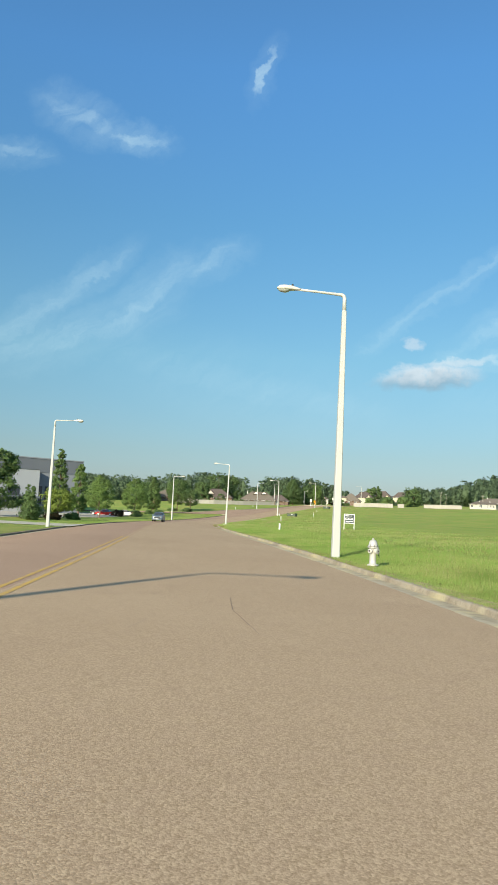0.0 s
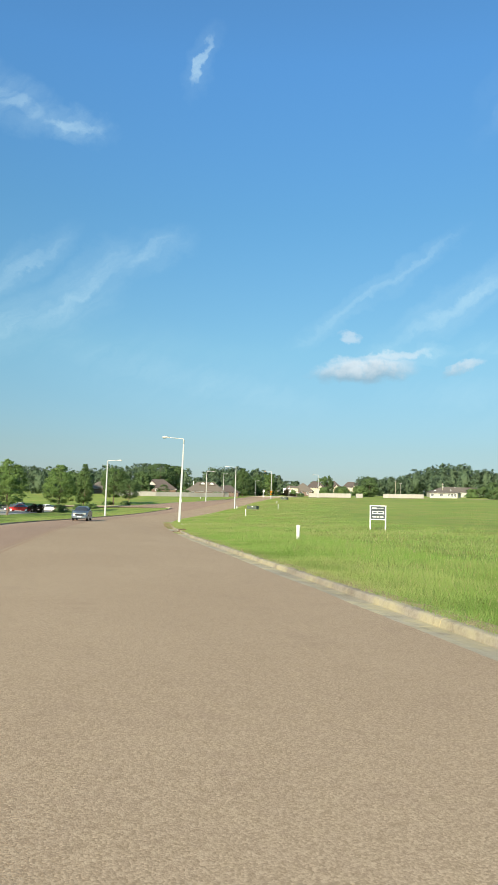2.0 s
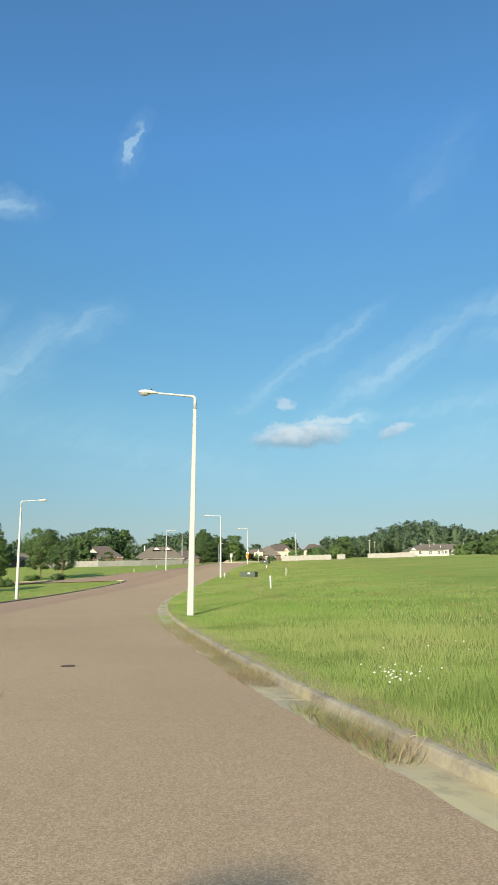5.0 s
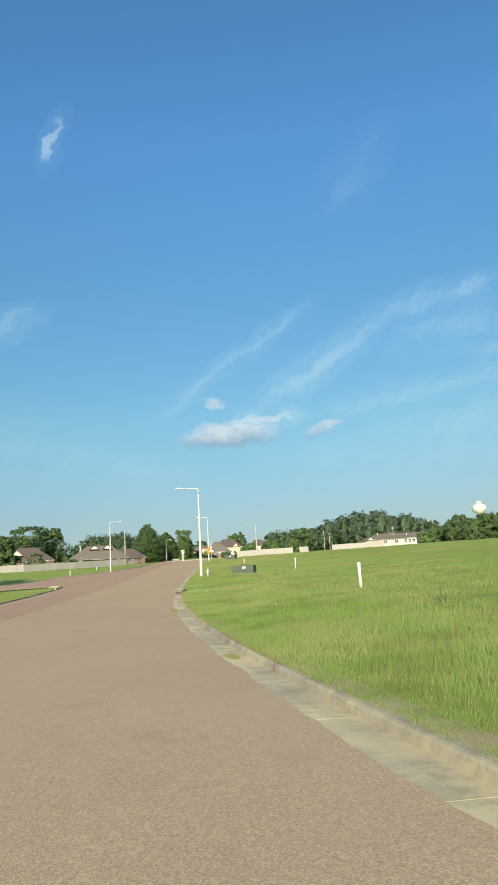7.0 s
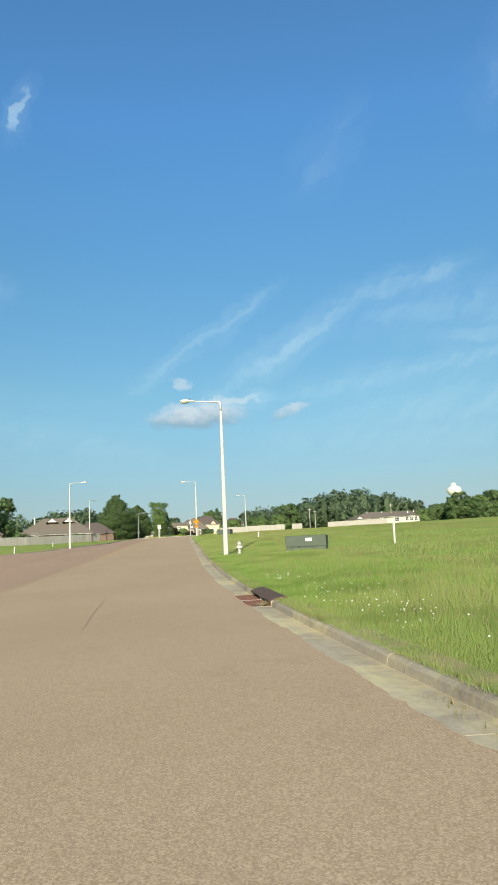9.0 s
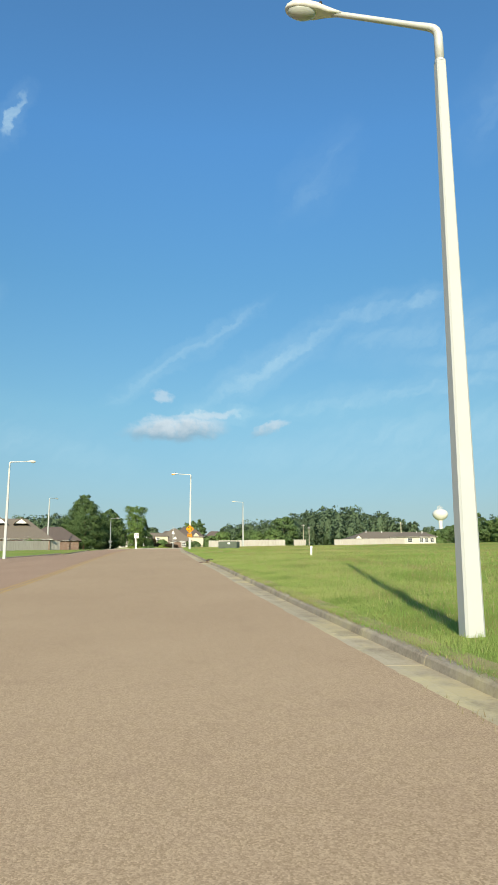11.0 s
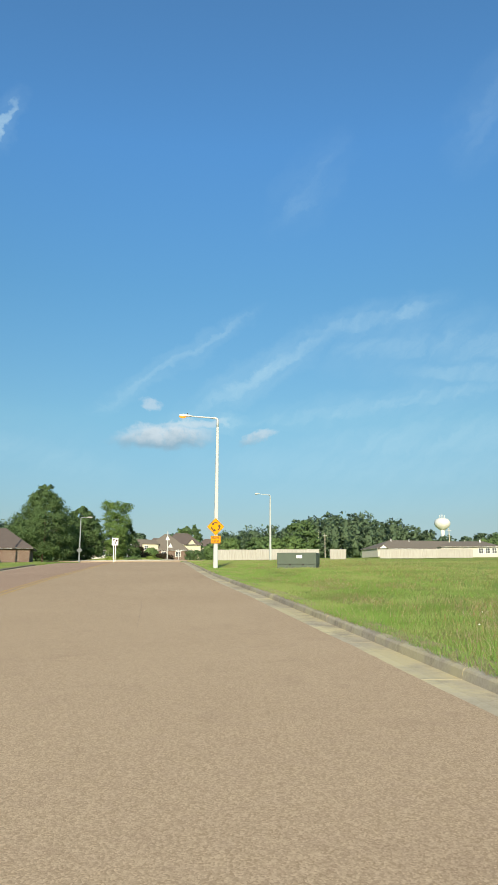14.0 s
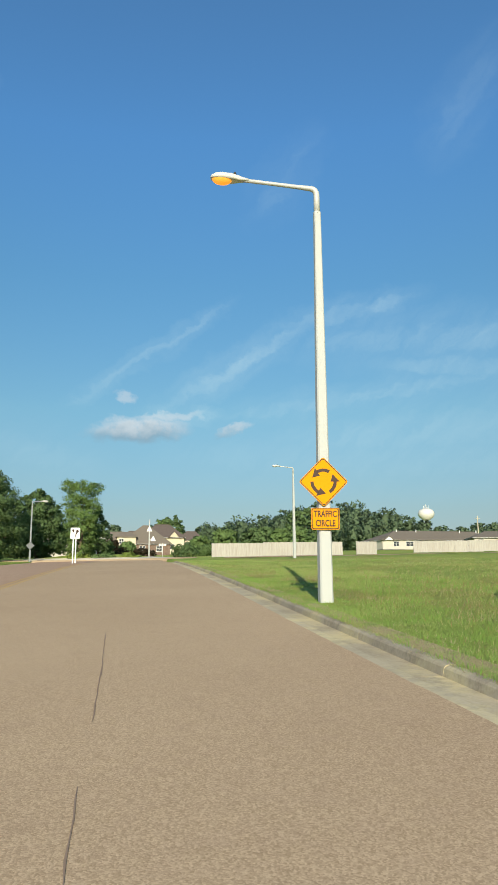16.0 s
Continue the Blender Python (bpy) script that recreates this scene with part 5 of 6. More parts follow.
def house(x, y, yaw, w, d, wall_h, rise, label, wall, roof, ridge=0.5, wins=(), sink=0.4, gables=(), chimneys=(), over=0.5):
    z = ground_z(x, y)
    t = thing("house", pose(x, y, z, 0, 0, yaw), label, "house", "houses behind the fences")
    k = 0.25
    for nm, a in (("wall_front", (-w / 2, w / 2, -d / 2, -d / 2 + k)), ("wall_back", (-w / 2, w / 2, d / 2 - k, d / 2)), ("wall_end", (-w / 2, -w / 2 + k, -d / 2 + k, d / 2 - k)), ("wall_end", (w / 2 - k, w / 2, -d / 2 + k, d / 2 - k))):
        part(nm, boxed(*a, -sink, wall_h), wall, t)
    part("roof", hip_roof(w, d, wall_h + 0.2, rise, over, ridge), roof, t)
    part("fascia", frame_ring(bmesh.new(), [(-w / 2 - over, -d / 2 - over), (w / 2 + over, -d / 2 - over), (w / 2 + over, d / 2 + over), (-w / 2 - over, d / 2 + over)], [(-w / 2, -d / 2), (w / 2, -d / 2), (w / 2, d / 2), (-w / 2, d / 2)], 0, 0.14), WHITE, t).matrix_basis = pose(0, 0, wall_h - 0.02, -90) @ Matrix.Diagonal((1, -1, -1, 1)) @ pose(0, -0.0, 0)
    for u, zz, ww, hh in wins:
        window_in(t, u, -d / 2, zz, ww, hh)
    for g in gables:
        gable(t, *g)
    for u, v in chimneys:
        part("vent_pipe", boxed(u - 0.12, u + 0.12, v - 0.12, v + 0.12, wall_h + rise * 0.5, wall_h + rise + 0.55), WHITE, t)
    return t


house(243.0, 433.5, -14.5, 49, 14, 2.6, 3.4, "long single-storey pale house with a grey-brown roof", OFFWHITE, ROOF, 0.65,
      [(-19.4, 0.7, 1.8, 1.5), (-14.3, 0.7, 2.8, 1.5), (-2.5, 0.8, 1.4, 1.3), (6, 0.8, 1.4, 1.3), (15, 0.8, 1.4, 1.3)],
      gables=((-22.6, -8.0, -2, 2.7, 3.2, 1.2, WHITE, ROOF, "white gable end"),), chimneys=((-16, -1.2), (-8.4, -1.2), (9, -1.2), (15.8, -1.2)))
house(186.5, 361.0, -40, 14, 10, 2.4, 1.5, "pale single-storey house with a grey-brown hipped roof", OFFWHITE, ROOF, 0.55,
      [(-5.6, 0.8, 1.2, 1.3), (-1.0, 0.8, 1.4, 1.3), (2.6, 0.8, 1.0, 1.3), (4.2, 0.8, 1.0, 1.3), (5.8, 0.8, 1.0, 1.3)], chimneys=((3, -1.2),))
brick_house = house(128.2, 421.5, -23.6, 12, 10, 2.6, 4.7, "brick house with a tall brown hipped roof", BRICK, ROOF, 0.1, [(3.4, 0.9, 1.3, 1.3), (-0.6, 0.9, 1.2, 1.3)],
                    gables=((-4.2, -6.8, -3, 1.9, 2.8, 1.1, WHITE, ROOF, "white porch gable"),))
for a in ((-10.0, -6.02, -4.4, -4.1, -0.4, 2.6), (-10.0, -6.02, 3.6, 3.9, -0.4, 2.6), (-10.3, -10.0, -4.4, 3.9, -0.4, 2.6)):
    part("wing_wall", boxed(*a), BRICK, brick_house)
part("wing_roof", hip_roof(7.5, 8.2, 2.8, 3.1, 0.4, 0.45, 0.2), ROOF, brick_house).matrix_basis = pose(-6.9, -0.3, 0)
part("dormer", boxed(-6.7, -2.2, -5.5, -1.5, 2.3, 4.35), CREAM, brick_house, "cream dormer wall")
part("dormer_roof", hip_roof(4.5, 4.2, 4.45, 1.2, 0.35, 0.5, 0.15), ROOF, brick_house).matrix_basis = pose(-4.45, -3.4, 0)
window_in(brick_house, -5.6, -5.5, 2.75, 1.0, 1.1)
part("porch_wall", boxed(-10.9, -9.5, -5.2, -4.42, -0.4, 4.3), WHITE, brick_house, "white porch front")
window_in(brick_house, -9.85, -5.2, 2.4, 0.5, 1.2)
house(54.5, 330, -14, 16.5, 12, 1.7, 4.1, "brick house with a big brown hipped roof", BRICK, ROOF, 0.42, [(-5, 0.9, 1.3, 1.2), (4, 0.9, 1.3, 1.2)],
      gables=((-1.2, -3.3, 0, 4.9, 2.2, 0.9, WHITE, ROOF, "white dormer gable"), (2.6, -3.3, 0, 4.9, 2.2, 0.9, WHITE, ROOF, "white dormer gable")), chimneys=((-5.5, 0),))
house(35, 341, -10, 16, 12, 1.8, 4.2, "brick house with a dark brown hipped roof", BRICK, ROOF_DARK, 0.3, [(0, 0.9, 1.3, 1.2)],
      gables=((-2.5, -5.2, 0, 3.6, 3.4, 1.6, OFFWHITE, ROOF_DARK, "pale gable"),))
house(66, 341, -16, 11, 9, 1.9, 3.0, "brick house beside a large tree", BRICK, ROOF_DARK, 0.3, [(0, 0.9, 1.2, 1.2)])
house(14, 345, -5, 18, 12, 1.9, 3.8, "brick house with a brown hipped roof", BRICK, ROOF, 0.35)
for x, y, yaw, w, h, r, wall in ((190, 578, -28, 12, 6.4, 4.6, OFFWHITE), (200, 566, -14, 12, 6.2, 4.8, CREAM), (209, 590, -40, 12, 6.6, 5.0, OFFWHITE), (240, 612, -20, 12, 6.0, 4.6, CREAM), (146, 450, -20, 12, 4.6, 4.0, CREAM), (112, 440, -12, 12, 3.2, 3.2, OFFWHITE), (219, 574, -22, 13, 6.0, 4.6, CREAM), (229, 596, -30, 13, 6.4, 4.8, OFFWHITE)):
    house(x, y, yaw, w, 10, h, r, ("cream" if wall == CREAM else "pale") + " two-storey house with a dark brown roof among trees", wall, ROOF_DARK, 0.35, [(-3, 1.4, 1.2, 1.4), (2.5, 1.4, 1.2, 1.4)],
          gables=((3.0, -5.4, 0, h + 0.1, 3.0, 1.7, CREAM, ROOF_DARK, "cream gable"),))


# ---- office building beside the car park ----
def office():
    t = thing("office_building", pose(-17.5, 197, ground_z(-20, 195), 0, 0, 27), "large grey tilt-up concrete office building", "office building")
    part("main_wall", boxed(-95, 0, 0, 40, -2.5, 13.2), TILT_UP, t)
    part("upper_band", boxed(-95.2, 0.15, -0.15, 40.2, 10.6, 14.2), TILT_DARK, t, "dark grey upper wall band")
    part("parapet", boxed(-95.4, 0.3, -0.3, 40.3, 14.2, 14.5), TILT_UP, t)
    part("entrance_block", boxed(-60, -13.5, -5, -0.02, -2.5, 11.0), TILT_LIGHT, t, "pale projecting front block")
    part("entrance_coping", boxed(-60.2, -13.3, -5.2, -0.02, 11.0, 11.25), TILT_DARK, t)
    for k in range(6):
        x = -11.5 + k * 1.95
        f = boxed(x - 0.65, x + 0.65, -0.06, 0.1, 2.2, 7.0)
        w = part("window", f, TILT_DARK, t, "dark window frame")
        part("pane", boxed(x - 0.55, x + 0.55, -0.09, -0.05, 2.3, 6.9), GLASS, w)
    for k in range(7):
        x = -56 + k * 6
        w = part("window", boxed(x - 1.6, x + 1.6, -5.08, -4.9, 1.0, 6.5), TILT_DARK, t, "dark window frame")
        part("pane", boxed(x - 1.5, x + 1.5, -5.12, -5.07, 1.1, 6.4), GLASS, w)
    part("canopy", boxed(-26, -14, -8, -5.02, 3.6, 4.1), TILT_DARK, t)


office()


# ---- vehicles ----
def car(x, y, z, yaw, paint, label, L=4.6, W=1.82, H=1.66, suv=True):
    t = thing("car", pose(x, y, z, 0, 0, yaw), label, "car")
    half = W / 2
    if suv:
        low = [(-L / 2, 0.45), (-L / 2 + 0.06, 0.95), (-L / 2 + 0.2, 1.08), (-L / 2 + 0.8, 1.1), (L / 2 - 1.25, 1.1), (L / 2 - 0.35, 0.95), (L / 2 - 0.08, 0.78), (L / 2, 0.5), (L / 2 - 0.1, 0.28), (-L / 2 + 0.12, 0.28)]
        top = [(-L / 2 + 0.22, 1.08), (-L / 2 + 0.5, H - 0.08), (-L / 2 + 0.8, H), (0.1, H), (0.5, H - 0.07), (L / 2 - 1.05, 1.06)]
    else:
        low = [(-L / 2, 0.45), (-L / 2 + 0.05, 0.85), (-L / 2 + 0.3, 0.95), (-L / 2 + 1.0, 0.98), (L / 2 - 1.4, 0.96), (L / 2 - 0.4, 0.82), (L / 2 - 0.08, 0.68), (L / 2, 0.45), (L / 2 - 0.1, 0.24), (-L / 2 + 0.12, 0.24)]
        top = [(-L / 2 + 0.75, 0.96), (-L / 2 + 1.35, H - 0.05), (-L / 2 + 1.8, H), (0.1, H), (0.45, H - 0.06), (L / 2 - 1.35, 0.95)]

    def hull(prof, w0, w1, zlo, zhi, y_in=0.0):
        bm = bmesh.new()
        rings = []
        for k in (-1, -0.93, -0.75, -0.4, 0.4, 0.75, 0.93, 1):
            ring = []
            for px, pz in prof:
                f = (pz - zlo) / (zhi - zlo)
                w = w0 + (w1 - w0) * max(0, min(1, f))
                ring.append(bm.verts.new((px * (1 - 0.07 * abs(k) ** 3), k * w, pz - (0.07 * abs(k) ** 4 if pz > 0.6 else 0))))
            rings.append(ring)
        n = len(prof)
        for a, b in zip(rings, rings[1:]):
            for i in range(n):
                bm.faces.new((a[i], a[(i + 1) % n], b[(i + 1) % n], b[i]))
        bm.faces.new(rings[0]), bm.faces.new(rings[-1][::-1])
        bmesh.ops.recalc_face_normals(bm, faces=bm.faces)
        return bm

    body = part("body", hull(low, half, half, 0.2, 1.1), paint, t)
    part("cabin_glass", hull(top, half - 0.04, half - 0.3, 1.0, H), GLASS, t, "dark tinted windows")
    roofp = [(top[1][0] - 0.03, top[1][1]), (top[2][0], H + 0.02), (top[3][0], H + 0.02), (top[4][0] + 0.03, top[4][1]), (top[4][0] - 0.05, H - 0.1), (top[1][0] + 0.05, H - 0.1)]
    part("roof", hull(roofp, half - 0.26, half - 0.29, H - 0.2, H), paint, t)
    for px in (top[2][0] + 0.5, 0.3):
        for k in (-1, 1):
            part("pillar", tube(bmesh.new(), [(px, k * (half - 0.045), 1.05), (px - 0.12, k * (half - 0.285), H - 0.06)], [0.035, 0.03], 6), paint, t)
    for px in (-L / 2 + 0.85, L / 2 - 0.9):
        for k in (-1, 1):
            r = 0.345 if suv else 0.32
            m = pose(px, k * (half - 0.1), r, 90 * k, 0, 0)
            wh = part("wheel", lathe(bmesh.new(), [(r * 0.7, -0.12), (r, -0.09), (r, 0.09), (r * 0.7, 0.12)], 20, m), TYRE, t, "black tyre")
            part("rim", lathe(bmesh.new(), [(r * 0.66, -0.125), (r * 0.6, -0.105), (r * 0.2, -0.115), (r * 0.1, -0.125)], 12, m), ALU, wh, "alloy rim")
    for k in (-1, 1):
        part("headlight", boxed(L / 2 - 0.42, L / 2 - 0.06, k * (half - 0.32) - 0.18, k * (half - 0.32) + 0.18, 0.68, 0.84, bevel=0.03), LENS, t, "clear headlight")
        part("tail_light", boxed(-L / 2 - 0.01, -L / 2 + 0.14, k * (half - 0.18) - 0.12, k * (half - 0.18) + 0.12, 0.75, 1.0, bevel=0.02), RED, t, "red tail light")
        part("mirror", boxed(0.62, 0.8, k * (half + 0.1) - 0.09, k * (half + 0.1) + 0.09, 1.02, 1.17, bevel=0.03), paint, t)
    part("grille", boxed(L / 2 - 0.1, L / 2 + 0.005, -0.45, 0.45, 0.55, 0.72), TYRE, t, "dark grille")
    part("bumper", boxed(L / 2 - 0.14, L / 2 + 0.03, -half + 0.12, half - 0.12, 0.3, 0.48, bevel=0.03), paint, t)
    part("number_plate", boxed(L / 2 + 0.03, L / 2 + 0.045, -0.22, 0.22, 0.4, 0.5), WHITE, t)
    return t


cs = 110.5
cxx, cyy, czz = on_road(cs, -1.35)
_, _, cnx, cny = along(cs)
car(cxx, cyy, czz, math.degrees(math.atan2(cny, cnx)) - 90, CAR_SILVER, "silver-blue sport utility car driving on the road", L=4.3, W=1.66, H=1.52)
for x, y, yaw, paint, label, suv in ((-9.6, 178, 172, RED, "bright red sedan parked beside clipped bushes", False), (-11.2, 185, 168, CAR_DARK, "dark sport utility car parked on concrete", True), (-5.2, 190, 172, CAR_WHITE, "white sedan parked beside a young tree", False)):
    car(x, y, ground_z(x, y) + 0.07, yaw, paint, label, suv=suv, H=1.85 if suv else 1.45, L=4.9 if suv else 4.7)


# ---- trees ----
def leaf_cloud(r, n, h0, h1, radius, clumps, size, droop=0.0, spread=0.24):
    """Leaf quads gathered in clumps inside a crown whose radius follows radius(t), t from 0 at its foot to 1 at its top."""
    t = r.uniform(0.0, 0.96, clumps * 3)
    keep = r.uniform(0, 1, clumps * 3) < np.array([0.25 + radius(v) / max(0.1, max(radius(q) for q in (0.1, 0.3, 0.5, 0.7)))  for v in t])
    t = t[keep][:clumps]
    k = len(t)
    R = np.array([radius(v) for v in t])
    a = r.uniform(0, 2 * np.pi, k)
    f = np.sqrt(r.uniform(0.12, 1.0, k))
    c = np.stack([np.cos(a) * R * f, np.sin(a) * R * f, h0 + (h1 - h0) * t - droop * f * R], -1)
    cr = spread * (0.35 + 0.65 * R) + 0.12
    w = r.integers(0, k, n)
    o = r.normal(0, 1, (n, 3))
    o /= np.linalg.norm(o, axis=1, keepdims=True)
    p = c[w] + o * (cr[w] * r.uniform(0.1, 1.2, n))[:, None] * np.array([1.15, 1.15, 0.75])
    nrm = o * 0.7 + r.normal(0, 0.5, (n, 3)) + np.array([0, 0, 0.35])
    nrm /= np.linalg.norm(nrm, axis=1, keepdims=True)
    u = np.cross(nrm, r.normal(0, 1, (n, 3)))
    u /= np.linalg.norm(u, axis=1, keepdims=True) + 1e-9
    v = np.cross(nrm, u)
    s = (1.45 * size * r.uniform(0.6, 1.25, n))[:, None]
    axis = p - np.array([0, 0, h0 + 0.45 * (h1 - h0)])
    axis /= np.linalg.norm(axis, axis=1, keepdims=True) + 1e-9
    body = 0.6 * o + 0.6 * axis + np.array([0, 0, 0.25])
    body /= np.linalg.norm(body, axis=1, keepdims=True) + 1e-9
    q = np.stack([p - u * s, p - v * s * 0.62, p + u * s, p + v * s * 0.62], 1).reshape(-1, 3)
    return q, np.arange(n * 4).reshape(n, 4), c, np.repeat(body, 4, axis=0)


PROFILE = {
    "round": lambda t: math.sqrt(max(0, 1 - (1.9 * t - 0.9) ** 2 / 1.01)) * 0.98 + 0.02,
    "oval": lambda t: (math.sin(math.pi * min(1, t * 0.92 + 0.08) ** 0.8)) ** 0.7 if t < 0.99 else 0.05,
    "cone": lambda t: max(0.04, (1 - t) ** 0.8) * (0.75 + 0.25 * min(1, t * 6)),
    "oak": lambda t: (0.82 + 0.18 * math.sin(t * 9)) * math.sqrt(max(0.01, 1 - max(0, (t - 0.22) / 0.8) ** 1.7)) * min(1, 0.72 + t * 1.6),
    "broad": lambda t: min(1.0, (max(0.0, 1.0 - t) / 0.66) ** 0.8) * min(1, 0.66 + 1.3 * t) * (0.94 + 0.06 * math.sin(t * 27)) + 0.03,
    "spire": lambda t: max(0.05, (1 - t) ** 0.6) * min(1, 0.55 + 1.8 * t),
    "vase": lambda t: (0.6 + 0.4 * t) if t < 0.93 else 0.85,
}


def tree(x, y, h, w, style, leaf, label, foot=0.18, n=2600, size=0.16, clumps=90, seed=1, name="tree", trunk_r=None):
    r = np.random.default_rng(seed)
    t = thing(name, pose(x, y, ground_z(x, y) - 0.05), label, "tree" if name == "tree" else "shrub")
    prof = PROFILE[style]
    q, f, c, body = leaf_cloud(r, n, h * foot, h, lambda v: prof(v) * w / 2, clumps, size)
    tr = trunk_r or 0.012 * h + 0.03
    bm = bmesh.new()
    bend = r.normal(0, 0.012 * h, (5, 2))
    spine = [(0, 0, -0.2)] + [(bend[i][0], bend[i][1], h * z) for i, z in enumerate((0.12, 0.3, 0.5, 0.72, 0.9))]
    tube(bm, spine, [tr * 1.25, tr, tr * 0.8, tr * 0.55, tr * 0.3, tr * 0.12], 8)
    for k in r.choice(len(c), min(len(c), 16), replace=False):
        e = Vector(c[k])
        z0 = max(h * foot * 0.8, e.z - 0.4 * math.hypot(e.x, e.y) - 0.3)
        b = Vector((0, 0, min(z0, h * 0.85)))
        mid = b.lerp(e, 0.5) + Vector((0, 0, 0.08 * (e - b).length))
        tube(bm, [b, mid, e], [tr * 0.38, tr * 0.24, tr * 0.08], 5)
    part("trunk", bm, BARK, t)
    fast_mesh("crown", q, f, leaf, t, body=body)
    return t


TREES = [
    (-18.4, 155, 15.2, 5.0, "spire", LEAF, "tall narrow green tree before the office", 0.06, 14000, 0.105, 260),
    (-15.0, 166, 12.4, 5.6, "spire", LEAF_YOUNG, "upright young tree beside the car park", 0.1, 12000, 0.105, 230),
    (-9.4, 152, 9.3, 6.2, "oval", LEAF_YOUNG, "young broad tree on the mown verge", 0.22, 11000, 0.09, 170),
    (-13.0, 110, 4.7, 5.4, "round", LEAF_LIME, "small lime-green tree with a thin trunk", 0.3, 4500, 0.095, 110),
    (-2.4, 187, 10.2, 7.0, "oval", LEAF_YOUNG, "young broad tree beside the parked cars", 0.2, 12000, 0.095, 170),
    (2.8, 213.6, 11.6, 5.6, "spire", LEAF, "young upright tree with a pointed crown", 0.14, 13000, 0.095, 220),
    (11.3, 240, 11.6, 8.0, "round", LEAF, "loose open tree with grey-green leaves", 0.22, 12000, 0.095, 170),
    (15.6, 238, 7.6, 6.4, "round", LEAF_DARK, "small spreading dark green tree", 0.28, 9000, 0.085, 140),
    (-23.0, 113, 10.6, 9.6, "oak", LEAF, "large leafy tree before the office", 0.12, 9000, 0.15, 170),
    (-14.6, 95, 4.6, 2.2, "cone", LEAF_DARK, "dark clipped conical evergreen", 0.02, 2600, 0.09, 120),
    (-15.6, 98, 4.9, 2.2, "cone", LEAF_DARK, "dark clipped conical evergreen", 0.02, 2600, 0.09, 120),
    (-14.6, 113, 5.0, 3.0, "cone", LEAF_DARK, "dark conical evergreen before an office", 0.02, 2600, 0.1, 120),
    (76.8, 355.5, 13.9, 12.8, "broad", LEAF_DARK, "large dense dark green tree reaching low", 0.07, 46000, 0.10, 520),
    (87.5, 369, 11.5, 11.0, "broad", LEAF_DARK, "dense dark green tree behind a lamp", 0.05, 16000, 0.16, 260),
    (89.0, 353.0, 11.0, 5.6, "vase", LEAF_YOUNG, "tall airy light-green tree on the island", 0.07, 22000, 0.08, 330),
    (92.6, 356.0, 7.6, 5.2, "cone", LEAF_DARK, "dark evergreen on the circle island", 0.03, 5000, 0.14, 150),
]
for i, (x, y, h, w, st, lf, lab, foot, n, size, cl) in enumerate(TREES):
    tree(x, y, h, w, st, lf, lab, foot, n, size, cl, 11 + i)

for i, (x, y, h, w, lf, lab) in enumerate(((-6.2, 175, 1.7, 3.2, LEAF_RED, "dark plum-leaved clipped shrub by a red car"), (-1.8, 183, 1.6, 3.0, LEAF_DARK, "dark clipped shrub at a tree's foot"), (-11.4, 117, 1.1, 2.4, LEAF, "round clipped green shrub on the verge"),
                                           (-13.6, 109, 1.0, 2.2, LEAF_RED, "low brown-leaved shrub on the verge"), (-16.0, 104, 2.0, 4.0, LEAF_DARK, "dark clipped shrub group"), (4.2, 212, 1.3, 4.0, LEAF, "low green shrub bed under a tree"), (1.4, 211, 1.2, 2.4, LEAF_DARK, "low dark shrub under a tree"), (9.6, 240, 1.2, 3.6, LEAF, "low green shrub bed under a tree"),
                                           (14.6, 235, 1.3, 3.0, LEAF_DARK, "low dark shrub under a tree"), (88.6, 352.4, 0.9, 3.2, LEAF_LIME, "weedy light-green plants on the island"), (91.4, 351.2, 0.8, 3.4, LEAF, "weedy plants on the island"), (95.4, 351.4, 0.9, 2.6, LEAF_LIME, "weedy light-green plants on the island"),
                                           (102.5, 373.4, 1.7, 4.4, LEAF_RED, "dark hedge beyond the circle"), (106.5, 372.0, 1.5, 4.0, LEAF_RED, "dark hedge beyond the circle"), (116.0, 368.0, 1.9, 3.4, LEAF, "green shrubs beyond the circle"), (105.0, 353.6, 2.0, 3.6, LEAF_DARK, "clipped green hedge at the fence end"),
                                           (44, 318, 2.4, 4.5, LEAF_DARK, "dark shrub behind a fence"), (58, 323, 2.2, 3.6, LEAF, "green shrub behind a fence"), (34, 311, 4.6, 5.2, LEAF, "tall green shrub behind a fence"))):
    tree(x, y, h, w, "round", lf, lab, 0.0, 1500, 0.1 if y < 300 else 0.13, 60, 80 + i, "shrub", 0.04)


def crown_mass(r, h, w, st, rings=6, sides=8):
    """The lumpy inner body of a far crown, on which its leaves sit."""
    t = np.linspace(0.02, 0.8, rings)
    a = np.linspace(0, 2 * np.pi, sides, endpoint=False)
    rad = np.array([st(v) for v in t])[:, None] * w * 0.21 * r.uniform(0.7, 1.2, (rings, sides))
    q = np.stack([np.cos(a) * rad, np.sin(a) * rad, h * (t[:, None] + r.normal(0, 0.02, (rings, sides)))], -1)
    body = q - np.array([0, 0, 0.45 * h])
    body = body / (np.linalg.norm(body, axis=2, keepdims=True) + 1e-9) + r.normal(0, 0.25, q.shape)
    i = np.arange(rings * sides).reshape(rings, sides)
    j = np.roll(i, -1, axis=1)
    f = np.stack([i[:-1], j[:-1], j[1:], i[1:]], -1).reshape(-1, 4)
    cap = i[-1]
    f = np.concatenate([f, [[cap[0], cap[1], cap[2], cap[3]], [cap[0], cap[3], cap[4], cap[7]], [cap[4], cap[5], cap[6], cap[7]]]])
    return q.reshape(-1, 3), f, body.reshape(-1, 3)


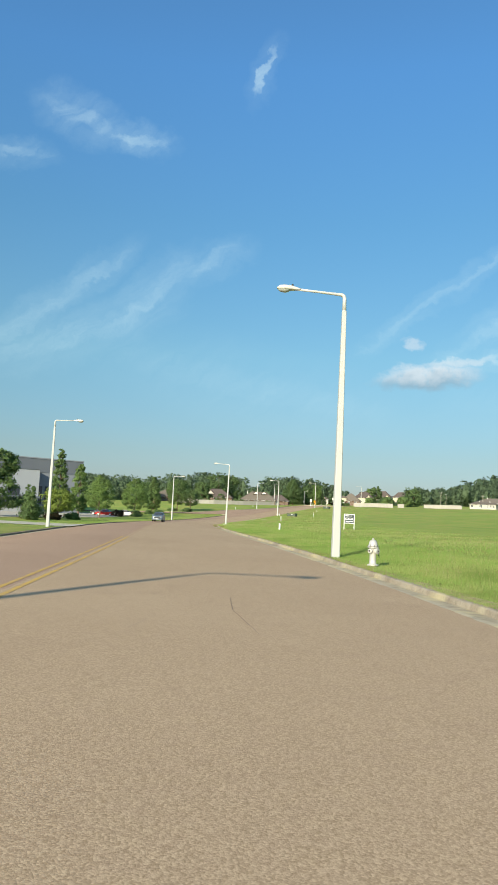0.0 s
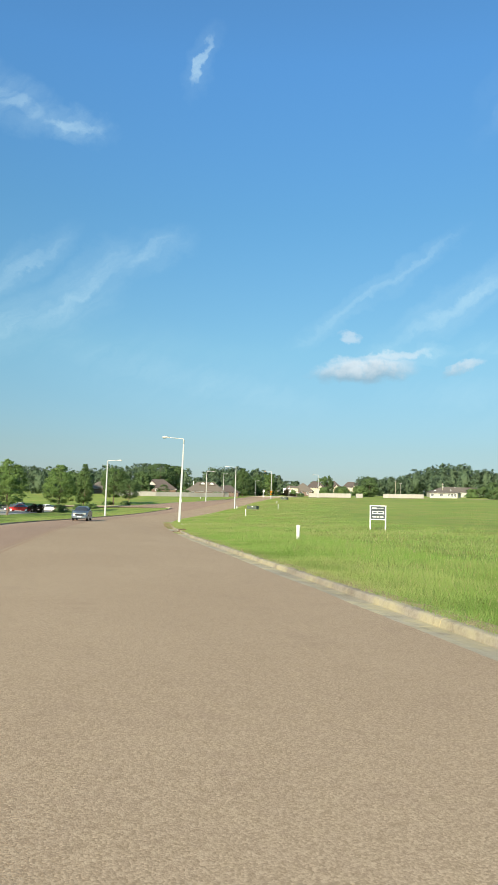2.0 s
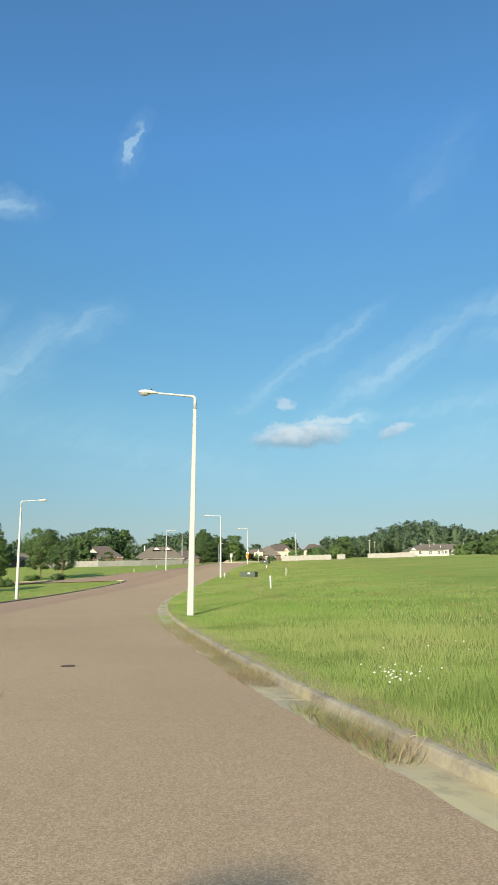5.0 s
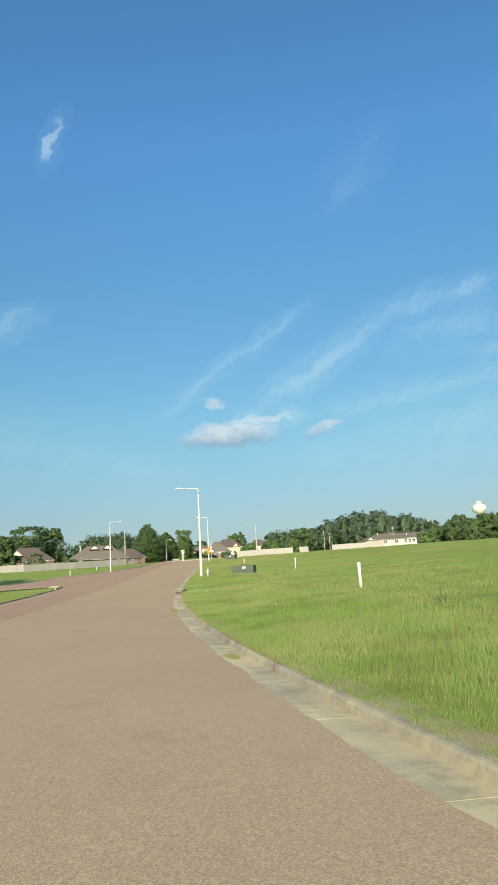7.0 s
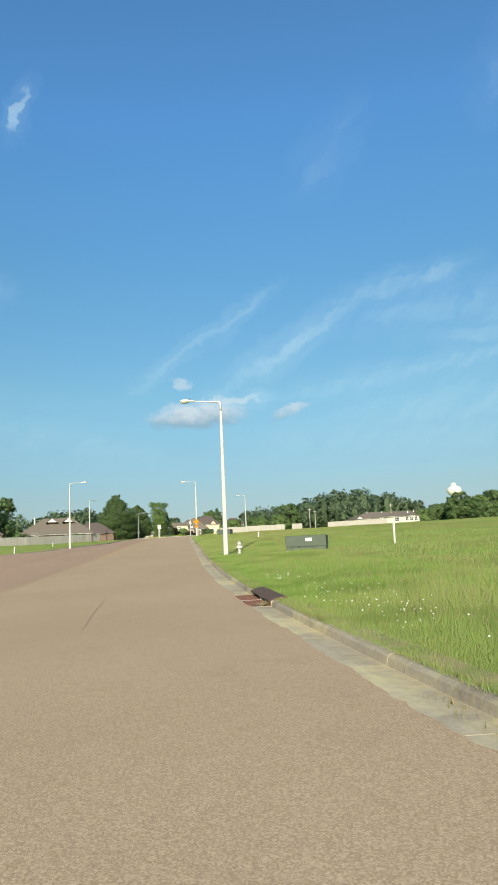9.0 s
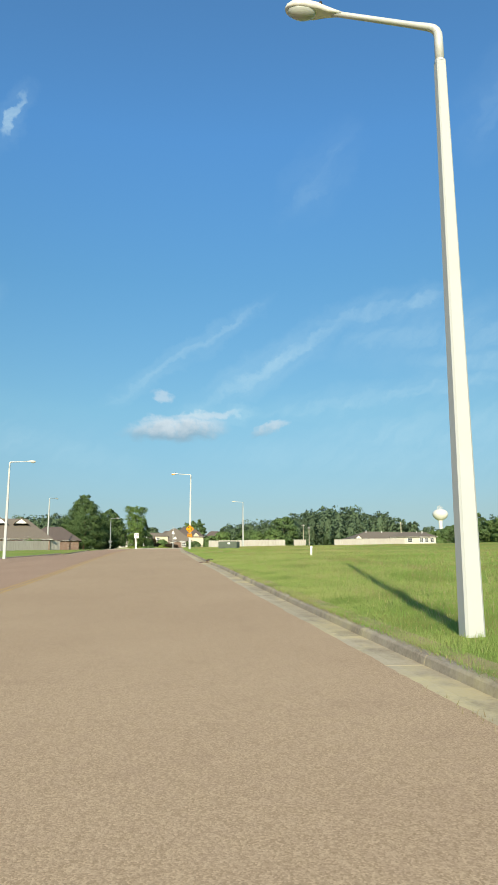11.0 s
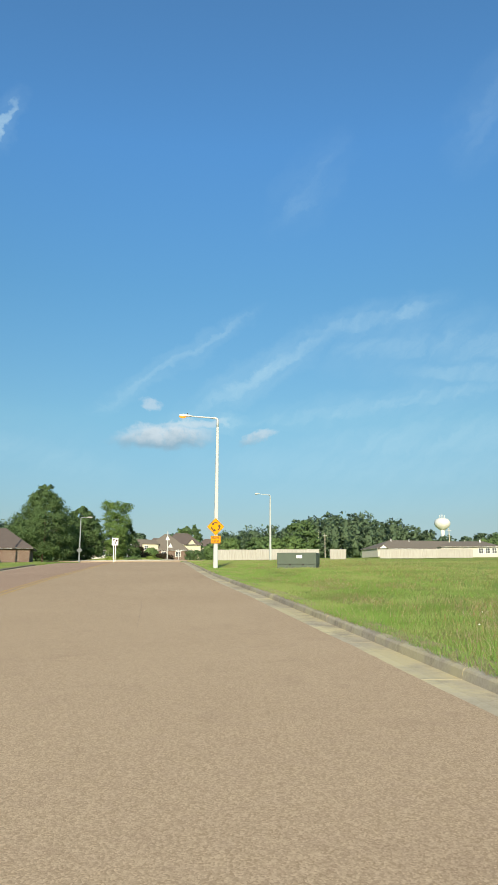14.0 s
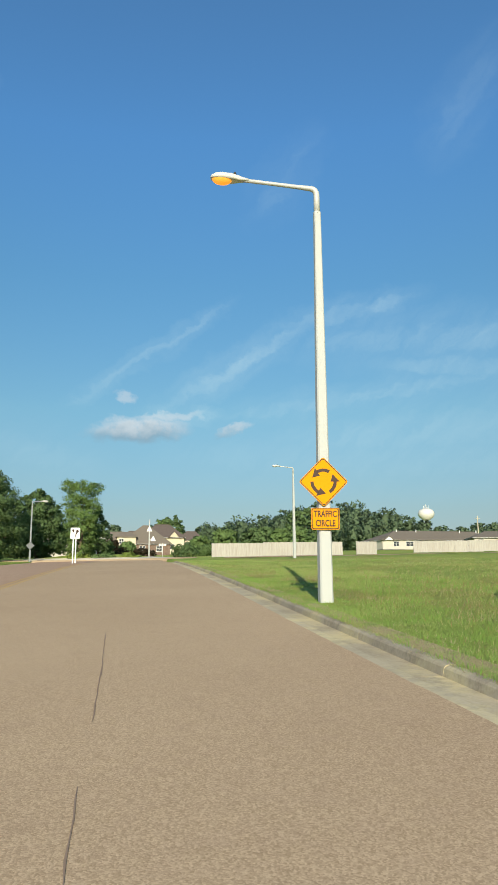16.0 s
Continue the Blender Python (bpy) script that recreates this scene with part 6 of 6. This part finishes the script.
def woods():
    """The far woods on the rising land, and the lower tree belts before them: crowns and trunks as one mass."""
    r = np.random.default_rng(3)
    ring = [(-45, 30), (-20, 30), (-9, 30), (0, 33), (3, 38), (8, 41), (10, 36), (13, 39), (15.5, 32), (17, 19), (21.3, 19), (22, 33), (23.5, 34), (24.5, 31), (26, 41), (28, 47), (30.5, 44), (32, 37), (33.5, 31.5), (35, 31.5), (36.2, 33), (38.5, 34), (45, 36), (60, 40), (80, 40)]
    az = [p[0] for p in ring]
    top = [p[1] for p in ring]
    spots = []
    for _ in range(340):
        a, dist = r.uniform(-18, 58), 640 + abs(r.normal(0, 40))
        x, y = dist * math.sin(radians(a)), dist * math.cos(radians(a))
        g = float(hermite(LAND_U, LAND_Z, y + 1.3 * x))
        spots.append((x, y, g, max(8, (np.interp(a, az, top) * dist / 690 - g)) * r.uniform(0.8, 1.03), 0.62))
    belts = (([(-95, 318), (-60, 335), (0, 352), (36, 378)], 10.5), ([(120, 445), (150, 453)], 9), ([(150, 453), (188, 460)], 3.4), ([(188, 460), (235, 466)], 12), ([(235, 466), (262, 466)], 15), ([(262, 464), (300, 445)], 8), ([(306, 445), (350, 400), (400, 330)], 15), ([(36, 378), (80, 420), (120, 445)], 10))
    for line, hh in belts:
        for (x0, y0), (x1, y1) in zip(line, line[1:]):
            ln = math.hypot(x1 - x0, y1 - y0)
            for _ in range(int(ln / 3.0)):
                u, deep = r.uniform(), abs(r.normal(0, 18))
                x, y = x0 + (x1 - x0) * u - (y1 - y0) / ln * deep, y0 + (y1 - y0) * u + (x1 - x0) / ln * deep
                spots.append((x, y, float(hermite(LAND_U, LAND_Z, y + 1.3 * x)), hh * r.uniform(0.6, 1.15), 0.46))
    qs, fs, bs, off = [], [], [], 0
    vb, fb, ob_ = [], [], 0
    for x, y, z, h, leaf in spots:
        w = h * r.uniform(0.5, 0.85)
        pine = r.uniform() < 0.12
        st = PROFILE["vase" if pine else ("round" if r.uniform() < 0.6 else "oak")]
        q, f, body = crown_mass(r, h, w, st)
        qs.append(q + np.array([x, y, z])), fs.append(f + off), bs.append(body)
        off += len(q)
        q, f, _, body = leaf_cloud(r, int(450 + 12 * h), h * (0.25 if pine else 0.0), h, lambda v: st(v) * w / 2, 90, leaf * (0.8 if pine else 0.95), spread=0.4)
        qs.append(q + np.array([x, y, z])), fs.append(f + off), bs.append(body)
        off += len(q)
        a = 0.12 + 0.012 * h
        vb += [(x - a, y, z - 1), (x + a, y - a, z - 1), (x, y + a, z - 1), (x, y, z + h * 0.85)]
        fb += [(ob_, ob_ + 1, ob_ + 3), (ob_ + 1, ob_ + 2, ob_ + 3), (ob_ + 2, ob_, ob_ + 3)]
        ob_ += 4
    t = tagged(new("woodland"), "dense mixed green woodland along the skyline", "woodland", "", "stuff")
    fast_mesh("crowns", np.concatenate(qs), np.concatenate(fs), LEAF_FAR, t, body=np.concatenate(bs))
    fast_mesh("trunks", np.array(vb), np.array(fb), BARK, t)


woods()
# nearer groups of trees behind the fences and houses
for i, (x, y, h, w, lf) in enumerate(((26, 318, 9.5, 11, LEAF_DARK), (16, 322, 10.5, 11, LEAF_DARK), (38, 360, 15, 14, LEAF_DARK), (46, 366, 14, 11, LEAF_DARK), (167, 487, 14, 9, LEAF_DARK), (160, 480, 12, 8, LEAF), (126, 378, 5.0, 7, LEAF), (138, 384, 5.6, 8, LEAF_DARK), (150, 388, 6.0, 8, LEAF),
                                         (113, 404, 3.6, 3.6, LEAF_RED), (118, 408, 3.2, 3.4, LEAF), (137, 408, 4.4, 5.4, LEAF), (131, 366, 4.6, 6, LEAF), (160, 398, 11, 10, LEAF_DARK), (222, 348, 11, 11, LEAF_DARK), (213, 347, 9, 9, LEAF), (219, 366, 9, 9, LEAF_DARK), (238, 383, 12.5, 12, LEAF_DARK), (190, 322, 6, 9, LEAF_DARK), (230, 366, 9, 10, LEAF), (206, 316, 8, 12, LEAF_DARK), (226, 312, 9, 12, LEAF), (238, 300, 10, 13, LEAF_DARK), (240, 392, 8, 9, LEAF), (236, 352, 11, 12, LEAF_DARK), (228, 336, 12, 12, LEAF), (221, 381, 6.5, 9, LEAF_DARK), (212.5, 378.5, 5.2, 8, LEAF), (229, 384, 7.5, 10, LEAF), (0, 330, 9, 11, LEAF_DARK), (84, 392, 9, 9, LEAF_DARK))):
    tree(x, y, h, w, "round" if i % 3 else "oak", lf, "leafy green tree among the houses", 0.02, 5000, 0.29, 130, 200 + i)


# ---- water tower and utility poles ----
def water_tower():
    x, y = 700.2, 874.5
    z = 12.0
    t = thing("water_tower", pose(x, y, z), "white water tower with a bulb-shaped tank", "water tower")
    part("stem", lathe(bmesh.new(), [(5.5, 3), (3.6, 10), (2.4, 15), (2.3, 46), (2.7, 52)], 24), TOWER, t, "", True)
    part("tank", lathe(bmesh.new(), [(2.6, 51.5), (5, 52.9), (8.2, 55.4), (9.8, 58.2), (10.1, 60.4), (9.6, 62.5), (8.0, 64.6), (5.2, 66.1), (2.2, 66.8), (0.5, 66.9)], 32), TOWER, t, "", True)
    for k in range(4):
        a = k * math.pi / 2 + 0.4
        part("antenna", lathe(bmesh.new(), [(0.35, 66.5), (0.35, 70.5)], 8, Matrix.Translation((3.0 * math.cos(a), 3.0 * math.sin(a), 0))), TOWER, t)
    part("mast", lathe(bmesh.new(), [(0.3, 67), (0.25, 72)], 8), TOWER, t)


water_tower()
for x, y, h in ((196, 440, 10), (201, 443, 9), (190.5, 371, 8)):
    t = thing("utility_pole", pose(x, y, float(hermite(LAND_U, LAND_Z, y + 1.3 * x))), "pale wooden utility pole among distant trees", "utility pole", "distant utility poles")
    part("pole", lathe(bmesh.new(), [(0.16, -0.3), (0.11, h)], 8), PALE, t)
    part("crossarm", boxed(-0.9, 0.9, -0.06, 0.06, h - 0.7, h - 0.55), ALU, t)


# ---- grass ----
def worn(s, l):
    """Whether the verge is bare and strawy at a station and offset."""
    m = np.sin(s * 0.62 + 1.5 * np.sin(l * 0.8)) * np.sin(l * 1.25 + 0.9 * np.sin(s * 0.41)) + 0.35 * np.sin(s * 2.3 + l) * np.sin(l * 2.9 - s * 0.7)
    return (m > 0.18) & (s > 240) & (s < 303) & (l < 13.5)


def blades(name, label, s0, s1, l0, l1, per_m2, wide, hmin, hmax, mat, seed, patch=None, sign=1, base=KERB_TOP, fade=False, lie=0.0, bare=None):
    r = np.random.default_rng(seed)
    n = int((s1 - s0) * (l1 - l0) * per_m2)
    s, l = r.uniform(s0, s1, n), r.uniform(l0, l1, n)
    if fade:
        k = r.uniform(0, 1, n) < np.clip((l1 - l) / (l1 - l0), 0, 1) * np.clip((s1 - s) / 60, 0, 1) ** 0.7
        s, l = s[k], l[k]
        n = len(s)
    if patch is not None:
        f = 0.5 + 0.5 * np.sin(s * 0.9 + 2.2 * np.sin(l * 0.7 + s * 0.23)) * np.sin(l * 1.3 + 1.4 * np.sin(s * 0.41))
        k = r.uniform(0, 1, n) < patch + (1 - patch) * f
        s, l = s[k], l[k]
        n = len(s)
    if sign > 0:
        k = worn(s, l) == bare if bare is not None else np.ones(n, bool)
        k |= r.uniform(0, 1, n) < 0.2
        s, l = s[k], l[k]
        l = l + bow(s) + np.interp(s, [20, 40, 112, 130], [0.04, 0.2, 0.2, 0.04])
        if base > 0:
            k = l - bow(s) > r.uniform(8.12, 8.2, len(s))
            s, l = s[k], l[k]
        for c, hf in INLETS:
            k = ~((np.abs(s - c) < hf + 0.12) & (l - bow(s) < 8.38))
            s, l = s[k], l[k]
        n = len(s)
    l = l * sign
    x, y, nx, ny = along(s)
    x, y = x + nx * l, y + ny * l
    z = height(x, y, l) + base + (lift(x, y) * smooth(9, 14, np.abs(l)) if base > 0 else 0)
    tuft = 0.78 + 0.26 * np.sin(x * 1.9 + 2 * np.sin(y * 0.8)) * np.sin(y * 1.7) + 0.22 * np.sin(x * 0.47 + 1.3 * np.sin(y * 0.31)) * np.sin(y * 0.39 + 0.7 * np.sin(x * 0.6))
    h = r.uniform(hmin, hmax, n) * tuft * np.interp(s, [232, 258], [1.0, 0.6])
    a, b = r.uniform(0, 2 * np.pi, n), r.uniform(0, 2 * np.pi, n)
    w = wide * r.uniform(0.6, 1.3, n)
    lean = h * r.uniform(0.1, 0.9, n) + lie * r.uniform(0.3, 1.0, n)
    c0 = np.stack([x + np.cos(a) * w, y + np.sin(a) * w, z - 0.03], -1)
    c1 = np.stack([x - np.cos(a) * w, y - np.sin(a) * w, z - 0.03], -1)
    c2 = np.stack([x + np.cos(b) * lean, y + np.sin(b) * lean, z + h], -1)
    co = np.stack([c0, c1, c2], 1).reshape(-1, 3)
    return fast_mesh(name, co, np.arange(3 * n).reshape(n, 3), mat, None, label, "stuff", "grass")


blades("verge_grass", "short dense green grass along the kerb", 8, 300, 8.1, 9.3, 950, 0.004, 0.05, 0.15, BLADE, 21, 0.75, bare=False)
blades("verge_grass", "dense green grass behind the kerb", 8, 300, 9.2, 10.8, 620, 0.0045, 0.08, 0.24, BLADE, 37, 0.7, bare=False)
blades("verge_grass", "tall green meadow grass", 8, 305, 10.6, 14.5, 340, 0.006, 0.10, 0.30, BLADE, 22, 0.6, bare=False)
blades("meadow_grass", "tall green meadow grass", 8, 335, 14.5, 36, 80, 0.011, 0.08, 0.24, BLADE, 23, 0.6, fade=True)
blades("verge_grass", "thinner green grass along the kerb", 300, 338, 8.12, 14.5, 110, 0.012, 0.06, 0.2, BLADE, 28, 0.7)
blades("verge_grass", "short green grass over the kerb back", 228, 300, 8.12, 8.95, 520, 0.006, 0.07, 0.2, BLADE, 44, 0.45)
blades("dry_grass", "dry yellowed grass in patches among the green", 128, 236, 9.6, 16, 120, 0.006, 0.08, 0.26, STRAW, 45, 0.0, lie=0.04)
blades("dry_grass", "dead straw along the back of the kerb", 20, 305, 8.1, 8.32, 600, 0.006, 0.02, 0.09, STRAW, 43, 0.2, lie=0.12)
blades("dry_grass", "dry straw-coloured grass along the kerb", -6, 335, 8.0, 8.55, 420, 0.006, 0.03, 0.11, STRAW, 25, 0.1, lie=0.08)
blades("thatch", "brown thatch and dead grass behind the kerb", 6, 320, 8.08, 8.4, 700, 0.007, 0.01, 0.04, THATCH, 30, 0.2, lie=0.12)
blades("overhanging_grass", "green grass growing over the kerb top", 8, 320, 7.93, 8.3, 260, 0.007, 0.04, 0.13, BLADE, 34, 0.1)
blades("dry_weeds", "dry straw-coloured weeds among short grass", 246, 305, 8.3, 15, 130, 0.006, 0.08, 0.30, STRAW, 38, 0.0, lie=0.06, bare=True)
blades("thatch", "matted brown dead grass in worn patches", 244, 305, 8.25, 11.5, 230, 0.008, 0.02, 0.08, THATCH, 41, 0.0, lie=0.12, bare=True)
blades("thatch", "matted straw-coloured dead grass in worn patches", 244, 305, 8.25, 11.0, 230, 0.007, 0.02, 0.12, STRAW, 42, 0.0, lie=0.12, bare=True)
blades("dry_weeds", "brown seed stalks among short grass", 246, 305, 9.5, 22, 26, 0.007, 0.12, 0.36, SEED, 39, 0.1)
blades("seed_heads", "reddish grass seed heads in the meadow", 222, 300, 14, 46, 11, 0.006, 0.14, 0.3, SEED, 35, 0.3)
blades("overhanging_grass", "grass leaning over the kerb top", 8, 320, 7.98, 8.2, 150, 0.007, 0.04, 0.11, BLADE, 29, 0.0)
blades("dry_grass", "dry straw-coloured grass stalks in the meadow", -6, 335, 9.0, 26, 14, 0.0035, 0.22, 0.5, STRAW, 26, 0.1)
blades("mown_grass", "short mown grass on the far verge", 66, 212, 8.3, 14, 40, 0.03, 0.04, 0.1, BLADE, 27, 0.5, -1)
# weeds that spill over the gutter
for i, (s0, s1, l0, l1, d, mat) in enumerate(((91.9, 93.2, 7.42, 7.74, 1300, LITTER), (92.8, 94.7, 7.4, 7.7, 1100, STRAW), (91.9, 94.7, 7.4, 7.7, 350, BLADE), (96.7, 98.4, 7.3, 7.78, 1300, LITTER), (97.4, 101.0, 7.35, 7.85, 800, STRAW), (101, 106.5, 7.3, 7.9, 500, LITTER), (101.5, 108, 7.35, 7.9, 800, STRAW), (108, 114, 7.2, 7.9, 420, STRAW), (112, 121, 6.9, 8.0, 300, BLADE), (153.8, 155.7, 7.36, 7.6, 2600, BLADE), (154.0, 155.9, 7.38, 7.64, 1300, STRAW), (154.8, 155.9, 7.95, 8.25, 600, STRAW), (160, 164, 7.75, 7.95, 260, STRAW), (135.2, 136.1, 7.58, 7.82, 900, STRAW), (135.2, 136.1, 7.6, 7.84, 700, BLADE), (150, 152.5, 7.3, 7.5, 260, BLADE), (73, 76, 7.35, 7.55, 200, STRAW), (80.2, 83.4, 7.3, 7.8, 800, STRAW), (80.8, 82.6, 7.25, 7.6, 800, BLADE), (196, 200, 7.4, 7.6, 160, STRAW))):
    tall = 0.27 if 91 < s0 < 110 else 0.11
    blades("gutter_weeds", "dry and green weeds growing out of the gutter joint", s0, s1, l0, l1, d, 0.0055 if tall > 0.2 else 0.009, 0.02, tall, mat, 140 + i, 0.45, 1, -0.06, lie=0.14 if tall > 0.2 else 0.0)

for i, (s0, s1, l0, l1) in enumerate(((84.8, 88.5, 8.6, 10.2), (66, 69, 9.0, 10.5), (76, 79, 8.8, 10.2), (151, 154, 10.5, 13), (172, 174.5, 8.7, 10.0), (100, 102.5, 9.2, 10.6), (140, 146, 10.5, 12.5), (262, 265, 8.4, 9.4), (60, 64, 10, 12.5), (28.5, 30.5, 8.6, 9.6), (240, 244, 9, 11), (46, 50, 9.5, 12), (177.6, 178.6, 8.5, 8.9), (69.6, 70.8, 8.1, 8.6), (255.5, 258, 8.05, 8.5))):
    blades("grass_tuft", "leafy clump of long green grass", s0, s1, l0, l1, 230, 0.007, 0.12, 0.34, BLADE, 70 + i, 0.2)

blades("grass_tuft", "broad-leaved clump of long green grass", 86.6, 89.6, 8.4, 9.3, 240, 0.011, 0.22, 0.5, BLADE, 95, 0.3)


def flowers():
    """Small white flower heads on the tips of the grass."""
    r = np.random.default_rng(5)
    vs, fs = [], []
    for s0, l0, n, ds, dl in ((94.8, 9.2, 34, 0.35, 0.25), (98, 11.2, 8, 1.1, 0.6), (155, 10.4, 20, 1.1, 0.5), (160, 12.6, 30, 1.6, 0.8), (164, 9.8, 14, 1.2, 0.5), (167.5, 9.2, 26, 1.0, 0.35), (170, 9.6, 26, 0.9, 0.5), (172.5, 9.4, 20, 0.7, 0.4), (177.5, 9.2, 30, 0.5, 0.3), (166, 11.5, 30, 1.4, 0.8), (236, 10.0, 12, 1.1, 0.6), (250, 10.4, 10, 1.1, 0.6), (148, 11.0, 20, 1.3, 0.7)):
        for _ in range(n):
            s, l = s0 + r.normal(0, ds), max(8.7, l0 + r.normal(0, dl))
            x, y = rp(s, l)
            z = float(height(x, y, l)) + KERB_TOP + r.uniform(0.18, 0.34)
            q, i = r.uniform(0.012, 0.026), len(vs)
            vs += [(x + q, y, z), (x, y + q, z), (x - q, y, z), (x, y - q, z), (x, y, z + 0.7 * q), (x, y, z - 0.4 * q)]
            fs += [(i, i + 1, i + 4), (i + 1, i + 2, i + 4), (i + 2, i + 3, i + 4), (i + 3, i, i + 4), (i + 1, i, i + 5), (i + 2, i + 1, i + 5), (i + 3, i + 2, i + 5), (i, i + 3, i + 5)]
    mesh_ob("wild_flowers", vs, fs, FLOWER, kind="stuff", label="small white wild flowers in the grass", category="flowers")


flowers()
